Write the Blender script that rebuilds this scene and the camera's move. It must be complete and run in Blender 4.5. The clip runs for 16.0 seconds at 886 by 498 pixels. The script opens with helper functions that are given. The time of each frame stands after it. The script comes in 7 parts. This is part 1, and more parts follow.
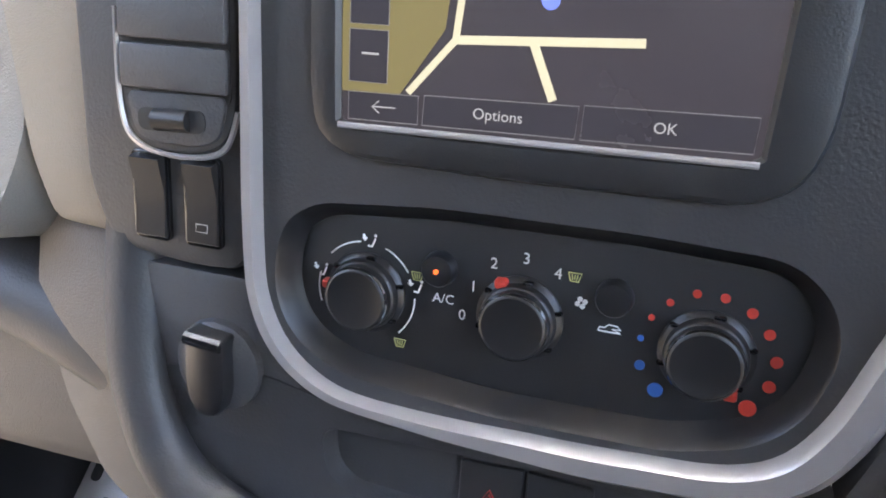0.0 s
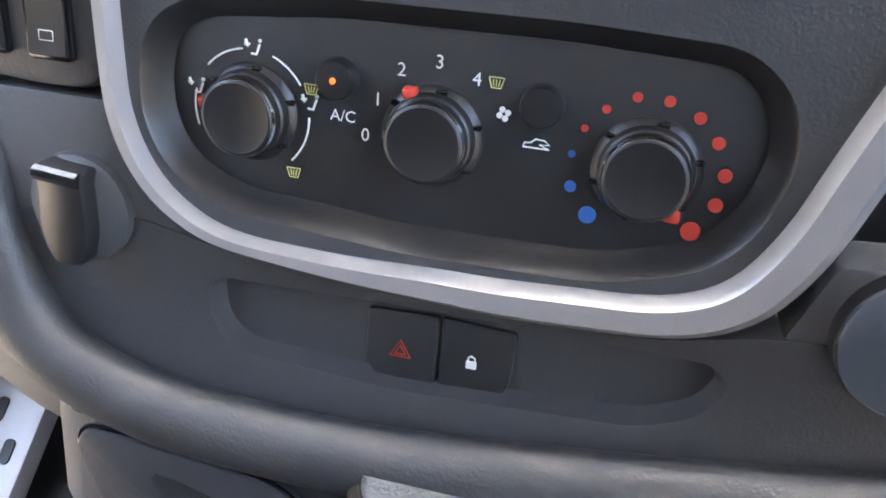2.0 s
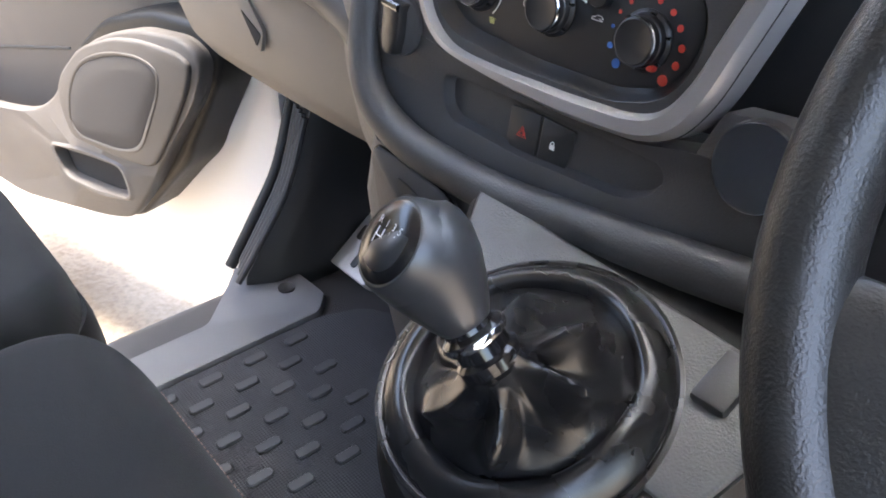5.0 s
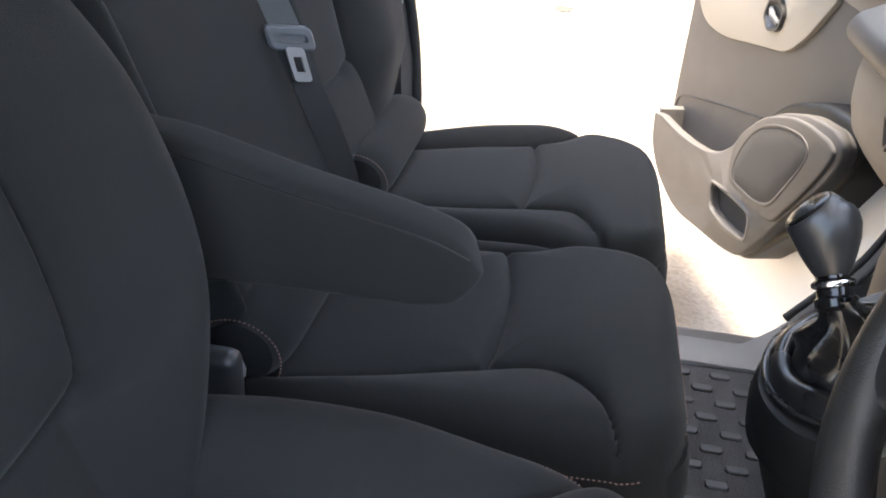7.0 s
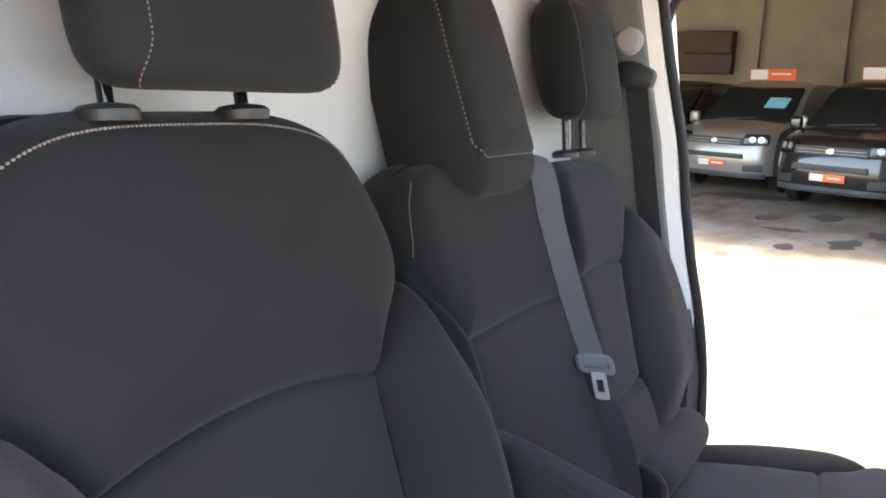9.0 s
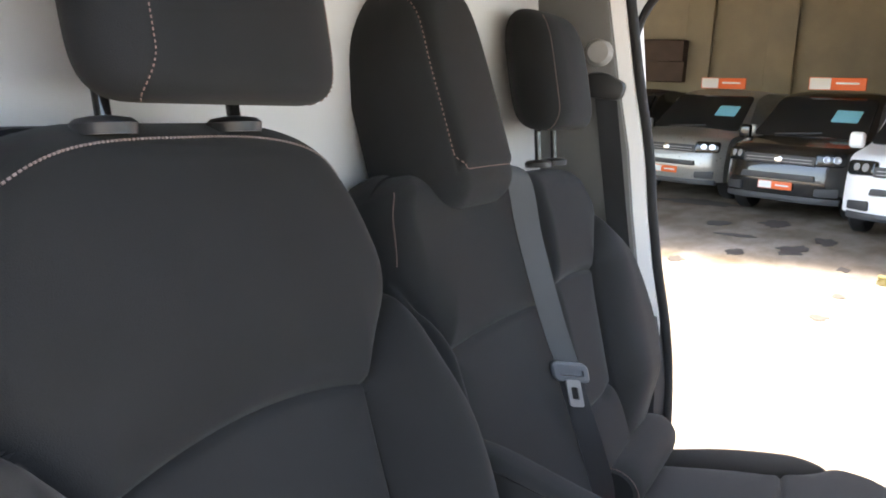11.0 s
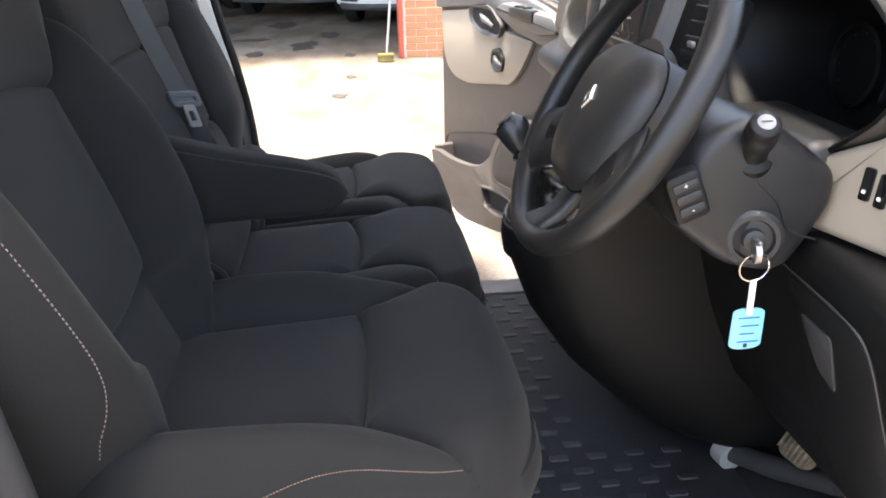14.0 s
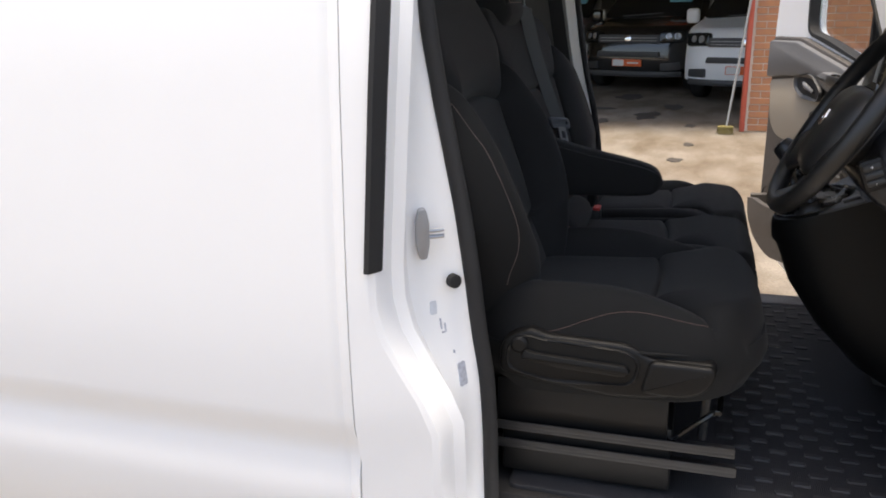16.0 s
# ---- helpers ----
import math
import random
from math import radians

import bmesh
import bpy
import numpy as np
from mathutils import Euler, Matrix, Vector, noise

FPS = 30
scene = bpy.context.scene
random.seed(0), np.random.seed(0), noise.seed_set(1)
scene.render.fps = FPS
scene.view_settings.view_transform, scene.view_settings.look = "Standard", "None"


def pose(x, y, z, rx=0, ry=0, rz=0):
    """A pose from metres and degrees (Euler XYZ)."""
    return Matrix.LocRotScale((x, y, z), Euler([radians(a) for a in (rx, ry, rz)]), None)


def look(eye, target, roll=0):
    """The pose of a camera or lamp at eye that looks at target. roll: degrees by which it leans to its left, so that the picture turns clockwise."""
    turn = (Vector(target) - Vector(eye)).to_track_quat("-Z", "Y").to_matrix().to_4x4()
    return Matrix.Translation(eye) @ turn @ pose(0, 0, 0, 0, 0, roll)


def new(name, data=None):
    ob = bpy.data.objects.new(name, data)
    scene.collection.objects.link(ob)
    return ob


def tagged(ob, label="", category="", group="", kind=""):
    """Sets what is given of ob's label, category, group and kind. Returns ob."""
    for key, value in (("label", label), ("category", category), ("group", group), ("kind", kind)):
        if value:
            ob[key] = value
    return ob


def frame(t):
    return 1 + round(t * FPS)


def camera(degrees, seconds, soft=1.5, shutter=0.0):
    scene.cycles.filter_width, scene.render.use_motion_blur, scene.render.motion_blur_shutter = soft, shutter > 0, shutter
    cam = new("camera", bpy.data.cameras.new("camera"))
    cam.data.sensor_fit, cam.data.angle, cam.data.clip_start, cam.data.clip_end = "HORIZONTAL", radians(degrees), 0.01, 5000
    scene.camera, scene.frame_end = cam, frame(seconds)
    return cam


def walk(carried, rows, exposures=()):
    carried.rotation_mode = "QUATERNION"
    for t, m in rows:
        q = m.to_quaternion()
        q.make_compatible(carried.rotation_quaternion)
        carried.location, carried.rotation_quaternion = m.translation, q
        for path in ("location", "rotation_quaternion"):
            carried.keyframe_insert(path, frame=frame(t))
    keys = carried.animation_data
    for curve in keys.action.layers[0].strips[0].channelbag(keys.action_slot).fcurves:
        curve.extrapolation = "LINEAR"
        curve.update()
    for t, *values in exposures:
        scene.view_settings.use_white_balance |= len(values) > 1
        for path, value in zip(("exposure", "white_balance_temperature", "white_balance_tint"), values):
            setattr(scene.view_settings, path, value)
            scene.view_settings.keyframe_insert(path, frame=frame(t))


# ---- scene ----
cam = camera(57.2, 16, 1.8)
PATH = [
    (0, (0.126, 0.546, 1.299), (-0.49, 2.239, 0.429), 0.1),
    (0.5, (0.114, 0.559, 1.275), (-0.477, 2.235, 0.357), -0.1),
    (1, (0.113, 0.569, 1.262), (-0.397, 2.253, 0.311), 1.0),
    (1.5, (0.116, 0.572, 1.256), (-0.369, 2.243, 0.269), 0.9),
    (2, (0.126, 0.575, 1.245), (-0.286, 2.22, 0.184), 2.4),
    (2.5, (0.14, 0.558, 1.224), (-0.271, 2.139, 0.07), 4.7),
    (3, (0.157, 0.531, 1.212), (-0.336, 2.025, -0.023), 5.7),
    (3.2, (0.169, 0.519, 1.215), (-0.369, 1.975, -0.046), 5.5),
    (5.3, (0.474, 0.422, 1.312), (-0.917, 1.381, 0.241), -0.2),
    (5.5, (0.519, 0.414, 1.322), (-0.955, 1.273, 0.277), -0.7),
    (5.7, (0.563, 0.408, 1.321), (-0.991, 1.165, 0.314), -0.2),
    (6, (0.608, 0.39, 1.338), (-1.013, 0.982, 0.328), -0.9),
    (6.5, (0.693, 0.386, 1.345), (-1.022, 0.638, 0.347), 2.8),
    (7, (0.801, 0.416, 1.363), (-0.929, 0.15, 0.395), 3.7),
    (7.5, (0.872, 0.444, 1.376), (-0.81, -0.175, 0.49), 4.3),
    (8, (0.927, 0.443, 1.414), (-0.751, -0.339, 0.657), 2.6),
    (8.5, (0.988, 0.434, 1.465), (-0.735, -0.409, 0.9), 1.8),
    (9, (1.01, 0.462, 1.506), (-0.683, -0.533, 1.126), 2.1),
    (9.2, (1.007, 0.474, 1.517), (-0.659, -0.588, 1.202), 1.8),
    (11.3, (1.049, 0.427, 1.514), (-0.721, -0.407, 1.103), 2.4),
    (11.5, (1.063, 0.425, 1.495), (-0.736, -0.323, 1.042), 1.0),
    (12, (1.093, 0.41, 1.469), (-0.76, -0.099, 0.912), 1.0),
    (12.5, (1.122, 0.393, 1.439), (-0.76, 0.137, 0.814), 0.5),
    (13, (1.181, 0.394, 1.414), (-0.7, 0.351, 0.734), 0.6),
    (13.5, (1.3, 0.402, 1.399), (-0.559, 0.483, 0.666), -0.5),
    (14, (1.446, 0.376, 1.397), (-0.398, 0.569, 0.647), -1.2),
    (14.5, (1.591, 0.299, 1.398), (-0.24, 0.628, 0.665), -0.4),
    (15, (1.76, 0.276, 1.406), (-0.109, 0.498, 0.731), 0.2),
    (15.5, (1.974, 0.354, 1.399), (0.089, 0.153, 0.762), -0.3),
    (16, (2.181, 0.424, 1.408), (0.352, -0.152, 0.839), -1.1),
]
EXPOSURES = [(0.0, 4.4, 6650, 10), (1.0, 4.86, 6700, 9), (2.2, 4.84, 6700, 9), (3.0, 4.7, 6700, 9), (5.5, 3.8, 6900, 10), (7.0, 3.55, 7250, 9),
             (9.0, 3.75, 7350, 10), (11.5, 3.35, 7200, 10), (12.0, 2.6, 7050, 10), (12.5, 2.45, 6850, 9), (13.5, 2.95, 7150, 11), (14.0, 3.0, 7250, 11), (14.5, 3.1, 7200, 10), (15.0, 2.45, 7050, 10), (15.5, 1.35, 7100, 10), (16.0, 1.28, 7300, 11)]
walk(cam, [(t, look(eye, target, roll)) for t, eye, target, roll in PATH], EXPOSURES)

# ---- world, sun ----
world = bpy.data.worlds.new("world")
bpy.context.scene.world = world
world.use_nodes = True
_wn, _wl = world.node_tree.nodes, world.node_tree.links
sky = _wn.new("ShaderNodeTexSky")
sky.sky_type = "NISHITA"
sky.sun_disc = False
sky.sun_elevation = radians(85.7)
sky.sun_rotation = radians(153)
sky.air_density = 1.0
sky.dust_density = 3.0
_wl.new(sky.outputs[0], _wn["Background"].inputs[0])
_wn["Background"].inputs[1].default_value = 0.15

sun = new("sun", bpy.data.lights.new("sun", "SUN"))
sun.data.energy = 2.4
sun.data.angle = radians(14)
sun.data.color = (1.0, 0.95, 0.87)
sun.matrix_world = look((0.3, -0.6, 9.0), (0, 0, 0))

# ---- materials ----
def mat(name, base, rough=0.6, metal=0.0, var=0.12, scale=30.0, bump=0.0, bscale=600.0, spec=0.5, coat=0.0,
        blotch=None, bl_scale=3.0, bl_amt=0.35, sheen=0.0, emit=None, estr=0.0, bdist=0.002):
    m = bpy.data.materials.new(name)
    m.use_nodes = True
    nt = m.node_tree
    N, L = nt.nodes, nt.links
    b = N["Principled BSDF"]
    b.inputs["Roughness"].default_value = rough
    b.inputs["Metallic"].default_value = metal
    b.inputs["Specular IOR Level"].default_value = spec
    b.inputs["Coat Weight"].default_value = coat
    b.inputs["Sheen Weight"].default_value = sheen
    tc = N.new("ShaderNodeTexCoord")
    n1 = N.new("ShaderNodeTexNoise")
    n1.inputs["Scale"].default_value = scale
    n1.inputs["Detail"].default_value = 5.0
    L.new(tc.outputs["Object"], n1.inputs["Vector"])
    mx = N.new("ShaderNodeMix")
    mx.data_type = "RGBA"
    c = Vector(base)
    mx.inputs[6].default_value = (*(c * (1 - var)), 1)
    mx.inputs[7].default_value = (*[min(1, v * (1 + var)) for v in c], 1)
    L.new(n1.outputs["Fac"], mx.inputs[0])
    col = mx.outputs[2]
    if blotch:
        n2 = N.new("ShaderNodeTexNoise")
        n2.inputs["Scale"].default_value = bl_scale
        n2.inputs["Detail"].default_value = 8.0
        L.new(tc.outputs["Object"], n2.inputs["Vector"])
        rp = N.new("ShaderNodeValToRGB")
        rp.color_ramp.elements[0].position, rp.color_ramp.elements[1].position = 0.42, 0.68
        L.new(n2.outputs["Fac"], rp.inputs[0])
        ml = N.new("ShaderNodeMath")
        ml.operation = "MULTIPLY"
        ml.inputs[1].default_value = bl_amt
        L.new(rp.outputs[0], ml.inputs[0])
        m2 = N.new("ShaderNodeMix")
        m2.data_type = "RGBA"
        L.new(ml.outputs[0], m2.inputs[0])
        L.new(col, m2.inputs[6])
        m2.inputs[7].default_value = (*blotch, 1)
        col = m2.outputs[2]
    L.new(col, b.inputs["Base Color"])
    rr = N.new("ShaderNodeMapRange")
    rr.inputs[3].default_value, rr.inputs[4].default_value = max(0.02, rough - 0.08), min(1, rough + 0.08)
    L.new(n1.outputs["Fac"], rr.inputs[0])
    L.new(rr.outputs[0], b.inputs["Roughness"])
    if bump:
        n3 = N.new("ShaderNodeTexNoise")
        n3.inputs["Scale"].default_value = bscale
        n3.inputs["Detail"].default_value = 2.0
        L.new(tc.outputs["Object"], n3.inputs["Vector"])
        bp = N.new("ShaderNodeBump")
        bp.inputs["Strength"].default_value = bump
        bp.inputs["Distance"].default_value = bdist
        L.new(n3.outputs["Fac"], bp.inputs["Height"])
        L.new(bp.outputs[0], b.inputs["Normal"])
    if emit:
        b.inputs["Emission Color"].default_value = (*emit, 1)
        b.inputs["Emission Strength"].default_value = estr
    return m


def weave_mat(name, base, rough, scale, strength, sheen=0.3, spec=0.25):
    """Cloth or studded rubber: two crossed waves as relief."""
    m = mat(name, base, rough, var=0.18, scale=8, sheen=sheen, spec=spec)
    N, L = m.node_tree.nodes, m.node_tree.links
    tc = N.new("ShaderNodeTexCoord")
    out = []
    for ax in ("X", "Y", "Z"):
        w = N.new("ShaderNodeTexWave")
        w.wave_type, w.bands_direction = "BANDS", ax
        w.inputs["Scale"].default_value = scale
        L.new(tc.outputs["Object"], w.inputs["Vector"])
        out.append(w)
    a = N.new("ShaderNodeMath")
    a.operation = "ADD"
    L.new(out[0].outputs["Fac"], a.inputs[0])
    L.new(out[1].outputs["Fac"], a.inputs[1])
    a2 = N.new("ShaderNodeMath")
    a2.operation = "ADD"
    L.new(a.outputs[0], a2.inputs[0])
    L.new(out[2].outputs["Fac"], a2.inputs[1])
    bp = N.new("ShaderNodeBump")
    bp.inputs["Strength"].default_value = strength
    bp.inputs["Distance"].default_value = 0.001
    L.new(a2.outputs[0], bp.inputs["Height"])
    L.new(bp.outputs[0], N["Principled BSDF"].inputs["Normal"])
    return m


def cloth_mat(name, base, var=0.22):
    """Short-napped seat cloth: fine speckle, faint wear and a soft grain, hardly any gloss."""
    m = mat(name, base, 0.85, var=var, scale=420, bump=0.35, bscale=900, spec=0.15, bdist=0.0010, sheen=0.05, blotch=tuple(v * 1.35 for v in base), bl_scale=5, bl_amt=0.5)
    return m


M = {}
M["fabric"] = cloth_mat("seat_fabric", (0.0120, 0.0122, 0.0124))
M["fabric2"] = cloth_mat("seat_fabric_centre", (0.0128, 0.0132, 0.0136), 0.15)
M["thread"] = mat("stitching", (0.22, 0.17, 0.155), 0.8, var=0.2, scale=400)
M["thread_r"] = mat("red_brown_stitching", (0.20, 0.125, 0.105), 0.8, var=0.2, scale=400)
M["dark"] = mat("dark_grained_plastic", (0.040, 0.040, 0.042), 0.5, bump=0.35, bscale=620, var=0.1, scale=20, bdist=0.0009)
M["dark2"] = mat("charcoal_grained_plastic", (0.062, 0.062, 0.065), 0.52, bump=0.4, bscale=620, var=0.1, scale=20, bdist=0.0009)
M["roll"] = mat("grey_grained_plastic", (0.115, 0.116, 0.122), 0.48, bump=0.5, bscale=600, var=0.1, scale=20, bdist=0.0010)
M["black"] = mat("black_smooth_plastic", (0.022, 0.022, 0.023), 0.42, bump=0.1, bscale=1200)
M["shroud"] = mat("column_shroud_plastic", (0.0155, 0.0156, 0.0170), 0.40, bump=0.15, bscale=1200)
M["gloss"] = mat("gloss_black", (0.008, 0.008, 0.009), 0.12)
M["cap"] = mat("knob_cap_black", (0.007, 0.007, 0.008), 0.22)
M["knob"] = mat("knob_rubber", (0.013, 0.013, 0.014), 0.36, bump=0.1, bscale=2500)
M["lever_knob"] = mat("satin_lever_knob", (0.022, 0.023, 0.025), 0.32, bump=0.05, bscale=2500)
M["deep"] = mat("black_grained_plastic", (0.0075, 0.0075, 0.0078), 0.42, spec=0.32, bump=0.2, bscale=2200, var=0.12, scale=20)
M["hood_black"] = mat("instrument_black", (0.0045, 0.0045, 0.005), 0.5, spec=0.2)
M["hood_grey"] = mat("hood_grey_plastic", (0.050, 0.048, 0.046), 0.55, bump=0.4, bscale=700, var=0.08, scale=15)
M["rubber"] = mat("black_rubber", (0.014, 0.014, 0.015), 0.75, bump=0.3, bscale=300)
M["silver"] = mat("satin_silver_paint", (0.36, 0.348, 0.345), 0.32, metal=0.45, var=0.04, scale=60)
M["chrome"] = mat("chrome", (0.75, 0.75, 0.76), 0.12, metal=1.0, var=0.03)
M["steel"] = mat("worn_steel", (0.45, 0.45, 0.46), 0.35, metal=1.0, var=0.15, scale=40, blotch=(0.12, 0.1, 0.09), bl_scale=30)
M["pedal"] = mat("worn_pedal_rubber", (0.11, 0.085, 0.055), 0.7, var=0.3, scale=120, blotch=(0.30, 0.24, 0.17), bl_scale=60, bl_amt=0.6)
M["plate"] = mat("pale_footrest_plastic", (0.58, 0.56, 0.56), 0.45, bump=0.3, bscale=500, var=0.06, scale=20)
M["beige"] = mat("beige_plastic", (0.315, 0.275, 0.222), 0.55, bump=0.35, bscale=900, var=0.05, scale=12)
M["pod"] = mat("light_warm_grey_plastic", (0.25, 0.235, 0.215), 0.55, bump=0.4, bscale=800, var=0.06, scale=12)
M["greybeige"] = mat("warm_grey_plastic", (0.155, 0.136, 0.116), 0.55, bump=0.5, bscale=700, var=0.07, scale=12)
M["doorgrey"] = mat("door_grey_plastic", (0.066, 0.059, 0.055), 0.55, bump=0.5, bscale=700, var=0.07, scale=12, blotch=(0.078, 0.070, 0.065), bl_scale=14, bl_amt=0.3)
M["grille"] = mat("speaker_cloth", (0.040, 0.036, 0.034), 0.8, bump=0.6, bscale=900, var=0.2, scale=300)
M["white"] = mat("white_van_paint", (0.87, 0.87, 0.87), 0.38, coat=0.25, var=0.02, scale=4)
M["bulk"] = mat("bulkhead_paint", (0.62, 0.62, 0.61), 0.5, var=0.05, scale=5, blotch=(0.5, 0.48, 0.46), bl_scale=3, bl_amt=0.3)
M["pillar_trim"] = mat("grey_pillar_trim", (0.30, 0.295, 0.285), 0.6, bump=0.4, bscale=700)
M["post_trim"] = mat("grey_post_trim", (0.115, 0.112, 0.107), 0.6, bump=0.4, bscale=700, var=0.08, scale=15)
M["belt"] = mat("seat_belt_webbing", (0.048, 0.051, 0.054), 0.6, var=0.15, scale=600, bump=0.3, bscale=1400, bdist=0.0008)
M["buckle"] = mat("buckle_plastic", (0.10, 0.105, 0.115), 0.45)
M["red"] = mat("red_plastic", (0.62, 0.03, 0.02), 0.4)
M["mat_rubber"] = weave_mat("floor_mat_rubber", (0.030, 0.030, 0.033), 0.6, 80, 0.55, 0.0)
M["stud"] = mat("floor_mat_stud", (0.030, 0.030, 0.033), 0.52, var=0.25, scale=60)
# footwell colour, also painted as shade into the door and glove catch recesses
M["carpet_and_shade"] = mat("dark_footwell_and_recess_shade", (0.016, 0.015, 0.015), 0.95, var=0.3, scale=90, bump=0.5, bscale=400)
M["leather"] = mat("wheel_leatherette", (0.014, 0.0138, 0.0138), 0.36, bump=0.35, bscale=800, bdist=0.0011)
M["hub"] = mat("airbag_cover_plastic", (0.020, 0.0196, 0.0192), 0.46, bump=0.3, bscale=900, var=0.08, scale=20, bdist=0.0008)
M["cover"] = mat("seat_cover_plastic", (0.0055, 0.0055, 0.0057), 0.46, spec=0.24, bump=0.2, bscale=1600, var=0.12, scale=20)
M["boot"] = mat("gaiter_leatherette", (0.010, 0.010, 0.011), 0.27, bump=0.12, bscale=900, bdist=0.0008)
M["mark"] = mat("white_print", (0.75, 0.75, 0.73), 0.5, var=0.02)
M["mark_dim"] = mat("worn_grey_print", (0.42, 0.42, 0.42), 0.4, var=0.2, scale=300)
M["console_grey"] = mat("console_grey_plastic", (0.058, 0.060, 0.064), 0.5, bump=0.5, bscale=620, var=0.1, scale=20, bdist=0.0010)
M["mark_y"] = mat("pale_yellow_print", (0.62, 0.60, 0.22), 0.5, var=0.02)
M["mark_r"] = mat("red_print", (0.50, 0.045, 0.03), 0.5, var=0.02)
M["mark_b"] = mat("blue_print", (0.03, 0.12, 0.42), 0.5, var=0.02)
M["led"] = mat("orange_lamp", (0.9, 0.15, 0.03), 0.4, emit=(1.0, 0.13, 0.02), estr=0.07)
M["scr"] = mat("screen_dark", (0.018, 0.017, 0.02), 0.25, emit=(0.30, 0.26, 0.31), estr=0.010)
M["scr_btn"] = mat("screen_button", (0.018, 0.017, 0.02), 0.25, emit=(0.22, 0.20, 0.25), estr=0.010)
M["scr_line"] = mat("screen_line", (0.06, 0.06, 0.06), 0.3, emit=(0.62, 0.6, 0.62), estr=0.015)
M["scr_text"] = mat("screen_text", (0.10, 0.10, 0.10), 0.3, emit=(0.9, 0.88, 0.9), estr=0.030)
M["scr_road"] = mat("screen_road", (0.14, 0.13, 0.10), 0.3, emit=(0.90, 0.83, 0.58), estr=0.045)
M["scr_land"] = mat("screen_land", (0.05, 0.045, 0.02), 0.3, emit=(0.40, 0.33, 0.14), estr=0.030)
M["scr_blue"] = mat("screen_blue", (0.1, 0.15, 0.5), 0.3, emit=(0.2, 0.25, 0.8), estr=0.04)
M["tag"] = mat("blue_key_tag", (0.22, 0.58, 0.72), 0.4, var=0.06, scale=90)
M["brick"] = mat("orange_brick", (0.40, 0.180, 0.085), 0.9, var=0.34, scale=40, bump=0.5, bscale=200, blotch=(0.30, 0.12, 0.08), bl_scale=9, bl_amt=0.5, bdist=0.004)
M["mortar"] = mat("pale_mortar", (0.50, 0.43, 0.36), 0.95, var=0.15, scale=30, bump=0.5, bscale=150)
M["redpaint"] = mat("faded_red_paint", (0.50, 0.10, 0.06), 0.7, var=0.15, scale=20)
M["garage"] = mat("painted_garage_wall", (0.40, 0.345, 0.24), 0.85, var=0.1, scale=3, blotch=(0.28, 0.25, 0.2), bl_scale=1.2, bl_amt=0.5)
M["gdark"] = mat("garage_dark_board", (0.10, 0.07, 0.055), 0.8, var=0.3, scale=4)
M["vsilver"] = mat("silver_car_paint", (0.30, 0.29, 0.27), 0.3, metal=0.5, coat=0.6, var=0.04)
M["vblack"] = mat("black_car_paint", (0.012, 0.012, 0.013), 0.2, coat=0.8, var=0.05)
M["vgrey"] = mat("dark_grey_plastic_trim", (0.05, 0.05, 0.052), 0.5)
M["vblue"] = mat("blue_car_paint", (0.02, 0.25, 0.52), 0.25, coat=0.7, var=0.04)
M["vteal"] = mat("teal_car_paint", (0.03, 0.48, 0.46), 0.25, coat=0.7, var=0.04)
M["lamp_glass"] = mat("headlamp_glass", (0.55, 0.56, 0.58), 0.1, metal=0.6, var=0.2, scale=50)
M["orange"] = mat("orange_board", (0.80, 0.14, 0.03), 0.5, var=0.05)
M["paper"] = mat("white_card", (0.75, 0.75, 0.73), 0.6, var=0.04)
M["striker"] = mat("dull_zinc_steel", (0.30, 0.31, 0.33), 0.5, metal=0.6, var=0.15, scale=40)
M["sticker"] = mat("grey_sticker", (0.60, 0.63, 0.68), 0.5, var=0.2, scale=60)
M["sticker_d"] = mat("dark_sticker", (0.40, 0.42, 0.48), 0.5, var=0.5, scale=160)
M["yellow"] = mat("yellow_broom_plastic", (0.20, 0.16, 0.05), 0.7)
M["pole"] = mat("grey_pole", (0.28, 0.28, 0.27), 0.5)
M["wheelrim"] = mat("wheel_rim", (0.4, 0.4, 0.41), 0.35, metal=0.8)


def glass_mat(name, tint, rough=0.0):
    m = bpy.data.materials.new(name)
    m.use_nodes = True
    b = m.node_tree.nodes["Principled BSDF"]
    b.inputs["Base Color"].default_value = (*tint, 1)
    b.inputs["Roughness"].default_value = rough
    b.inputs["Transmission Weight"].default_value = 1.0
    b.inputs["IOR"].default_value = 1.45
    return m


M["glass"] = glass_mat("clear_glass", (0.93, 0.96, 0.95))
M["vglass"] = mat("dark_car_glass", (0.012, 0.014, 0.016), 0.06, spec=0.6)


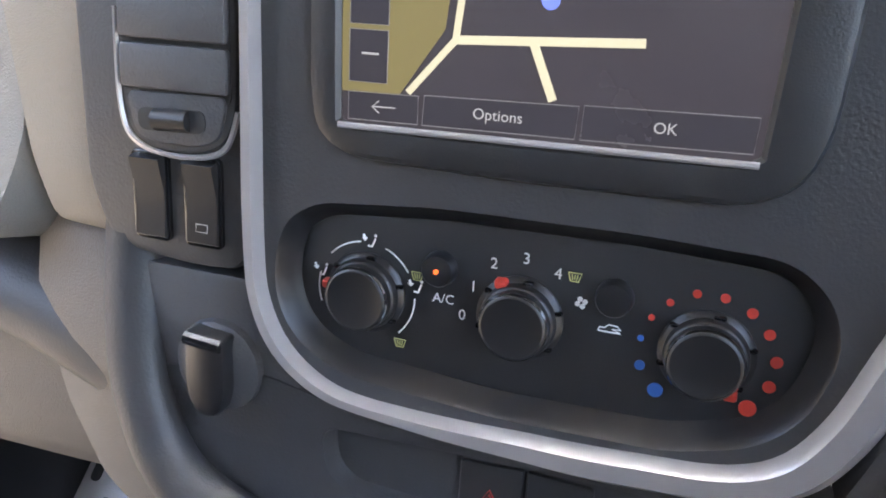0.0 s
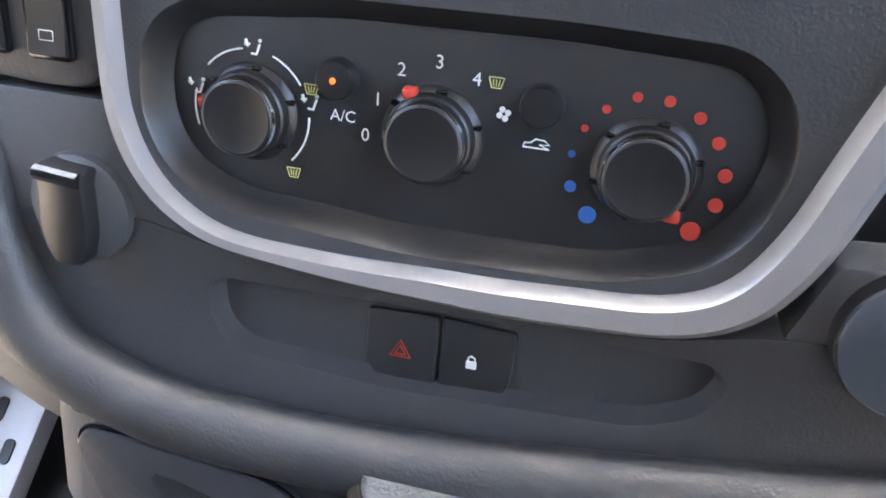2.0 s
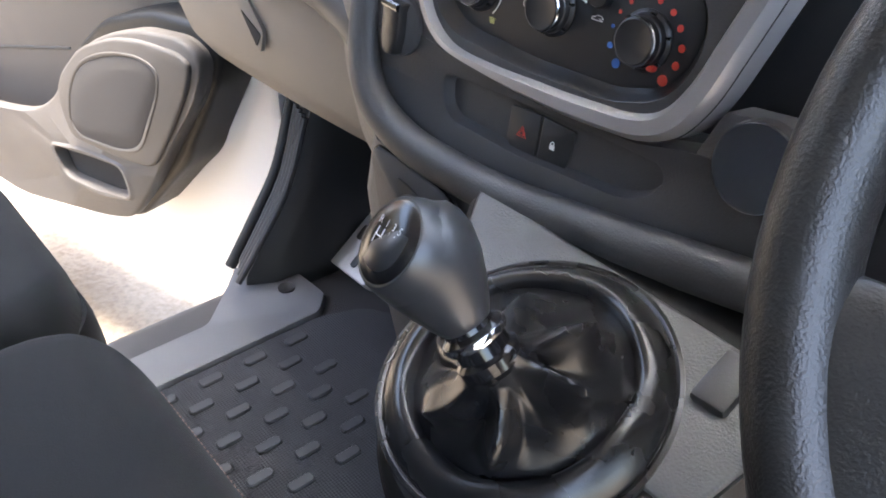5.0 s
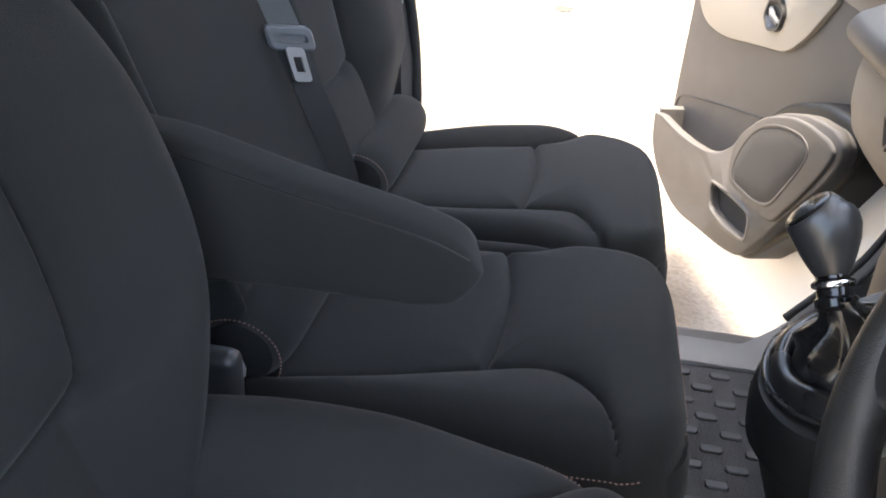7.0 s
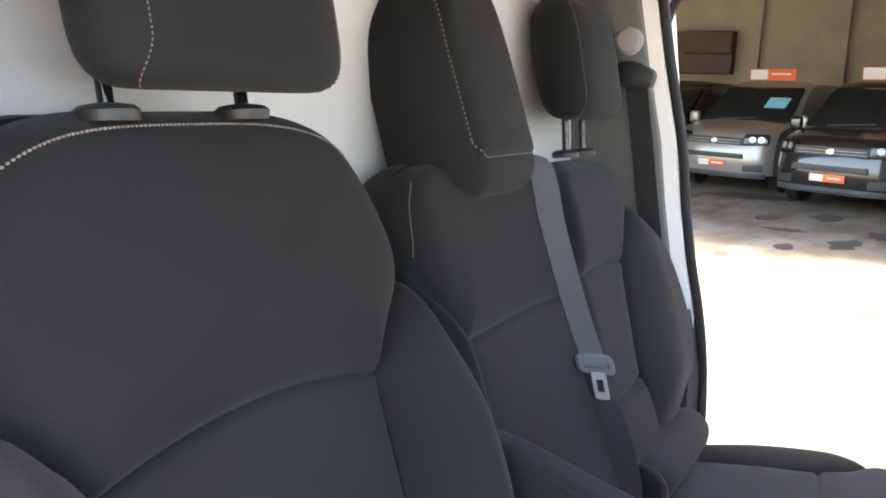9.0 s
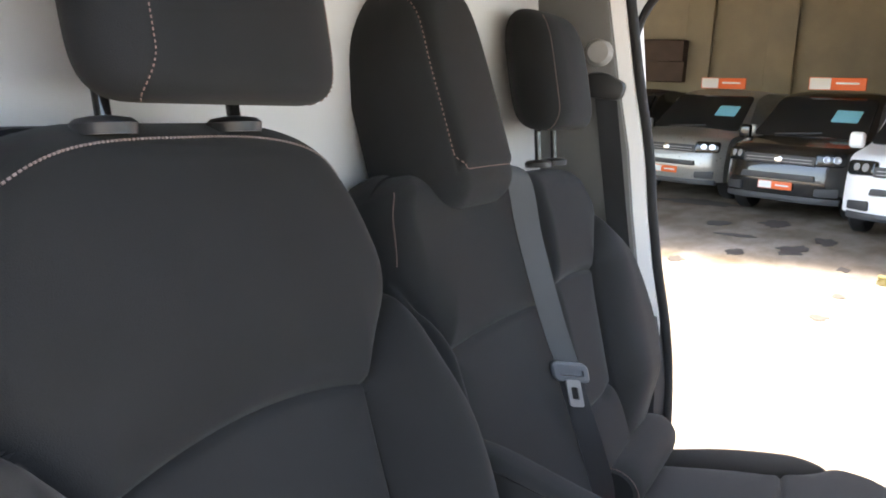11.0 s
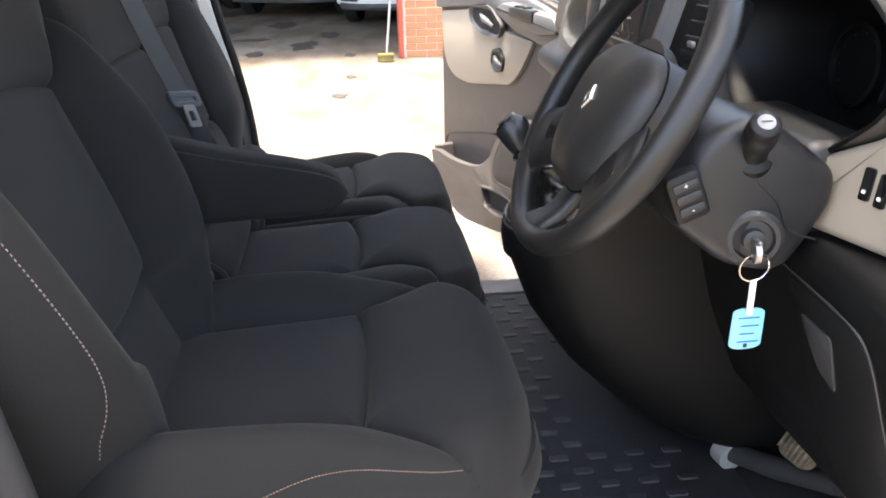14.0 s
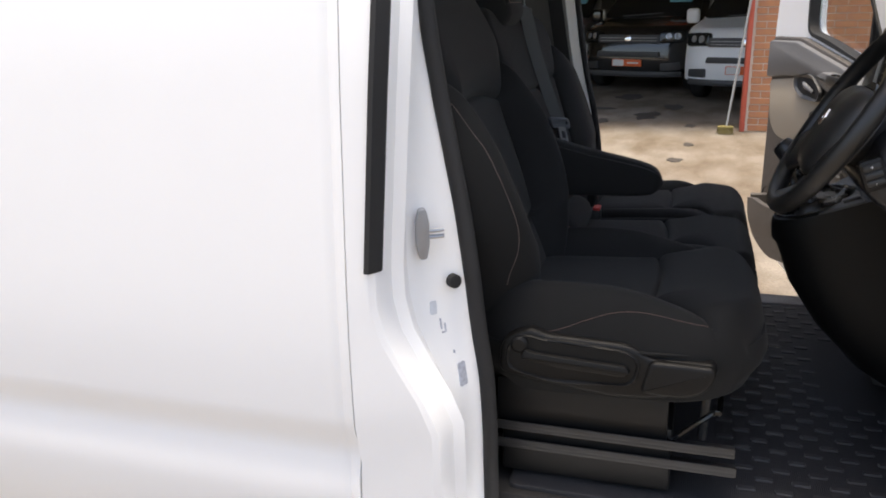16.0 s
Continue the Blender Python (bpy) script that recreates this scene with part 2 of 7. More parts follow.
def ground_mat():
    """Worn concrete yard: pale, with brown dust, oil stains and fine grit."""
    m = mat("worn_concrete", (0.225, 0.197, 0.160), 0.9, var=0.25, scale=5, bump=0.8, bscale=40, bdist=0.01,
            blotch=(0.165, 0.128, 0.090), bl_scale=0.9, bl_amt=0.6)
    N, L = m.node_tree.nodes, m.node_tree.links
    b = N["Principled BSDF"]
    src = b.inputs["Base Color"].links[0].from_socket
    tc = N.new("ShaderNodeTexCoord")
    v = N.new("ShaderNodeTexVoronoi")
    v.inputs["Scale"].default_value = 22
    L.new(tc.outputs["Object"], v.inputs["Vector"])
    n = N.new("ShaderNodeTexNoise")
    n.inputs["Scale"].default_value = 60
    n.inputs["Detail"].default_value = 6
    L.new(tc.outputs["Object"], n.inputs["Vector"])
    r = N.new("ShaderNodeValToRGB")
    r.color_ramp.elements[0].position, r.color_ramp.elements[1].position = 0.35, 0.6
    r.color_ramp.elements[0].color = (0.55, 0.52, 0.48, 1)
    L.new(n.outputs["Fac"], r.inputs[0])
    # long pale and brown drag marks
    mp = N.new("ShaderNodeMapping")
    mp.inputs["Rotation"].default_value = (0, 0, 0.5)
    mp.inputs["Scale"].default_value = (1.0, 2.4, 1.0)
    L.new(tc.outputs["Object"], mp.inputs["Vector"])
    n5 = N.new("ShaderNodeTexNoise")
    n5.inputs["Scale"].default_value = 1.1
    n5.inputs["Detail"].default_value = 7
    L.new(mp.outputs[0], n5.inputs["Vector"])
    r5 = N.new("ShaderNodeValToRGB")
    r5.color_ramp.elements[0].position, r5.color_ramp.elements[1].position = 0.34, 0.60
    r5.color_ramp.elements[0].color = (0.62, 0.54, 0.44, 1)
    r5.color_ramp.elements[1].color = (1.05, 1.05, 1.05, 1)
    L.new(n5.outputs["Fac"], r5.inputs[0])
    m5 = N.new("ShaderNodeMix")
    m5.data_type, m5.blend_type = "RGBA", "MULTIPLY"
    m5.inputs[0].default_value = 1.0
    L.new(src, m5.inputs[6])
    L.new(r5.outputs[0], m5.inputs[7])
    src = m5.outputs[2]
    mx = N.new("ShaderNodeMix")
    mx.data_type, mx.blend_type = "RGBA", "MULTIPLY"
    mx.inputs[0].default_value = 0.45
    L.new(src, mx.inputs[6])
    L.new(r.outputs[0], mx.inputs[7])
    L.new(mx.outputs[2], b.inputs["Base Color"])
    return m


M["ground"] = ground_mat()
M["stain"] = mat("oil_stain", (0.050, 0.042, 0.036), 0.7, var=0.3, scale=10)
M["drain"] = mat("rusty_cover", (0.10, 0.075, 0.06), 0.7, var=0.3, scale=30)

# ---- modelling helpers ----
WHERE = {}


def thing(name, at, label, category, group="", kind=""):
    ob = new(name)
    ob.empty_display_size = 0.05
    ob.location = at
    WHERE[ob] = Vector(at)
    return tagged(ob, label, category, group, kind)


def part(name, bm, material, parent=None, label="", sharp=38, flat=False):
    """Links a bmesh in world coordinates as one mesh object under a thing or part."""
    me = bpy.data.meshes.new(name)
    bmesh.ops.recalc_face_normals(bm, faces=bm.faces[:])
    if parent is not None:
        bmesh.ops.translate(bm, verts=bm.verts[:], vec=-WHERE[parent])
    bm.to_mesh(me)
    bm.free()
    if not flat:
        me.polygons.foreach_set("use_smooth", [True] * len(me.polygons))
        me.set_sharp_from_angle(angle=radians(sharp))
    me.materials.append(M[material])
    ob = new(name, me)
    if parent is not None:
        ob.parent = parent
        WHERE[ob] = WHERE[parent]
    else:
        WHERE[ob] = Vector((0, 0, 0))
    if label:
        tagged(ob, label)
    if "stitching" in name:
        tagged(ob, kind="stuff")
    return ob


def setting(name, bm, material, label, category, sharp=38):
    return tagged(part(name, bm, material, None, sharp=sharp), label, category, kind="structure")


def solo(name, bm, material, label, category, group=""):
    return tagged(part(name, bm, material, None), label, category, group)


def loft(rings, closed=True, caps=True, loop=False):
    """Skin through rings of equal point counts."""
    bm = bmesh.new()
    vs = [[bm.verts.new(p) for p in r] for r in rings]
    k = len(rings[0])
    pairs = list(zip(vs, vs[1:])) + ([(vs[-1], vs[0])] if loop else [])
    for a, b in pairs:
        for i in range(k if closed else k - 1):
            j = (i + 1) % k
            bm.faces.new((a[i], a[j], b[j], b[i]))
    if caps and closed and not loop:
        bm.faces.new(vs[0])
        bm.faces.new(vs[-1][::-1])
    return bm


def box(c, s, bev=0.0, seg=2, rot=None):
    bm = bmesh.new()
    bmesh.ops.create_cube(bm, size=1.0)
    bmesh.ops.scale(bm, vec=s, verts=bm.verts[:])
    if bev:
        bmesh.ops.bevel(bm, geom=bm.edges[:], offset=bev, segments=seg, affect="EDGES", profile=0.5)
    if rot is not None:
        bmesh.ops.transform(bm, matrix=rot.to_4x4(), verts=bm.verts[:])
    bmesh.ops.translate(bm, verts=bm.verts[:], vec=c)
    return bm


def join(*bms):
    out = bmesh.new()
    for b in bms:
        me = bpy.data.meshes.new("join")
        b.to_mesh(me)
        b.free()
        out.from_mesh(me)
        bpy.data.meshes.remove(me)
    return out


def rrect(w, h, r, n=6):
    r = min(r, w / 2 - 1e-4, h / 2 - 1e-4)
    pts = []
    for cx, cy, a0 in ((w / 2 - r, h / 2 - r, 0), (-w / 2 + r, h / 2 - r, 90), (-w / 2 + r, -h / 2 + r, 180), (w / 2 - r, -h / 2 + r, 270)):
        for i in range(n + 1):
            a = radians(a0 + 90 * i / n)
            pts.append((cx + r * math.cos(a), cy + r * math.sin(a)))
    return pts


def rounded(poly, r, n=5):
    """A polygon with its corners rounded; r is one radius or one for each corner."""
    out, k = [], len(poly)
    for i in range(k):
        p, a, b = Vector(poly[i]), Vector(poly[i - 1]), Vector(poly[(i + 1) % k])
        rad = r[i] if isinstance(r, (list, tuple)) else r
        da, db = (a - p), (b - p)
        d = min(rad, da.length * 0.49, db.length * 0.49)
        s, e = p + da.normalized() * d, p + db.normalized() * d
        for q in range(n + 1):
            t = q / n
            out.append(tuple((1 - t) ** 2 * s + 2 * t * (1 - t) * p + t * t * e))
    return out


class Plane:
    """Local coordinates: a along u, b along v, c out along n."""

    def __init__(self, o, u, v):
        self.o, self.u, self.v = Vector(o), Vector(u).normalized(), Vector(v).normalized()
        self.n = self.u.cross(self.v).normalized()

    def __call__(self, a, b, c=0.0):
        return self.o + self.u * a + self.v * b + self.n * c


def slab(pl, pts, lo, hi, bev=0.0, seg=2):
    """A prism over a 2D outline between heights lo and hi, its upper rim bevelled by shrinking loops."""
    bm = bmesh.new()
    cx = sum(p[0] for p in pts) / len(pts)
    cy = sum(p[1] for p in pts) / len(pts)
    levels = [(lo, 0.0)]
    if bev:
        for q in range(seg + 1):
            a = math.pi / 2 * q / seg
            levels.append((hi - bev + bev * math.sin(a), bev * (1 - math.cos(a))))
    else:
        levels.append((hi, 0.0))
    loops = []
    k = len(pts)
    area = sum(pts[i][0] * pts[(i + 1) % k][1] - pts[(i + 1) % k][0] * pts[i][1] for i in range(k))
    sg = 1 if area > 0 else -1
    for h, ins in levels:
        loop = []
        for i in range(k):
            p, a, b = Vector(pts[i]), Vector(pts[i - 1]), Vector(pts[(i + 1) % k])
            t = (b - a)
            t = t.normalized() if t.length > 1e-9 else Vector((1, 0))
            nrm = Vector((-t.y, t.x)) * sg
            q = p + nrm * ins
            loop.append(bm.verts.new(pl(q.x, q.y, h)))
        loops.append(loop)
    for a, b in zip(loops, loops[1:]):
        for i in range(k):
            j = (i + 1) % k
            bm.faces.new((a[i], a[j], b[j], b[i]))
    bm.faces.new(loops[-1])
    bm.faces.new(loops[0][::-1])
    return bm


def star(poly, c, n=96):
    """Points where rays from c cut the outline, at even angles."""
    out = []
    for i in range(n):
        a = 2 * math.pi * i / n
        dx, dy = math.cos(a), math.sin(a)
        best = None
        for k in range(len(poly)):
            (x1, y1), (x2, y2) = poly[k - 1], poly[k]
            ex, ey = x2 - x1, y2 - y1
            den = dx * ey - dy * ex
            if abs(den) < 1e-12:
                continue
            t = ((x1 - c[0]) * ey - (y1 - c[1]) * ex) / den
            s = ((x1 - c[0]) * dy - (y1 - c[1]) * dx) / den
            if t > 0 and -1e-6 <= s <= 1 + 1e-6 and (best is None or t < best):
                best = t
        best = best or 0.001
        out.append((c[0] + dx * best, c[1] + dy * best))
    return out


def grow(loop, c, d):
    out = []
    for x, y in loop:
        v = Vector((x - c[0], y - c[1]))
        v = v.normalized() * (v.length + d)
        out.append((c[0] + v.x, c[1] + v.y))
    return out


def inset(loop, d):
    """A loop moved inwards along its normals."""
    out = []
    for i in range(len(loop)):
        t = (Vector(loop[(i + 2) % len(loop)]) - Vector(loop[i - 2])).normalized()
        out.append((loop[i][0] - t.y * d, loop[i][1] + t.x * d))
    return out


def rings_on(pl, loops, fill=True, back=None):
    """A stepped surface: loops are (2D loop, height), of equal counts, joined in order; the last is filled."""
    bm = bmesh.new()
    vs = [[bm.verts.new(pl(x, y, h)) for x, y in loop] for loop, h in loops]
    k = len(vs[0])
    for a, b in zip(vs, vs[1:]):
        for i in range(k):
            j = (i + 1) % k
            bm.faces.new((a[i], a[j], b[j], b[i]))
    if fill:
        bm.faces.new(vs[-1])
    return bm


def tube(pts, r, n=10, closed=False, caps=True):
    pts = [Vector(p) for p in pts]
    k = len(pts)
    rings, up = [], None
    for i, p in enumerate(pts):
        a = pts[i - 1] if (i or closed) else p
        b = pts[(i + 1) % k] if (i < k - 1 or closed) else p
        t = (b - a).normalized()
        if up is None:
            up = t.orthogonal().normalized()
        up = (up - t * up.dot(t)).normalized()
        side = t.cross(up)
        rad = r[i] if isinstance(r, (list, tuple)) else r
        rings.append([p + (up * math.cos(q) + side * math.sin(q)) * rad for q in [2 * math.pi * j / n for j in range(n)]])
    return loft(rings, caps=caps, loop=closed)


def lathe(o, axis, prof, n=32):
    """A turned body: prof holds (radius, height along the axis)."""
    o, axis = Vector(o), Vector(axis).normalized()
    u = axis.orthogonal().normalized()
    w = axis.cross(u)
    rings = []
    for r, h in prof:
        r = max(r, 1e-4)
        rings.append([o + axis * h + (u * math.cos(q) + w * math.sin(q)) * r for q in [2 * math.pi * j / n for j in range(n)]])
    return loft(rings)


def smooth_line(pts, n=8):
    """Points along a Catmull-Rom curve."""
    pts = [Vector(p) for p in pts]
    out = []
    for i in range(len(pts) - 1):
        p0, p1, p2, p3 = pts[max(i - 1, 0)], pts[i], pts[i + 1], pts[min(i + 2, len(pts) - 1)]
        for q in range(n):
            t = q / n
            out.append(0.5 * (2 * p1 + (p2 - p0) * t + (2 * p0 - 5 * p1 + 4 * p2 - p3) * t * t + (3 * p1 - p0 - 3 * p2 + p3) * t ** 3))
    out.append(pts[-1])
    return out


def text_bm(pl, s, a, b, size, h=0.0004, align="CENTER"):
    """Lettering in the built-in font as a mesh on a plane."""
    cu = bpy.data.curves.new("lettering", "FONT")
    cu.body, cu.size, cu.align_x, cu.align_y = s, size, align, "CENTER"
    cu.resolution_u = 3
    ob = bpy.data.objects.new("lettering", cu)
    bpy.context.scene.collection.objects.link(ob)
    dg = bpy.context.evaluated_depsgraph_get()
    me = bpy.data.meshes.new_from_object(ob.evaluated_get(dg))
    bpy.data.objects.remove(ob)
    bpy.data.curves.remove(cu)
    bm = bmesh.new()
    bm.from_mesh(me)
    bpy.data.meshes.remove(me)
    for v in bm.verts:
        v.co = pl(a + v.co.x, b + v.co.y, h)
    return bm


def dashes(pts, r, gap=2):
    """Stitching: short thread pieces along a line."""
    bms = []
    for i in range(0, len(pts) - 1, gap):
        bms.append(tube([pts[i], pts[i + 1]], r, 5))
    return join(*bms)


def clamp01(x):
    return 0.0 if x < 0 else 1.0 if x > 1 else x


def step01(a, b, x):
    t = clamp01((x - a) / (b - a))
    return t * t * (3 - 2 * t)


def groove(x, w):
    return math.exp(-(x / w) ** 2)

# ---- yard and garage ----
X, Y, Z = Vector((1, 0, 0)), Vector((0, 1, 0)), Vector((0, 0, 1))


def build_ground():
    bm = bmesh.new()
    bmesh.ops.create_grid(bm, x_segments=60, y_segments=60, size=1.0)
    for v in bm.verts:
        x, y = v.co.x, v.co.y
        v.co.x, v.co.y = 12 * x + 280 * x ** 5, 12 * y + 280 * y ** 5
        r = math.hypot(v.co.x, v.co.y)
        v.co.z = 0.0 if r > 40 else -0.004 + 0.004 * noise.noise(v.co * 0.7)
    setting("ground", bm, "ground", "worn pale concrete yard with dust, grit and dark stains", "ground")
    for x, y, sx, sy, seed in ((-8.9, -0.2, 0.34, 0.17, 1), (-13.0, -2.0, 0.4, 0.6, 2), (-5.66, 0.25, 0.12, 0.06, 3), (-10.6, -1.3, 0.28, 0.15, 4), (-7.4, -1.2, 0.16, 0.07, 5), (-9.6, -0.9, 0.10, 0.22, 6), (-8.3, -0.75, 0.22, 0.09, 7), (-9.9, 0.1, 0.30, 0.12, 8), (-11.2, -0.6, 0.4, 0.2, 9), (-6.6, 0.35, 0.10, 0.05, 10), (-8.0, 0.35, 0.12, 0.06, 11)):
        ring = []
        for k in range(40):
            a = 2 * math.pi * k / 40
            q = 1 + 0.5 * noise.noise(Vector((math.cos(a) * 1.3, math.sin(a) * 1.3, seed * 7.1))) + 0.4 * noise.noise(Vector((math.cos(a) * 4, math.sin(a) * 4, seed * 3.3)))
            ring.append((x + sx * q * math.cos(a), y + sy * q * math.sin(a)))
        setting("stain", slab(Plane((0, 0, 0.0), X, Y), ring, -0.002, 0.0015), "stain", "dark oil stain on the concrete", "stain")


def brick_wall():
    """Brick pier and wall beside the garage mouth; the bricks near the camera are parts."""
    wall = thing("brick_wall", (-7.75, 3.0, 0), "orange brick wall with pale mortar and a red-painted corner", "wall", kind="structure")
    y0, y1, top = 0.93, 4.1, 4.2
    part("mortar_core", box((-7.86, (y0 + y1) / 2, top / 2), (0.44, y1 - y0 - 0.012, top), 0.0), "mortar", wall)
    part("painted_corner", box((-7.74, y0 - 0.012, 2.0), (0.25, 0.05, 4.0), 0.008), "redpaint", wall, "faded red-painted steel corner guard")
    me = bpy.data.meshes.new("brick")
    bm = box((0, 0, 0), (0.10, 0.215, 0.065), 0.004, 1)
    bm.to_mesh(me)
    bm.free()
    me.materials.append(M["brick"])
    many = bmesh.new()
    count = 0
    rnd = random.Random(4)
    for r in range(int(top / 0.075)):
        z = 0.04 + r * 0.075
        off = 0.1125 if r % 2 else 0.0
        y = y0 + 0.045 + 0.1075 - off
        while y < y1 - 0.1:
            lo, hi = max(y - 0.1075, y0 + 0.04), y + 0.1075
            px = -7.682 + rnd.uniform(-0.003, 0.003)
            if 0.9 < y < 1.75 and z < 1.75 and count < 150 or (2.4 < y < 4.2 and 1.1 < z < 2.6 and count < 300):
                ob = new("brick", me)
                ob.parent = wall
                ob.location = Vector((px, (lo + hi) / 2, z)) - WHERE[wall]
                ob.scale = (1, (hi - lo) / 0.215, 1)
                count += 1
            else:
                b = [many.verts.new((px + sx * 0.05, (lo if sy < 0 else hi), z + sz * 0.0325)) for sx in (-1, 1) for sy in (-1, 1) for sz in (-1, 1)]
                for f4 in ((4, 6, 7, 5), (0, 1, 3, 2), (0, 4, 5, 1), (2, 3, 7, 6), (1, 5, 7, 3), (0, 2, 6, 4)):
                    many.faces.new([b[k] for k in f4])
            y += 0.225
    tagged(part("far_bricks", many, "brick", wall, flat=True), kind="stuff")


LINT = 3.05


def garage():
    def wall(name, c, s, m="garage", label="grubby cream-painted garage wall", cat="wall"):
        return setting(name, box(c, s, 0.01), m, label, cat)
    wall("wall_back", (-18.1, -4, 2.3), (0.25, 22, 4.6))
    wall("wall_side", (-13, 4.4, 2.3), (10.0, 0.2, 4.6))
    wall("wall_end", (-13, -14.6, 2.3), (10.2, 0.2, 4.6))
    wall("ceiling", (-12.8, -5.1, 4.5), (10.6, 19.0, 0.2), "garage", "dim garage ceiling", "ceiling")
    # unseen beam, added and hung low to darken the garage inside
    wall("shade_lintel", (-7.83, -6.8, LINT + 0.5), (0.3, 15.3, 1.0), "garage", "unseen beam added low to shade the garage", "beam")
    for y in (-3.2, -1.5):
        wall("pilaster", (-17.9, y, 2.3), (0.25, 0.55, 4.6), "garage", "cream pilaster on the garage wall", "pilaster")
    setting("rack", box((-17.7, -4.6, 2.55), (0.5, 2.4, 0.9), 0.02), "gdark", "dark storage shelf along the garage wall", "shelf")
    setting("rack_load", box((-17.5, -3.9, 2.75), (0.4, 1.0, 0.45), 0.03), "gdark", "dark boxes on the storage shelf", "box")


def parked_van(name, at, yaw, paint, label, sign=False, low=False):
    """A panel van or car seen from the front: x is its forward axis before the turn."""
    top = thing(name, at, label, "van", "vans parked in the garage")
    base = Vector(at)
    R = Matrix.Rotation(radians(yaw), 3, "Z")

    def put(bm):
        bmesh.ops.transform(bm, matrix=Matrix.Translation(base) @ R.to_4x4(), verts=bm.verts[:])
        return bm
    W, Hh = 0.95, 1.45 if low else 1.92

    def bow(y):
        return 0.34 * (abs(y) / W) ** 3.6
    # body: side profile lofted across the width
    prof = [(0.0, 0.28), (0.02, 0.55), (0.0, 0.72), (-0.06, 0.98), (-0.16, 1.06), (-0.85, 1.20), (-1.55, Hh - 0.12), (-1.9, Hh), (-4.6, Hh - 0.02), (-4.85, Hh - 0.2), (-4.85, 0.35), (-0.8, 0.25)]
    rings = []
    prof = rounded(prof, [0.03, 0.05, 0.05, 0.07, 0.06, 0.08, 0.12, 0.12, 0.1, 0.1, 0.05, 0.05], 4)
    for k in range(25):
        s = -1 + 2 * k / 24
        s = math.copysign(abs(s) ** 0.7, s)
        e = abs(s) ** 5
        rings.append([Vector((px - bow(s * W) * clamp01((px + 1.5) / 1.0), s * W * (1 - 0.17 * clamp01((pz - 1.0) / 0.9)), pz - 0.05 * e * clamp01((pz - 1.0) / 0.9) + 0.03 * e * clamp01((0.6 - pz) / 0.3))) for px, pz in prof])
    body = part("body", put(loft(rings)), paint, top)
    tilt = math.atan2(Hh - 0.12 - 1.20, 0.70)
    ws = Plane((-1.2, 0, (1.20 + Hh - 0.12) / 2), Y, (-0.70, 0, Hh - 1.32))
    hl = math.hypot(0.7, Hh - 1.32) / 2
    part("windscreen", put(slab(ws, rounded([(-0.86, -hl - 0.02), (0.86, -hl - 0.02), (0.74, hl - 0.01), (-0.74, hl - 0.01)], 0.08), -0.01, 0.012, 0.004)), "vglass", top, "dark windscreen")
    fr = Plane((0.0, 0, 0.8), Y, (-0.12, 0, 1))
    part("grille", put(slab(fr, rounded([(-0.54, 0.00), (0.54, 0.00), (0.54, 0.125), (-0.54, 0.125)], 0.02), -0.05, 0.016, 0.006)), "vgrey", top, "black slatted grille")
    for zz in (0.03, 0.075):
        part("grille_bar", put(box((0.02 - zz * 0.12, 0, 0.8 + zz), (0.008, 1.00, 0.010), 0.003)), "silver", top)
    part("badge", put(lathe((0.02, 0, 0.86), (1, 0, 0.1), [(0.06, -0.01), (0.06, 0.012), (0.045, 0.018), (0.001, 0.018)], 20)), "chrome", top, "plain round chrome badge")
    for s in (-1, 1):
        h = part("headlamp", put(slab(Plane((-0.155, s * 0.70, 0.885), Vector((-0.55 * s, 1, 0)), Vector((-0.2, 0, 1))), rounded([(-0.21, -0.10), (0.21, -0.08), (0.21, 0.11), (-0.21, 0.10)], 0.06), -0.03, 0.05, 0.02)), "vglass", top, "dark glazed headlamp with bright reflectors")
        lp = Plane((-0.155, s * 0.70, 0.885), Vector((-0.55 * s, 1, 0)), Vector((-0.2, 0, 1)))
        for a_, r_ in ((0.075, 0.055), (-0.065, 0.050)):
            part("reflector", put(lathe(lp(a_, 0.01, 0.046), lp.n, [(r_, 0.0), (r_, 0.008), (r_ * 0.7, 0.010), (r_ * 0.35, 0.006), (0.001, 0.006)], 18)), "lamp_glass", h, "bright round reflector")
        part("fog_recess", put(slab(Plane((-0.105, s * 0.70, 0.42), Vector((-0.55 * s, 1, 0)), Z), rounded([(-0.16, -0.06), (0.16, -0.06), (0.16, 0.07), (-0.16, 0.05)], 0.03), -0.02, 0.022, 0.006)), "vgrey", top)
        part("mirror", put(box((-0.95, s * 1.06, 1.22), (0.12, 0.20, 0.22), 0.05, 3)), paint, top)
        for wx in (-0.85, -3.85):
            wh = part("wheel", put(lathe((wx, s * 0.93, 0.33), (0, s, 0), [(0.001, -0.2), (0.31, -0.2), (0.335, -0.16), (0.335, -0.03), (0.31, 0.0), (0.23, 0.0), (0.22, -0.03), (0.001, -0.03)], 28)), "rubber", top)
    part("air_intake", put(slab(Plane((0.012, 0, 0.60), Y, Z), rounded([(-0.56, -0.030), (0.56, -0.030), (0.54, 0.055), (-0.54, 0.055)], 0.02), -0.06, 0.012, 0.004)), "vgrey", top, "black lower air intake")
    part("lower_lip", put(loft([[Vector((0.03 - bow(y), y, 0.25)), Vector((0.045 - bow(y), y, 0.29)), Vector((0.03 - bow(y), y, 0.335)), Vector((-0.06 - bow(y), y, 0.335)), Vector((-0.06 - bow(y), y, 0.25))] for y in np.linspace(-0.86, 0.86, 15)])), "vgrey", top)
    pl = Plane((0.03, 0, 0.475), Y, Z)
    a = part("plate_board", put(slab(pl, rrect(0.52, 0.115, 0.01), 0.0, 0.012, 0.003)), "orange", top, "white and orange board over the number plate")
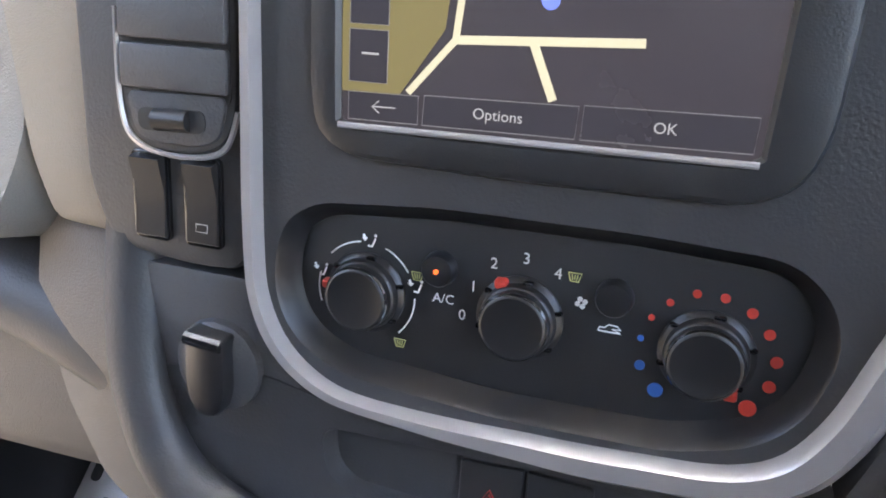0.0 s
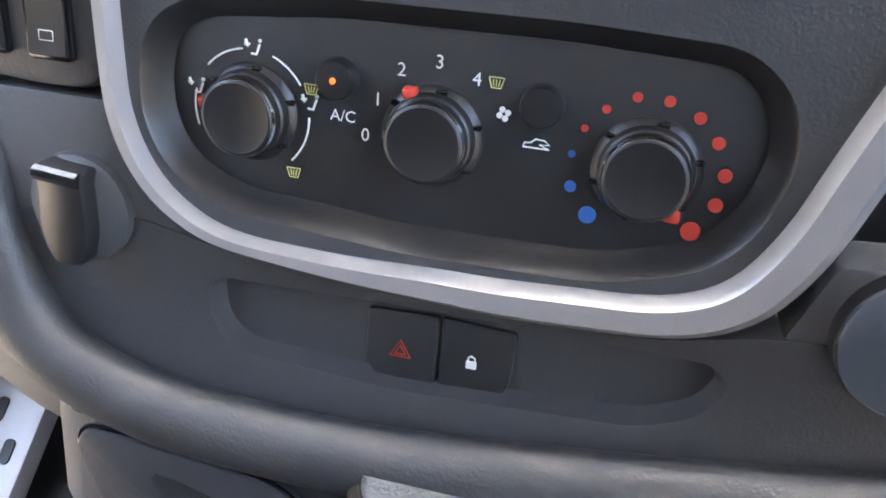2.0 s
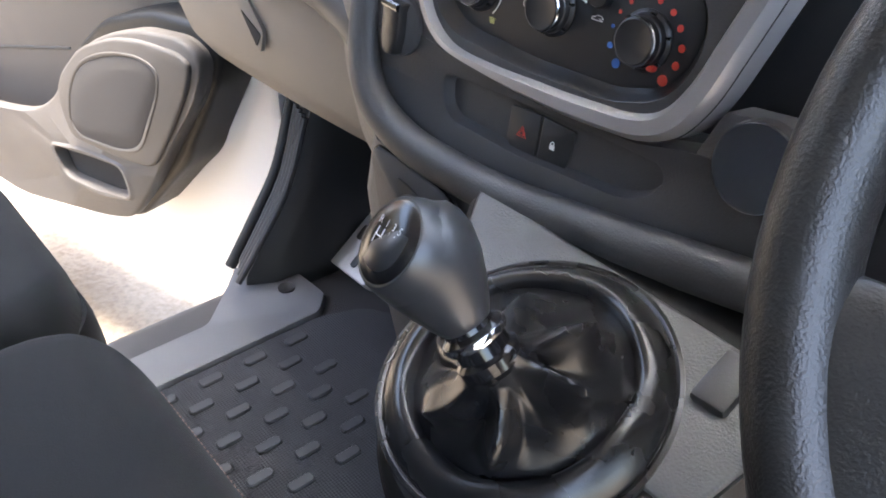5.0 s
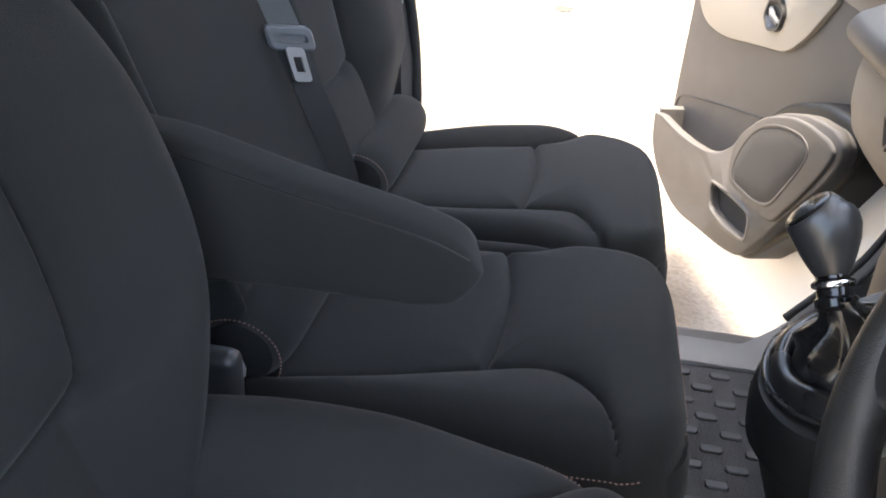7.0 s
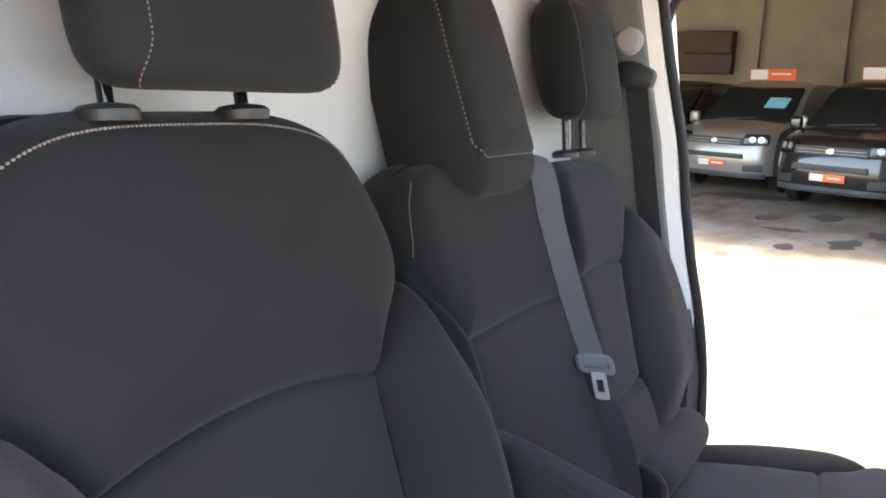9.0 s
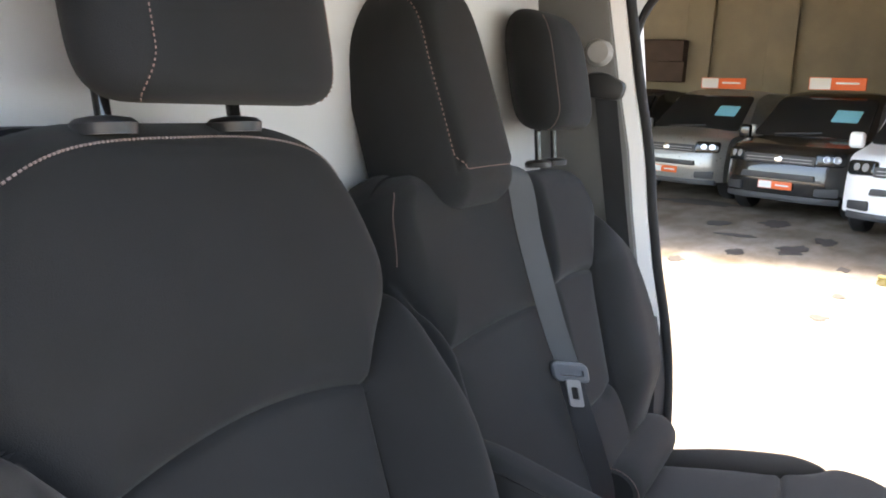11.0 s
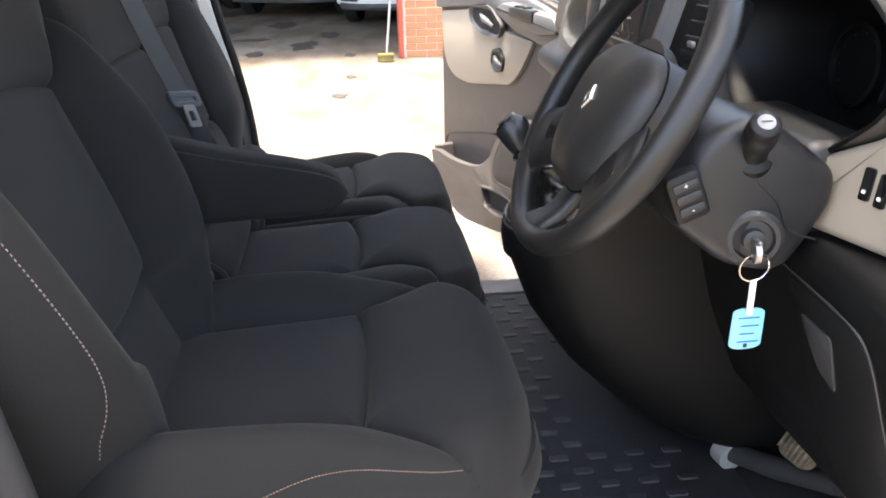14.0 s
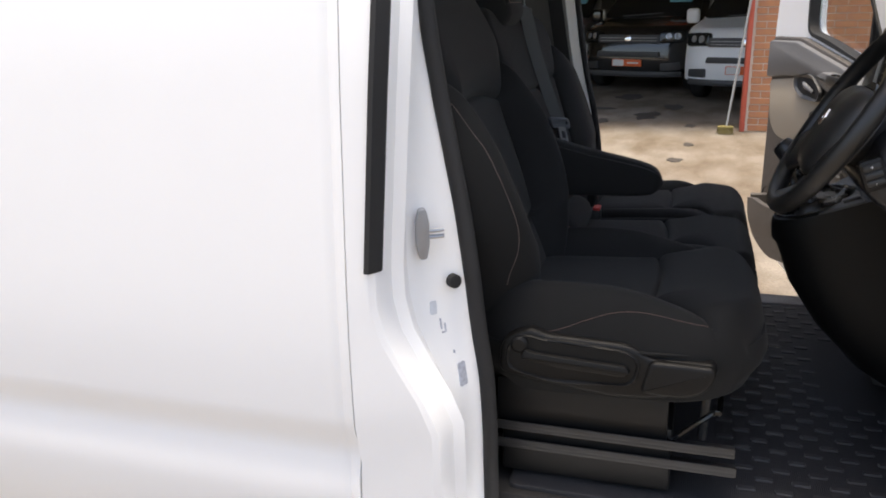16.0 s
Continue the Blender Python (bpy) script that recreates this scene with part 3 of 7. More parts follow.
    part("plate_card", put(slab(Plane((0.043, -0.15, 0.475), Y, Z), rrect(0.2, 0.1, 0.006), 0.0, 0.003)), "paper", a)
    part("plate_bar", put(slab(Plane((0.043, 0.11, 0.475), Y, Z), rrect(0.2, 0.022, 0.004), 0.0, 0.002)), "paper", a)
    part("wiper", put(tube([(-0.82, -0.5, 1.21), (-0.9, 0.2, 1.255)], 0.012, 6)), "vgrey", top)
    if sign:
        sg = part("roof_board", put(box((-1.7, 0.0, Hh + 0.11), (0.04, 0.9, 0.2), 0.01)), "orange", top, "orange and white advertising board on the roof")
        part("roof_card", put(box((-1.676, -0.26, Hh + 0.11), (0.01, 0.34, 0.18), 0.003)), "paper", sg)
        part("roof_bar", put(box((-1.676, 0.17, Hh + 0.12), (0.01, 0.36, 0.03), 0.003)), "paper", sg)
        part("windscreen_card", put(slab(Plane(ws(0.42, 0.02, 0.014), ws.u, ws.v), rrect(0.4, 0.28, 0.02), 0, 0.003)), "tag", top, "pale blue price card behind the windscreen")
    return top


def broom():
    b = thing("broom", (-7.42, 0.75, 0), "broom with a grey pole and yellow head leaning on the pier", "broom")
    part("pole", tube([(-7.42, 0.74, 0.07), (-7.60, 0.90, 1.45)], 0.013, 8), "pole", b)
    part("head", box((-7.40, 0.73, 0.075), (0.06, 0.17, 0.035), 0.012, 2), "yellow", b)
    bms = []
    rnd = random.Random(2)
    for k in range(90):
        x, y = -7.40 + rnd.uniform(-0.03, 0.03), 0.73 + rnd.uniform(-0.08, 0.08)
        bms.append(tube([(x, y, 0.055), (x + rnd.uniform(-0.02, 0.02), y + rnd.uniform(-0.02, 0.02), 0.0)], 0.004, 4))
    tagged(part("bristles", join(*bms), "yellow", b), kind="stuff")


build_ground()
brick_wall()
garage()
parked_van("parked_van", (-13.6, -2.75, 0), -20, "vsilver", "silver van with orange plate board parked nose out", True)
parked_van("parked_van", (-12.0, -0.75, 0), -20, "vblack", "black van with orange plate board parked nose out", True)
parked_van("parked_van", (-10.3, 1.02, 0), -16, "white", "white van with orange plate board parked beside the pier", True)
parked_van("parked_van", (-15.2, -4.9, 0), -20, "vblack", "dark van parked deeper in the garage", False)
parked_van("parked_car", (-10.2, 6.3, 0), -65, "vteal", "teal car parked ahead in the yard", False, True)
parked_van("parked_car", (-9.6, 8.7, 0), -65, "vblue", "bright blue car parked ahead in the yard", False, True)
broom()

# ---- the van's shell ----
def jamb_rows(side):
    """Outer edge, step and inner edge of the door post, from sill to roof."""
    zs = [0.30, 0.42, 0.52, 0.60, 0.68, 0.74, 0.80, 0.86, 0.92, 0.98, 1.06, 1.16, 1.28, 1.42, 1.58, 1.74, 1.90]

    def yo(z):
        return np.interp(z, [0.3, 0.566, 0.70, 0.80, 0.88, 0.96, 1.42, 1.9], [0.02, 0.02, 0.018, -0.04, -0.082, -0.087, -0.062, -0.10])

    def yi(z):
        return np.interp(z, [0.3, 0.58, 0.82, 0.95, 1.106, 1.33, 1.6, 1.9], [0.085, 0.088, 0.088, 0.075, 0.047, -0.014, -0.06, -0.10])

    def xo(z):
        return np.interp(z, [0.3, 0.5, 0.95, 1.4, 1.9], [0.93, 0.955, 0.975, 0.955, 0.83])
    def yd(z):
        return np.interp(z, [0.3, 0.58, 0.72, 0.83, 0.95, 1.08, 1.18, 1.35, 1.6, 1.9], [0.066, 0.068, 0.063, 0.048, 0.036, 0.015, -0.006, -0.040, -0.074, -0.108])
    rows = []
    for z in zs:
        o, i, x = float(yo(z)), float(yd(z)) if side > 0 else float(yi(z)) + 0.022 * step01(1.15, 1.4, z), float(xo(z))
        xi = x - 0.165
        m = i - o
        rows.append([(side * (x - 0.012), o - 0.02, z), (side * x, o - 0.006, z), (side * (x - 0.004), o + 0.006, z), (side * (x - 0.012), o + 0.010, z),
                     (side * (x - 0.052), o + 0.018, z), (side * (x - 0.060), o + 0.03, z), (side * (x - 0.066), o + 0.036, z),
                     (side * (x - 0.095), o + 0.27 * m, z), (side * (x - 0.120), o + 0.41 * m, z), (side * (x - 0.150), o + 0.64 * m, z),
                     (side * xi, i, z), (side * (xi - 0.02), i - 0.004, z), (side * (xi - 0.03), i - 0.06, z), (side * (xi - 0.035), i - 0.16, z), (side * (x - 0.02), o - 0.16, z)])
    return rows


def sheet(rows, thick=None):
    return loft([[Vector(p) for p in r] for r in rows])


van = thing("van", (0, 0, 0.3), "white panel van with its doors open, clean paint", "van", kind="structure")
part("door_post", sheet(jamb_rows(1)), "white", van, "white painted door post with striker")
part("door_post", sheet(jamb_rows(-1)), "white", van, "white painted door post")


def side_panel(side):
    rows = []
    for y in np.r_[np.linspace(-0.13, -0.17, 5), np.linspace(-0.3, -3.2, 12)]:
        dent = 0.004 * groove(y + 0.15, 0.006)
        r = []
        for z, x in ((0.28, 0.90), (0.40, 0.945), (0.50, 0.962), (0.56, 0.966), (0.605, 0.955), (0.64, 0.958), (0.672, 0.974), (0.70, 0.978), (0.85, 0.981), (0.96, 0.979), (1.10, 0.972), (1.30, 0.962), (1.5, 0.945), (1.7, 0.915), (1.9, 0.86), (1.95, 0.80)):
            r.append(Vector((side * (x - dent), y, z)))
        back = [Vector((v.x - side * 0.03, v.y, v.z)) for v in r[::-1]]
        rows.append(r + back)
    return loft(rows)


part("side_panel", side_panel(1), "white", van, "glossy white body side with a swage line")
part("side_panel", side_panel(-1), "white", van, "glossy white body side")


def panel_front(side):
    """The strip of outer skin between side panel and post."""
    rows = []
    for r in jamb_rows(side):
        a = Vector(r[1])
        z = a.z
        xs = float(np.interp(z, [0.28, 0.40, 0.50, 0.56, 0.605, 0.64, 0.672, 0.70, 0.85, 0.96, 1.10, 1.30, 1.5, 1.7, 1.9], [0.90, 0.945, 0.962, 0.966, 0.955, 0.958, 0.974, 0.978, 0.981, 0.979, 0.972, 0.962, 0.945, 0.915, 0.86]))
        rows.append([Vector((side * xs, -0.128, z)), a, a + Vector((-side * 0.02, 0, 0)), Vector((side * (xs - 0.03), -0.128, z))])
    return loft(rows)


for s in (1, -1):
    part("quarter_edge", panel_front(s), "white", van)
# black rubber along the upper post edge
rows = []
for r in jamb_rows(1):
    if r[1][2] >= 0.955:
        a = Vector(r[1])
        rows.append([a + Vector((-0.01, 0.0, 0)), a + Vector((0.006, -0.004, 0)), a + Vector((0.008, 0.006, 0)), a + Vector((-0.016, 0.020, 0)), a + Vector((-0.03, 0.018, 0))])
part("rubber_strip", loft(rows), "rubber", van, "black rubber strip on the post edge")


def seal(side):
    pts = [Vector(r[10]) + Vector((-side * 0.006, 0.008, 0)) for r in jamb_rows(side)]
    return tube(smooth_line(pts, 4), 0.016 if side > 0 else 0.011, 10)


part("door_seal", seal(1), "rubber", van, "black rubber door seal")
part("door_seal", seal(-1), "rubber", van, "black rubber door seal")
# striker, hole and stickers on the driver's post
st = Plane((0.868, -0.027, 1.024), Vector((-0.42, 0.90, 0)), Z)
sk = part("striker", slab(st, rounded([(-0.006, 0.046), (0.007, 0.046), (0.012, 0.020), (0.012, -0.020), (0.007, -0.046), (-0.006, -0.046), (-0.012, -0.020), (-0.012, 0.020)], 0.006), -0.012, 0.006, 0.002), "striker", van, "grey steel door striker")
for k in (-0.005, 0.006):
    part("striker_pin", tube([Vector((0.868, -0.027, 1.024 + k)), Vector((0.858, -0.004, 1.024 + k)), Vector((0.852, 0.008, 1.025 + k))], [0.0042, 0.0040, 0.0034], 8), "steel", sk)
# raised black disc stands for the dark inside of a hole
part("post_hole", lathe((0.826, 0.019, 0.926), (0.62, 0.78, 0), [(0.013, -0.01), (0.013, 0.003), (0.010, 0.004), (0.001, 0.003)], 24), "rubber", van, "black disc painting the dark hole in the post")
lp = Plane((0.826, 0.019, 0.926), Vector((-0.72, 0.60, 0)), Vector((0.06, 0.05, 1)))
for a_, b_, c_, w_, h_, m_ in ((-0.038, -0.050, -0.0141, 0.014, 0.026, "sticker"), (-0.026, -0.082, -0.0062, 0.003, 0.020, "sticker_d"), (-0.018, -0.090, -0.0034, 0.003, 0.016, "sticker_d"), (-0.022, -0.098, -0.0010, 0.009, 0.003, "sticker_d"), (-0.006, -0.138, 0.0103, 0.004, 0.006, "sticker_d"), (0.005, -0.182, 0.0232, 0.020, 0.046, "sticker_d")):
    up_ = lp.v + lp.n * (-0.16 if b_ > -0.07 else -0.30)
    part("label_sticker", slab(Plane(lp(a_, b_, c_), lp.u - lp.n * (0.22 if b_ < -0.15 else 0.0), up_), rrect(w_, h_, min(w_, h_) * 0.2), -0.004, 0.0015), m_, van, "small printed label on the door post")
# bulkhead, roof, floor, sills
bl = Plane((0, -0.30, 1.2), X, Z)
bmk = bmesh.new()
rows = []
for k in range(41):
    x = -0.86 + 1.72 * k / 40
    d = 0.02 * (step01(-0.10, -0.06, x) - step01(0.12, 0.16, x)) + 0.012 * groove(x - 0.75, 0.03)
    rows.append([bl(x, z, d + 0.012 * step01(0.16, 0.20, z) - 0.03 * groove(z - 0.62, 0.1)) for z in np.linspace(-0.76, 0.72, 40)] + [bl(x, 0.72, -0.06), bl(x, -0.76, -0.06)])
part("bulkhead", loft(rows), "bulk", van, "pale painted steel bulkhead behind the seats")
part("roof", box((0, -1.21, 1.95), (1.66, 3.98, 0.05), 0.02), "white", van, "white roof")
part("headlining", box((0, 0.15, 1.905), (1.5, 0.9, 0.03), 0.01), "pillar_trim", van)
part("windscreen_header", box((0, 0.76, 1.90), (1.6, 0.24, 0.08), 0.03), "white", van)
for s in (1, -1):
    part("front_pillar", tube([(s * 0.84, 1.32, 1.12), (s * 0.80, 1.05, 1.48), (s * 0.72, 0.68, 1.90)], 0.045, 12), "white", van, "white front pillar")
wsn = Plane((0, 1.12, 1.62), X, (0, -0.82, 0.66))
wsc = part("windscreen", slab(wsn, rounded([(-0.82, -0.52), (0.82, -0.52), (0.70, 0.50), (-0.70, 0.50)], 0.06), 0, 0.006, 0.002), "glass", van, "clear windscreen")
wsc.visible_shadow = False
part("bonnet", box((0, 1.95, 1.0), (1.6, 0.75, 0.25), 0.1, 4), "white", van, "white bonnet")
part("firewall", box((0, 1.58, 0.78), (1.66, 0.06, 0.72), 0.02), "carpet_and_shade", van)
part("floor_pan", box((0.08, 0.62, 0.43), (1.36, 1.9, 0.05), 0.01), "carpet_and_shade", van, "dark floor pan")
for s in (1, -1):
    part("wing", box((s * 0.86, 1.55, 0.72), (0.16, 0.80, 0.80), 0.08, 4), "white", van, "white front wing")
part("sill", box((0.80, 0.62, 0.34), (0.20, 1.3, 0.16), 0.03, 3), "white", van, "white door sill")
part("underbody", box((0, -0.9, 0.33), (1.5, 4.4, 0.14), 0.03), "vgrey", van)
for s in (1, -1):
    for wy in (1.75, -1.75):
        part("wheel", lathe((s * 0.86, wy, 0.33), (s, 0, 0), [(0.001, -0.22), (0.31, -0.22), (0.335, -0.18), (0.335, -0.03), (0.31, 0.0), (0.22, 0.0), (0.2, -0.03), (0.001, -0.03)], 32), "rubber", van)

# rails over the doors, curving out of the posts
for s in (1, -1):
    line = smooth_line([(s * 0.770, -0.070, 1.60), (s * 0.764, -0.052, 1.69), (s * 0.757, -0.015, 1.755), (s * 0.750, 0.05, 1.790), (s * 0.742, 0.20, 1.806), (s * 0.722, 0.68, 1.825)], 6)
    part("door_rail", loft([[p + Vector((s * 0.012, 0, 0)), p, p + Vector((-s * 0.012, -0.006, 0.012)), p + Vector((-s * 0.03, -0.03, 0.07)), p + Vector((-s * 0.03, -0.03, max(0.10, 1.90 - p.z))), p + Vector((s * 0.06, -0.03, max(0.10, 1.92 - p.z)))] for p in line]), "bulk", van, "pale painted rail over the door")
    part("rail_seal", tube([p + Vector((s * 0.006, 0.006, -0.004)) for p in line], 0.010, 8), "rubber", van, "black rubber door seal")

# passenger post trim, belt and its guide
rows = []
for r in jamb_rows(-1):
    if r[10][2] > 1.0:
        x_, y_, z_ = r[10][0] + 0.046, r[10][1], r[10][2]
        rows.append([Vector((x_ - 0.005, -0.285, z_)), Vector((x_, -0.20, z_)), Vector((x_, y_ - 0.045, z_)), Vector((x_ - 0.006, y_ - 0.034, z_)), Vector((x_ - 0.03, y_ - 0.031, z_)), Vector((x_ - 0.03, -0.285, z_))])
part("post_trim", loft(rows), "post_trim", van, "grey plastic post trim")
part("lower_post_trim", loft([[Vector((-0.755, y0 - 0.17, z)), Vector((-0.745, y0 - 0.0, z)), Vector((-0.815, y0 + 0.02, z)), Vector((-0.82, y0 - 0.17, z))]
                              for z, y0 in ((0.45, 0.075), (0.7, 0.08), (0.9, 0.07), (1.05, 0.04))]), "dark", van, "black lower post trim")
an = thing("seat_belt", (-0.75, -0.11, 1.0), "black seat belt hanging from its post guide", "seat belt")
part("bolt_cover", lathe((-0.690, -0.104, 1.625), (1, 0.1, 0), [(0.03, -0.005), (0.03, 0.006), (0.022, 0.016), (0.001, 0.018)], 24), "pillar_trim", an, "round grey cap")
part("belt_guide", slab(Plane((-0.703, -0.090, 1.550), Y, Z), rounded([(-0.04, -0.02), (0.04, -0.025), (0.05, 0.012), (0.0, 0.035), (-0.04, 0.03)], 0.015), 0, 0.02, 0.006), "black", an, "black plastic belt guide")
part("webbing", loft([[p + Vector((0, -0.024, 0)), p + Vector((0, 0.024, 0)), p + Vector((-0.002, 0.024, 0)), p + Vector((-0.002, -0.024, 0))] for p in smooth_line([(-0.686, -0.085, 1.555), (-0.722, -0.055, 1.33), (-0.732, -0.020, 1.10), (-0.728, 0.01, 0.75)], 6)]), "rubber", an)

# threshold and floor mat
sillp = thing("threshold", (-0.60, 0.85, 0.40), "grey plastic door threshold with a bolt hole", "threshold")
part("tread_plate", slab(Plane((0, 0, 0.45), X, Y), rounded([(-0.50, 0.30), (-0.50, 0.955), (-0.535, 0.99), (-0.64, 0.985), (-0.70, 0.91), (-0.655, 0.87), (-0.585, 0.80), (-0.585, 0.30)], 0.012), -0.08, 0.022, 0.006), "roll", sillp)
part("bolt_hole", lathe((-0.585, 0.945, 0.473), (0, 0, 1), [(0.014, -0.002), (0.014, 0.002), (0.011, 0.001), (0.001, -0.001)], 20), "black", sillp)
kick = loft([[Vector((-0.635, y - 0.015, z)), Vector((-0.69, y, z)), Vector((-0.70, y + 0.012, z)), Vector((-0.72, y + 0.25, z)), Vector((-0.60, y + 0.25, z)), Vector((-0.61, y + 0.03, z))] for z, y in ((0.40, 0.905), (0.487, 0.915), (0.56, 0.972), (0.63, 1.022), (0.737, 1.062), (0.85, 1.10), (0.98, 1.16))])
part("kick_panel", kick, "black", sillp, "black moulded kick panel")
for k in range(4):
    part("kick_rib", tube(smooth_line([(-0.630 - 0.018 * k, 0.882 + 0.012 * k, 0.487), (-0.632 - 0.018 * k, 0.944 + 0.010 * k, 0.56), (-0.634 - 0.018 * k, 0.996 + 0.008 * k, 0.63), (-0.636 - 0.018 * k, 1.040 + 0.006 * k, 0.737)], 5), 0.006, 8), "dark", sillp)
part("door_rubber", tube(smooth_line([(-0.705, 0.905, 0.47), (-0.702, 0.965, 0.555), (-0.702, 1.015, 0.63), (-0.702, 1.055, 0.737), (-0.702, 1.10, 0.85), (-0.72, 1.2, 1.0)], 5), 0.010, 10), "rubber", sillp, "black door rubber")

mt = thing("floor_mat", (0, 0.7, 0.46), "grey rubber floor mat with raised oval studs", "floor mat")
part("mat_sheet", slab(Plane((0, 0, 0.455), X, Y), rounded([(-0.497, 0.10), (0.74, 0.10), (0.74, 0.98), (0.44, 1.02), (0.20, 1.02), (-0.10, 1.00), (-0.30, 1.12), (-0.47, 1.02), (-0.497, 0.95)], 0.02), 0, 0.01, 0.002), "mat_rubber", mt)
smb = slab(Plane((0, 0, 0), X, Y), rrect(0.0175, 0.037, 0.0065, 3), 0, 0.004, 0.002, 1)
stud_me = bpy.data.meshes.new("stud")
bmesh.ops.recalc_face_normals(smb, faces=smb.faces[:])
smb.to_mesh(stud_me)
smb.free()
stud_me.materials.append(M["stud"])
for r in range(28):
    for c in range(8):
        x = -0.470 + 0.0408 * r
        y = 0.532 + 0.072 * c + (0.036 if r % 2 else 0)
        if x < 0.66 and y < (0.895 if x < -0.20 else 0.78 if x < 0.20 else 0.96):
            ob = new("stud", stud_me)
            ob.parent = mt
            ob.location = Vector((x, y, 0.4648)) - WHERE[mt]

# white notice board on the pier
nb = thing("notice_board", (-7.60, 1.02, 1.9), "plain white board fixed to the brick pier", "sign")
part("board", box((-7.600, 0.895, 1.96), (0.025, 0.27, 0.70), 0.006), "paper", nb)
part("board_edge", box((-7.600, 0.895, 1.605), (0.03, 0.275, 0.02), 0.004), "pole", nb)

# ---- seats ----
def curve_of(*pts):
    """A smooth function through (b, value) points."""
    xs, ys = [p[0] for p in pts], [p[1] for p in pts]

    def f(b):
        if b <= xs[0]:
            return ys[0]
        for i in range(len(xs) - 1):
            if b <= xs[i + 1]:
                t = (b - xs[i]) / (xs[i + 1] - xs[i])
                m0 = (ys[i + 1] - ys[max(i - 1, 0)]) / (xs[i + 1] - xs[max(i - 1, 0)])
                m1 = (ys[min(i + 2, len(xs) - 1)] - ys[i]) / (xs[min(i + 2, len(xs) - 1)] - xs[i])
                h = xs[i + 1] - xs[i]
                return (2 * t ** 3 - 3 * t ** 2 + 1) * ys[i] + (t ** 3 - 2 * t ** 2 + t) * h * m0 + (3 * t ** 2 - 2 * t ** 3) * ys[i + 1] + (t ** 3 - t ** 2) * h * m1
        return ys[-1]
    return f


def pillow(d, r=0.016):
    """How far a stuffed panel has risen at a distance d from its seam."""
    return 1 - math.exp(-max(d, 0.0) / r)


class Upholstery:
    """A stuffed pad over plane pl: a across from -near(b) to far(b), b from 0 to length, relief(a, b, near, far) outwards."""

    def __init__(self, pl, length, near, far, relief, edge=0.05, first=0.08, last=0.08):
        self.pl, self.length, self.near, self.far, self.relief, self.edge, self.first, self.last = pl, length, near, far, relief, edge, first, last

    def spans(self, b):
        cut = 0.0
        for e, c in ((b, self.first), (self.length - b, self.last)):
            if e < c:
                cut = max(cut, c - math.sqrt(max(c * c - (c - e) ** 2, 0)))
        return max(self.near(b) - cut, 0.01), max(self.far(b) - cut, 0.01)

    def at(self, a, b, lift=0.0):
        n, f = self.spans(b)
        lat, e = min(a + n, f - a), min(b, self.length - b)
        x, y = clamp01(1 - lat / self.edge), clamp01(1 - e / self.edge)
        r = min(1.0, math.hypot(x, y))
        return self.pl(a, b, self.relief(a, b, n, f) * (1 - r ** 4) - self.edge * (1 - math.sqrt(max(0.0, 1 - r * r))) + lift)

    def build(self, thick, nu=150, nv=150, bulge=0.008, taper=0.02, top=None, low=None, left=None, right=None):
        """The pad as a bmesh, and its centre panel as a second one where seams are given: low(a) to top(a), -left(b) to right(b)."""
        size, panel = self.length, top is not None
        n0, f0 = self.spans(size * 0.4)
        j1 = round(nv * top(0.0) / size) if panel else nv
        j0 = max(4, round(nv * low(0.0) / size)) if low else 0
        i0 = round(nu * max(0.05, (n0 - min(left(size * 0.3), 0.95 * n0)) / (n0 + f0))) if left else 0
        i1 = round(nu * min(0.95, (n0 + min(right(size * 0.3), 0.95 * f0)) / (n0 + f0))) if right else nu
        pts = []
        for j in range(nv + 1):
            n, f = self.spans(size * j / nv)
            row = []
            for i in range(nu + 1):
                bn = size * j / nv
                ks = [(0, -n)] + ([(i0, -min(left(bn), 0.93 * n))] if left else []) + ([(i1, min(right(bn), 0.93 * f))] if right else []) + [(nu, f)]
                a = float(np.interp(i, [k[0] for k in ks], [k[1] for k in ks]))
                ks = [(0, 0.0)] + ([(j0, low(a))] if low else []) + ([(j1, top(a))] if panel else []) + [(nv, size)]
                b = float(np.interp(j, [k[0] for k in ks], [k[1] for k in ks]))
                row.append(self.at(a, b))
            pts.append(row)
        bms = [bmesh.new(), bmesh.new()]
        maps = [{}, {}]

        def vert(k, j, i):
            if (j, i) not in maps[k]:
                maps[k][(j, i)] = bms[k].verts.new(pts[j][i])
            return maps[k][(j, i)]
        for j in range(nv):
            for i in range(nu):
                k = 1 if panel and j0 <= j < j1 and i0 <= i < i1 else 0
                bms[k].faces.new([vert(k, *q) for q in ((j, i), (j, i + 1), (j + 1, i + 1), (j + 1, i))])
        rim = [(0, i) for i in range(nu + 1)] + [(j, nu) for j in range(1, nv + 1)] + [(nv, i) for i in range(nu - 1, -1, -1)] + [(j, 0) for j in range(nv - 1, 0, -1)]
        rim = [vert(0, *q) for q in rim]
        cen = sum((v.co for v in rim), Vector()) / len(rim)
        nn, prev = self.pl.n, rim
        for q in (0.12, 0.3, 0.55, 0.8, 1.0):
            cur = []
            for v in rim:
                out = v.co - cen
                out = (out - nn * out.dot(nn)).normalized()
                base = (v.co - self.pl.o).dot(nn) + self.edge
                cur.append(bms[0].verts.new(v.co - nn * (thick * q + base * q) + out * (bulge * math.sin(math.pi * min(1, q * 1.3)) - taper * q * q)))
            for i in range(len(rim)):
                k = (i + 1) % len(rim)
                bms[0].faces.new((prev[i], prev[k], cur[k], cur[i]))
            prev = cur
        bms[0].faces.new(prev)
        if panel:
            return bms
        bms[1].free()
        return bms[0]


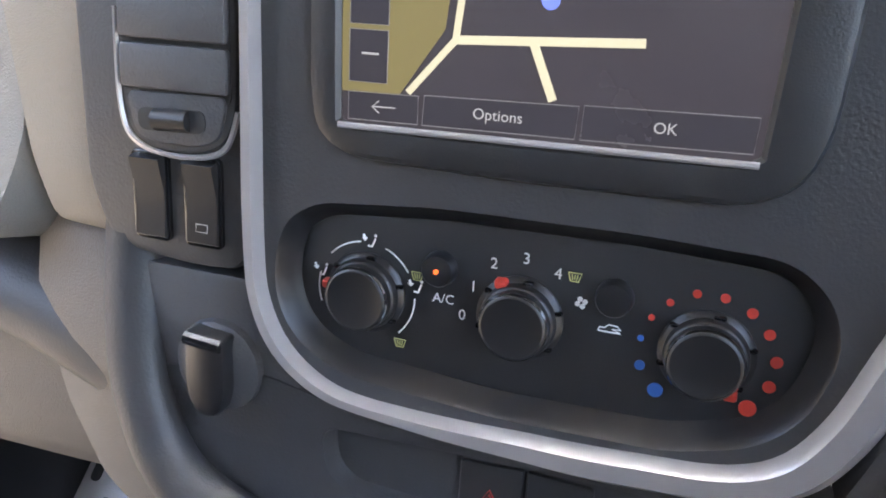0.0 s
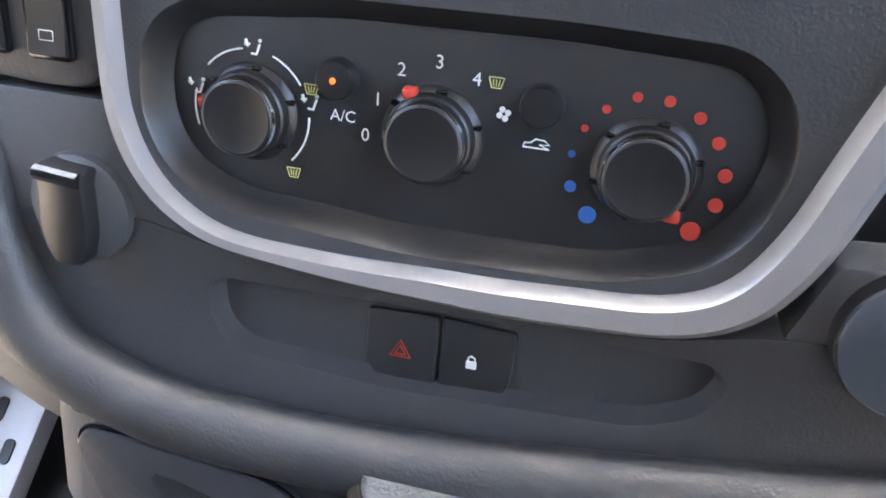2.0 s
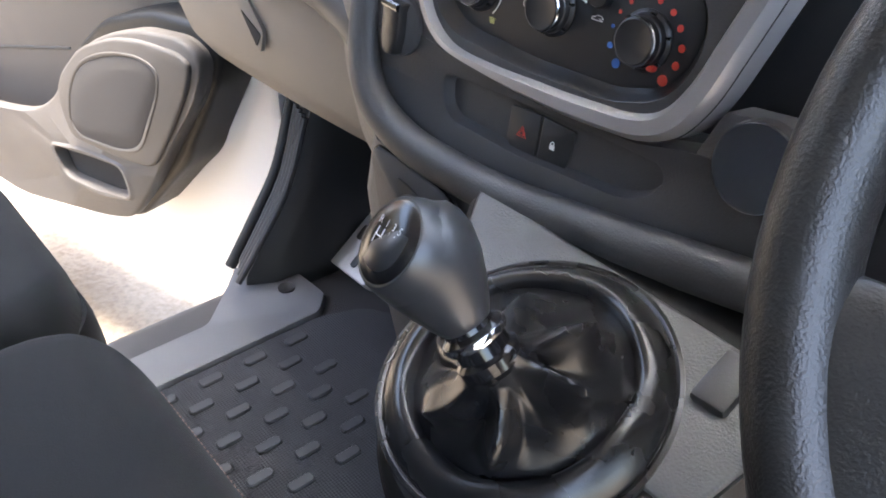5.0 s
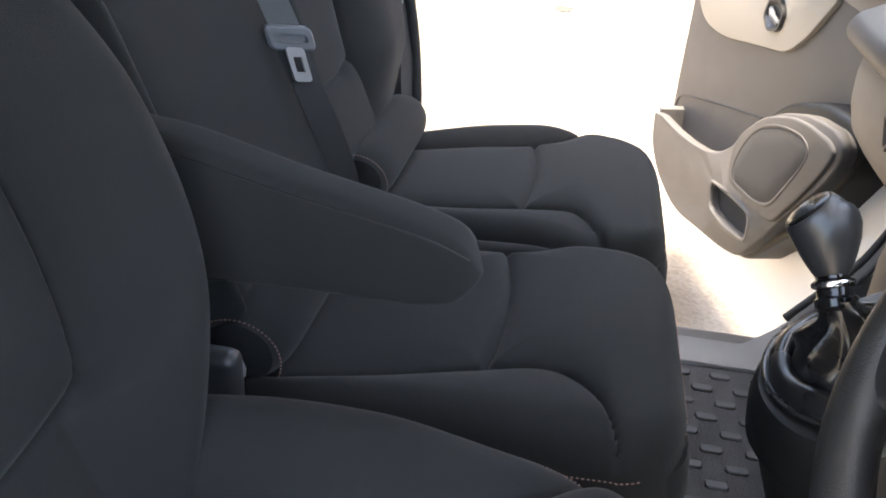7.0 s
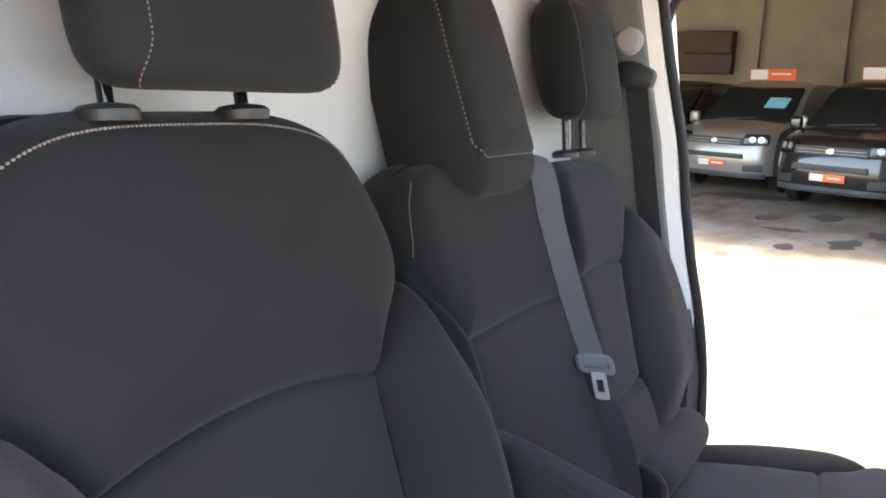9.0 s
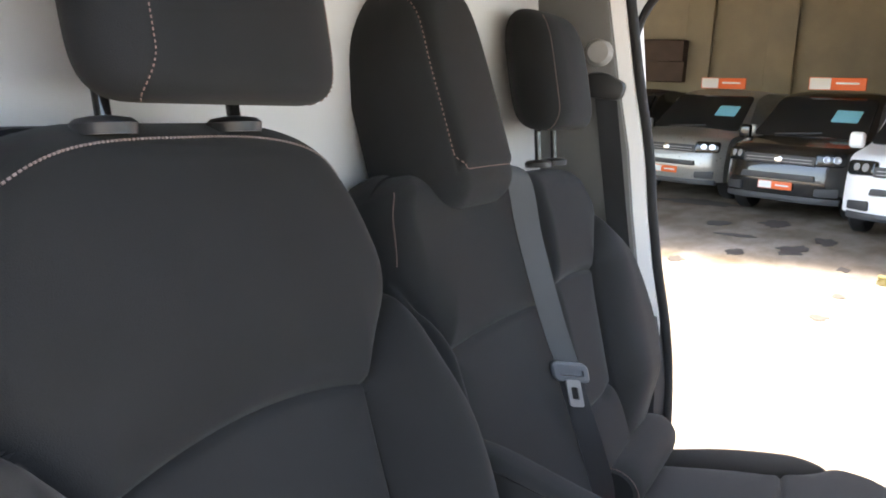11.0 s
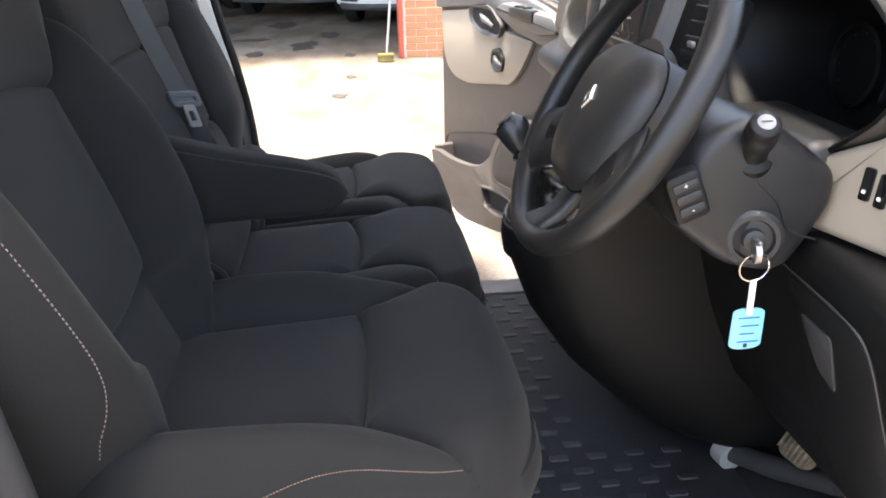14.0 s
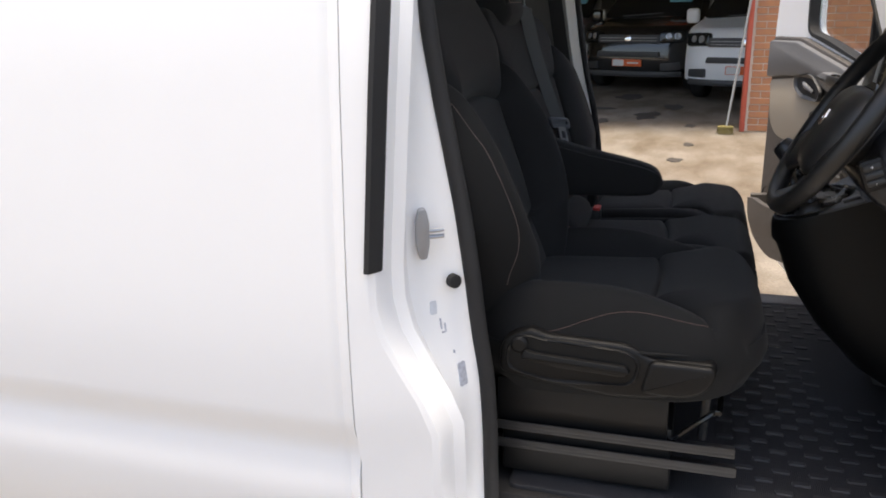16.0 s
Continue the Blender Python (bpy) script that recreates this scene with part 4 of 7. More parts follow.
def seam_thread(up, line, r, lift=0.0008):
    return dashes([up.at(a, b, lift) for a, b in line], r)


def cushion_form(side, cross, bolster, crown=0.014, front=0.012, run=0.045, end=None):
    """Seat cushion: side(b, sign) is the inner seam of a bolster, cross(a) the seam between centre and front, bolster(b, sign) its height."""
    def h(a, b, n, f):
        s = 1 if a > 0 else -1
        edge, aa, w = side(b, s), abs(a), (f if a > 0 else n)
        if aa > edge:
            x = (aa - edge) / max(w - edge, 0.02)
            v = bolster(b, s) * (1 - (1 - min(1, x / 0.62)) ** 2) + 0.004 * pillow(aa - edge, 0.006)
            if end and s == end[0]:
                v *= 1 - step01(end[1] - 0.02, end[1] + 0.02, b)
            return v
        c = cross(a)
        d = min(edge - aa, abs(b - c))
        if b < c:
            return crown * pillow(d, 0.022) - 0.006 * math.exp(-(d / 0.005) ** 2)
        return (crown + front) * pillow(d, run * 0.5) * (1 - 0.4 * step01(0.1, 0.25, b - c)) - 0.006 * math.exp(-(d / 0.005) ** 2)
    return h


def back_form(side, top, low, bolster, full=0.036, panel=0.010, low_rise=0.012):
    """Backrest: a centre panel between low(a) and top(a), bounded by side(b, sign); bolsters beside it, a fuller part above."""
    def h(a, b, n, f):
        s = 1 if a > 0 else -1
        edge, aa, w = side(b, s), abs(a), (f if a > 0 else n)
        t, lo = top(a), low(a)
        v = 0.0
        if aa <= edge and b > t:
            v = full * pillow(min(b - t, edge - aa), 0.026) * (1 - 0.55 * step01(0.12, 0.30, b - t))
        elif aa <= edge and b >= lo:
            v = panel * pillow(min(t - b, b - lo, edge - aa), 0.022)
        else:
            x = clamp01((aa - edge) / max(w - edge, 0.03))
            v = bolster(b, s) * (1 - (1 - min(1, x / 0.6)) ** 2) + 0.004 * pillow(aa - edge, 0.006)
            if b < lo:
                v = v * step01(0.04, 0.18, aa) + low_rise * pillow(lo - b, 0.03) * (1 - step01(0.04, 0.18, aa))
        d = min(abs(aa - edge) if lo - 0.002 < b else 1, abs(b - t) if aa < edge else 1, abs(b - lo) if aa < edge + 0.01 else 1)
        return v - 0.005 * math.exp(-(d / 0.0045) ** 2)
    return h


def headrest(parent, c, w, h, d, lean=-0.22):
    """A boxy cushion headrest, rounded at every edge, with a stitched seam down each side."""
    up = Vector((0, lean, 1)).normalized()

    def point(t, q, lift=0.0):
        s = max(0.0, 1 - abs(t) ** (3.2 if t > 0 else 6)) ** 0.36
        ca, sa = math.cos(q), math.sin(q)
        x = math.copysign(abs(ca) ** 0.42, ca) * w / 2
        y = math.copysign(abs(sa) ** 0.62, sa) * d / 2 * (1 - 0.22 * (x / (w / 2)) ** 2)
        k = (0.66 + 0.34 * s) * (1 - 0.06 * max(t, 0.0)) * (1 - 0.22 * clamp01(-sa))
        return Vector(c) + Vector((x * k, (y + math.copysign(lift, sa)) * (0.12 + 0.88 * s), 0)) + up * (t * h / 2)
    rings = [[point(t, 2 * math.pi * q / 56) for q in range(56)] for t in [math.sin(math.pi / 2 * (-1 + 2 * k / 30)) for k in range(31)]]
    ob = part("headrest", loft(rings), "fabric", parent, "black cloth headrest")
    for ang in (0.98, math.pi - 0.98):
        line = [point(-0.985 + 1.9 * k / 90, ang - (1.9 if ang < 1.5 else -1.9) * max(0.0, 0.435 - 1.9 * k / 90) ** 2, 0.001) for k in range(91)]
        part("headrest_stitching", dashes(line, 0.0007), "thread_r", ob, "pale stitched seam")


RECL = Vector((0, -0.34, 0.94))


def seat_posts(parent, xs, y, z0, z1):
    for x in xs:
        p = part("headrest_post", tube([(x, y, z0), (x, y - 0.012, z1)], 0.0068, 12), "gloss", parent, "thin black headrest post")
        part("post_collar", lathe((x, y, z0 - 0.004), (0, -0.1, 1), [(0.026, -0.010), (0.027, -0.001), (0.022, 0.003), (0.010, 0.005)], 24), "black", p)


def armrest(parent):
    """Folding armrest: deep at the hinge, a blunt rounded nose, a seam along each upper edge."""
    top = curve_of((0.03, 1.098), (0.08, 1.092), (0.18, 1.066), (0.28, 1.044), (0.325, 1.030), (0.345, 1.014), (0.356, 0.990))
    low = curve_of((0.03, 0.930), (0.08, 0.944), (0.18, 0.952), (0.28, 0.955), (0.325, 0.960), (0.345, 0.972), (0.356, 0.986))

    def point(y, q, lift=0.0):
        z1, z0 = top(y), low(y)
        nose = math.sqrt(max(0.02, 1 - step01(0.325, 0.358, y) ** 2))
        ca, sa = math.cos(q), math.sin(q)
        return Vector((0.165 + math.copysign(abs(ca) ** 0.45, ca) * (0.031 * nose + lift), y, (z1 + z0) / 2 + math.copysign(abs(sa) ** 0.5, sa) * ((z1 - z0) / 2 + lift)))
    ys = list(np.linspace(0.03, 0.32, 18)) + list(np.linspace(0.326, 0.356, 10))
    ob = part("armrest", loft([[point(y, 2 * math.pi * k / 48) for k in range(48)] for y in ys]), "fabric", parent, "black cloth folding armrest")
    for q in (0.72, math.pi - 0.72):
        part("armrest_seam", tube([point(y, q, 0.0002) for y in np.linspace(0.06, 0.345, 40)], 0.0011, 5), "deep", ob)
    part("armrest_fold", tube([point(y, -0.9, 0.0002) for y in np.linspace(0.05, 0.12, 8)], 0.0016, 5), "deep", ob)


def driver_seat():
    s = thing("driver_seat", (0.48, 0.25, 0.47), "black cloth driver's seat with pale stitching and armrest", "car seat")
    wide = curve_of((0.0, 0.205), (0.15, 0.252), (0.40, 0.262), (0.50, 0.255), (0.585, 0.235))
    inner = curve_of((0.0, 0.135), (0.20, 0.145), (0.34, 0.150), (0.375, 0.156), (0.42, 0.180), (0.48, 0.225), (0.52, 0.275), (0.60, 0.32))
    rise = curve_of((0.0, 0.030), (0.12, 0.052), (0.30, 0.050), (0.42, 0.020), (0.50, 0.0), (0.60, 0.0))
    cross = lambda a: 0.372 + 0.010 * (1 - (a / 0.15) ** 2)
    cu = Upholstery(Plane((0.490, -0.01, 0.833), X, (0, 0.997, 0.040)), 0.588, wide, wide,
                    cushion_form(lambda b, g: inner(b), cross, lambda b, g: rise(b)), 0.062, 0.11, 0.15)
    body, centre = cu.build(0.105, 190, 170, 0.010, 0.03, cross, None, inner, inner)
    c_ = part("cushion", body, "fabric", s, "black cloth seat cushion", sharp=60)
    part("cushion_centre", centre, "fabric2", c_, "smooth black cloth centre panel", sharp=60)
    for g in (1, -1):
        part("cushion_stitching", seam_thread(cu, [(g * (cu.spans(b)[0] - 0.003 - 0.017 * step01(0.17, 0.40, b)), b) for b in np.linspace(0.185, 0.478, 160)], 0.0006), "thread_r", c_, "pale stitched seam")
    # two shallow creases in the cloth under the outer seam
    for z_, y0, y1 in ((0.790, 0.21, 0.44), (0.776, 0.25, 0.41)):
        part("cloth_crease", tube(smooth_line([(0.748, y0, z_ - 0.008), (0.757, (y0 + y1) / 2, z_), (0.755, y1, z_ + 0.004)], 8), [0.0008 + 0.0035 * math.sin(math.pi * k / 16) for k in range(17)], 8), "fabric", c_)
    bl_ = curve_of((0.0, 0.150), (0.06, 0.185), (0.14, 0.235), (0.25, 0.283), (0.38, 0.298), (0.48, 0.288), (0.57, 0.266), (0.66, 0.252), (0.72, 0.240), (0.80, 0.222))
    bs = curve_of((0.0, 0.10), (0.185, 0.105), (0.205, 0.140), (0.235, 0.154), (0.29, 0.166), (0.36, 0.171), (0.45, 0.174), (0.475, 0.180), (0.52, 0.214), (0.57, 0.262), (0.62, 0.31), (0.80, 0.34))
    br = curve_of((0.0, 0.015), (0.10, 0.050), (0.22, 0.080), (0.38, 0.078), (0.50, 0.050), (0.58, 0.030), (0.66, 0.010), (0.80, 0.0))
    arch = lambda a: 0.490 - 0.024 * min(1.4, abs(a) / 0.178) ** 2
    low = lambda a: 0.186 + 0.010 * (a / 0.12) ** 2
    bk = Upholstery(Plane((0.493, 0.135, 0.765), -X, RECL), 0.775, bl_, bl_, back_form(lambda b, g: bs(b), arch, low, lambda b, g: br(b)), 0.060, 0.05, 0.115)
    body, centre = bk.build(0.10, 220, 210, 0.012, 0.02, arch, low, bs, bs)
    b_ = part("backrest", body, "fabric", s, "black cloth backrest with arched seam", sharp=60)
    part("backrest_centre", centre, "fabric2", b_, "smooth black cloth centre panel", sharp=60)
    part("top_stitching", seam_thread(bk, [(-0.215 + 0.43 * t, 0.745 - 0.050 * abs(2 * t - 1) ** 3.5) for t in np.linspace(0, 1, 190)], 0.0012), "thread", b_, "pale stitched seam across the top")
    side_line = curve_of((0.10, 0.208), (0.16, 0.232), (0.29, 0.262), (0.42, 0.270), (0.50, 0.264), (0.62, 0.262))
    part("side_stitching", seam_thread(bk, [(-side_line(b), b) for b in np.linspace(0.13, 0.60, 170)], 0.0007), "thread", b_, "pale stitched side seam")
    seat_posts(s, (0.570, 0.416), -0.122, 1.486, 1.55)
    headrest(s, (0.468, -0.116, 1.604), 0.290, 0.215, 0.135)
    # moulded side cover with a finger recess, a lever in it and the knob end
    sp = Plane((0.752, 0, 0.0), Y, Z)
    cov = part("side_cover", slab(sp, rounded([(0.085, 0.725), (0.090, 0.795), (0.150, 0.822), (0.177, 0.811), (0.335, 0.806), (0.372, 0.783), (0.483, 0.784), (0.491, 0.768), (0.473, 0.722), (0.372, 0.700), (0.302, 0.696), (0.167, 0.712)], [0.02, 0.03, 0.012, 0.02, 0.03, 0.02, 0.008, 0.008, 0.02, 0.03, 0.03, 0.03]), -0.05, 0.012, 0.010, 3), "cover", s, "black plastic seat side cover")
    ol = rounded([(0.104, 0.738), (0.108, 0.788), (0.148, 0.808), (0.172, 0.800), (0.325, 0.794), (0.352, 0.775), (0.342, 0.728), (0.19, 0.720)], [0.02, 0.02, 0.012, 0.02, 0.03, 0.015, 0.03, 0.03])
    oc = (0.22, 0.762)
    os_ = star(ol, oc, 110)
    part("cover_rim", rings_on(sp, [(grow(os_, oc, 0.007), 0.010), (grow(os_, oc, 0.005), 0.015), (grow(os_, oc, 0.002), 0.0165), (os_, 0.015), (grow(os_, oc, -0.003), 0.011)], fill=False), "cover", cov, "raised rim round the lever recess")
    part("cover_nose", slab(Plane((0.760, 0, 0), Y, Z), rounded([(0.356, 0.716), (0.372, 0.782), (0.482, 0.781), (0.490, 0.766), (0.474, 0.728), (0.43, 0.712)], [0.012, 0.012, 0.008, 0.008, 0.02, 0.02]), -0.02, 0.014, 0.009, 3), "cover", cov)
    part("recliner_lever", slab(Plane((0.764, 0, 0), Y, Z), rounded([(0.130, 0.760), (0.138, 0.782), (0.156, 0.776), (0.249, 0.771), (0.330, 0.767), (0.338, 0.755), (0.325, 0.744), (0.208, 0.750)], 0.008), -0.01, 0.012, 0.006), "cover", cov, "black recliner lever")
    part("lever_pivot", lathe((0.764, 0.128, 0.788), (1, 0, 0), [(0.017, -0.01), (0.017, 0.004), (0.012, 0.008), (0.001, 0.008)], 24), "cover", cov)
    part("seat_box", box((0.475, 0.25, 0.545), (0.46, 0.34, 0.14), 0.008), "deep", s, "black steel seat box")
    part("seat_side", box((0.700, 0.24, 0.638), (0.016, 0.34, 0.10), 0.006), "deep", s)
    for z, y1 in ((0.583, 0.535), (0.543, 0.540)):
        r_ = part("seat_rail", box((0.705, (0.06 + y1) / 2, z), (0.036, y1 - 0.06, 0.010), 0.002), "black", s, "dark steel seat rail")
        part("rail_lip", box((0.722, (0.06 + y1) / 2, z + 0.010), (0.004, y1 - 0.06, 0.012), 0.001), "black", r_)
    part("slide_bar", tube(smooth_line([(0.70, 0.42, 0.590), (0.70, 0.455, 0.625), (0.69, 0.490, 0.652), (0.66, 0.505, 0.660), (0.30, 0.505, 0.660)], 5), 0.006, 8), "gloss", s, "bent steel slide bar")
    part("seat_spring", tube([(0.66, 0.475, 0.58), (0.66, 0.48, 0.70)], 0.009, 8), "black", s)
    armrest(s)
    part("inner_hinge", box((0.200, 0.085, 0.80), (0.03, 0.09, 0.16), 0.012, 3), "black", s)


def handbrake():
    h = thing("handbrake", (0.19, 0.1, 0.55), "dark lever with a shiny silver grip end beside the seat", "handbrake")
    part("lever", tube([(0.185, 0.02, 0.60), (0.185, 0.06, 0.78)], 0.018, 12), "black", h)
    part("grip", tube(smooth_line([(0.180, 0.050, 0.735), (0.176, 0.080, 0.805), (0.172, 0.105, 0.848)], 4), [0.020] * 4 + [0.024] * 4 + [0.014], 14), "silver", h, "silver grip")


def bench():
    s = thing("passenger_bench", (-0.3, 0.25, 0.47), "black cloth double passenger bench with pale stitching", "car seat")
    # middle cushion
    cross = lambda a: 0.296 + 0.018 * (1 - ((a + 0.02) / 0.16) ** 2)
    near = curve_of((0.0, 0.205), (0.1, 0.220), (0.45, 0.224), (0.535, 0.215))
    seam = curve_of((0.0, 0.176), (0.09, 0.170), (0.30, 0.110), (0.36, 0.094), (0.40, 0.104), (0.435, 0.145), (0.450, 0.20), (0.47, 0.26), (0.54, 0.30))
    seam_l = curve_of((0.0, 0.185), (0.30, 0.180), (0.36, 0.20), (0.42, 0.26), (0.54, 0.30))
    mc = Upholstery(Plane((-0.062, 0.055, 0.773), X, (0, 0.998, 0.05)), 0.537, near, near,
                    cushion_form(lambda b, g: seam(b) if g > 0 else seam_l(b), cross, lambda b, g: 0.022 if g > 0 else 0.010, 0.015, 0.006), 0.048, 0.05, 0.085)
    body, centre = mc.build(0.17, 160, 150, 0.012, 0.05, cross, None, seam_l, seam)
    m_ = part("middle_cushion", body, "fabric", s, "black cloth seat cushion with a cross seam", sharp=60)
    part("cushion_centre", centre, "fabric2", m_, "smooth black cloth centre panel", sharp=60)
    part("cushion_stitching", seam_thread(mc, [(mc.spans(b)[1] - 0.001, b) for b in np.linspace(0.06, 0.48, 150)], 0.0009), "thread_r", m_, "thin pale stitched seam")
    part("front_stitching", seam_thread(mc, [(a, 0.5355) for a in np.linspace(-0.11, 0.12, 80)], 0.0008), "thread_r", m_)
    # outer cushion, rounded off towards the door
    cross_o = lambda a: 0.298 + 0.014 * (1 - (a / 0.16) ** 2)
    door = curve_of((0.0, 0.110), (0.08, 0.155), (0.20, 0.215), (0.34, 0.243), (0.45, 0.225), (0.535, 0.180))
    inboard = curve_of((0.0, 0.235), (0.45, 0.243), (0.535, 0.235))
    seam_d = curve_of((0.0, 0.06), (0.08, 0.085), (0.20, 0.125), (0.30, 0.150), (0.36, 0.185), (0.42, 0.26), (0.54, 0.30))
    seam_i = curve_of((0.0, 0.17), (0.20, 0.155), (0.30, 0.138), (0.37, 0.128), (0.395, 0.140), (0.42, 0.19), (0.45, 0.26), (0.54, 0.30))
    oc = Upholstery(Plane((-0.525, 0.055, 0.773), X, (0, 0.998, 0.05)), 0.537, door, inboard,
                    cushion_form(lambda b, g: seam_i(b) if g > 0 else seam_d(b), cross_o, lambda b, g: (0.015 if g > 0 else 0.024) * (1 - step01(0.30, 0.45, b)), 0.014, 0.006, end=(1, 0.395)), 0.048, 0.05, 0.085)
    body, centre = oc.build(0.17, 160, 150, 0.012, 0.05, cross_o, None, seam_d, seam_i)
    o_ = part("outer_cushion", body, "fabric", s, "black cloth seat cushion with a cross seam", sharp=60)
    part("cushion_centre", centre, "fabric2", o_, "smooth black cloth centre panel", sharp=60)
    for cx, w, nm in ((-0.052, 0.195, "middle_roll"), (-0.525, 0.190, "outer_roll")):
        rings = []
        for k in range(21):
            t = -1 + 2 * k / 20
            r = 0.040 * (max(0.0, 1 - abs(t) ** 7)) ** 0.5 + 0.003
            rings.append([Vector((cx + w * t, 0.092 + r * math.cos(q) * 1.25, 0.818 + r * math.sin(q) * 1.15)) for q in [2 * math.pi * j / 24 for j in range(24)]])
        r_ = part(nm, loft(rings), "fabric", s)
        part("roll_stitching", dashes([Vector((cx + w * 0.93, 0.092 + 0.0515 * math.cos(q), 0.818 + 0.0475 * math.sin(q))) for q in np.linspace(-0.4, 2.2, 50)], 0.0009), "thread_r", r_)
    # middle backrest: broad shoulders, the tall headrest grows out of it
    mb = Plane((-0.072, 0.090, 0.83), -X, RECL)
    shoulder_n = curve_of((0.0, 0.205), (0.30, 0.220), (0.50, 0.226), (0.56, 0.222), (0.625, 0.20))
    shoulder_f = curve_of((0.0, 0.20), (0.30, 0.20), (0.50, 0.190), (0.625, 0.165))
    ms = curve_of((0.0, 0.165), (0.25, 0.170), (0.36, 0.172), (0.40, 0.184), (0.44, 0.205), (0.48, 0.222), (0.53, 0.26), (0.66, 0.30))
    mtop = lambda a: 0.374 - 0.006 * (a / 0.17) ** 2
    mm = Upholstery(mb, 0.625, shoulder_n, shoulder_f, back_form(lambda b, g: ms(b) if g < 0 else 0.40, mtop, lambda a: -0.2, lambda b, g: 0.026 * (1 - step01(0.36, 0.48, b)), 0.022, 0.010), 0.040, 0.05, 0.075)
    body, centre = mm.build(0.10, 150, 150, 0.008, 0.02, mtop, None, ms, None)
    b_ = part("middle_backrest", body, "fabric", s, "black cloth backrest with broad shoulders", sharp=60)
    part("backrest_centre", centre, "fabric2", b_, "smooth black cloth centre panel", sharp=60)
    part("back_stitching", seam_thread(mm, [(-(mm.spans(b)[0] - 0.004 - 0.006 * step01(0.42, 0.58, b)), b) for b in np.linspace(0.50, 0.595, 56)], 0.0009, 0.0015), "thread_r", b_, "pale stitched shoulder seam")
    hb = Plane(mb(0, 0.548, 0.046), -X, RECL)
    hw = curve_of((0.0, 0.120), (0.06, 0.128), (0.16, 0.130), (0.27, 0.125), (0.37, 0.108))
    hst = lambda b: 0.092 - 0.010 * step01(0.2, 0.36, b)

    def face(a, b, n, f):
        d = min(hst(b) - abs(a), b - 0.058)
        return 0.012 * (1 - (a / 0.15) ** 2) + (0.006 * pillow(d, 0.01) if d > 0 else 0.0) - 0.003 * math.exp(-(d / 0.004) ** 2)
    hd = Upholstery(hb, 0.362, hw, hw, face, 0.056, 0.026, 0.115)
    h_ = part("middle_headrest", hd.build(0.075, 90, 110, 0.004, 0.02), "fabric", s, "tall black cloth headrest", sharp=60)
    outl = [(-hst(b), b) for b in np.linspace(0.34, 0.085, 70)] + [(-hst(0) + 0.027 * (1 - math.cos(q)), 0.085 - 0.027 * math.sin(q)) for q in np.linspace(0.05, math.pi / 2, 12)] + [(a, 0.058) for a in np.linspace(-0.062, 0.085, 50)]
    part("headrest_stitching", seam_thread(hd, outl, 0.0009), "thread_r", h_, "pale stitched seam round the face")
    # outer backrest: its bolster swells towards the door
    ob_ = Plane((-0.52, 0.085, 0.83), -X, RECL)
    out_f = curve_of((0.0, 0.13), (0.09, 0.185), (0.20, 0.246), (0.30, 0.244), (0.40, 0.205), (0.50, 0.150), (0.60, 0.120))
    out_n = curve_of((0.0, 0.225), (0.30, 0.215), (0.60, 0.180))
    fs = curve_of((0.0, -0.03), (0.14, -0.024), (0.20, -0.012), (0.38, 0.040), (0.42, 0.075), (0.48, 0.13), (0.54, 0.20), (0.66, 0.25))
    otop = lambda a: 0.386 - 0.010 * ((a + 0.08) / 0.12) ** 2
    olow = lambda a: 0.142 + 0.010 * step01(-0.09, -0.02, a)

    def outer_face(a, b, n, f):
        e = fs(b)
        if a > e:
            x = clamp01((a - e) / max(f - e, 0.03))
            v = (0.050 * step01(0.0, 0.15, b) * (1 - step01(0.36, 0.54, b))) * (1 - (1 - min(1, x / 0.55)) ** 2) + 0.004 * pillow(a - e, 0.006)
            d = a - e
        elif b > otop(a):
            d = min(e - a, b - otop(a))
            v = 0.020 * pillow(d, 0.022) * (1 - 0.5 * step01(0.1, 0.22, b - otop(a)))
        elif b > olow(a):
            d = min(e - a, otop(a) - b, b - olow(a))
            v = 0.008 * pillow(d, 0.02)
        else:
            d = olow(a) - b
            v = 0.016 * pillow(d, 0.02)
        return v - 0.005 * math.exp(-(d / 0.0045) ** 2)
    oo = Upholstery(ob_, 0.60, out_n, out_f, outer_face, 0.048, 0.05, 0.075)
    body, centre = oo.build(0.10, 150, 150, 0.008, 0.02, otop, olow, None, fs)
    b_ = part("outer_backrest", body, "fabric", s, "black cloth backrest with a swelling side roll", sharp=60)
    part("backrest_centre", centre, "fabric2", b_, "smooth black cloth centre panel", sharp=60)
    seat_posts(s, (-0.488, -0.578), -0.148, 1.402, 1.52)
    headrest(s, (-0.535, -0.160, 1.575), 0.250, 0.232, 0.135)
    part("bench_box", box((-0.31, 0.27, 0.545), (0.86, 0.40, 0.17), 0.012), "black", s, "black steel bench box")


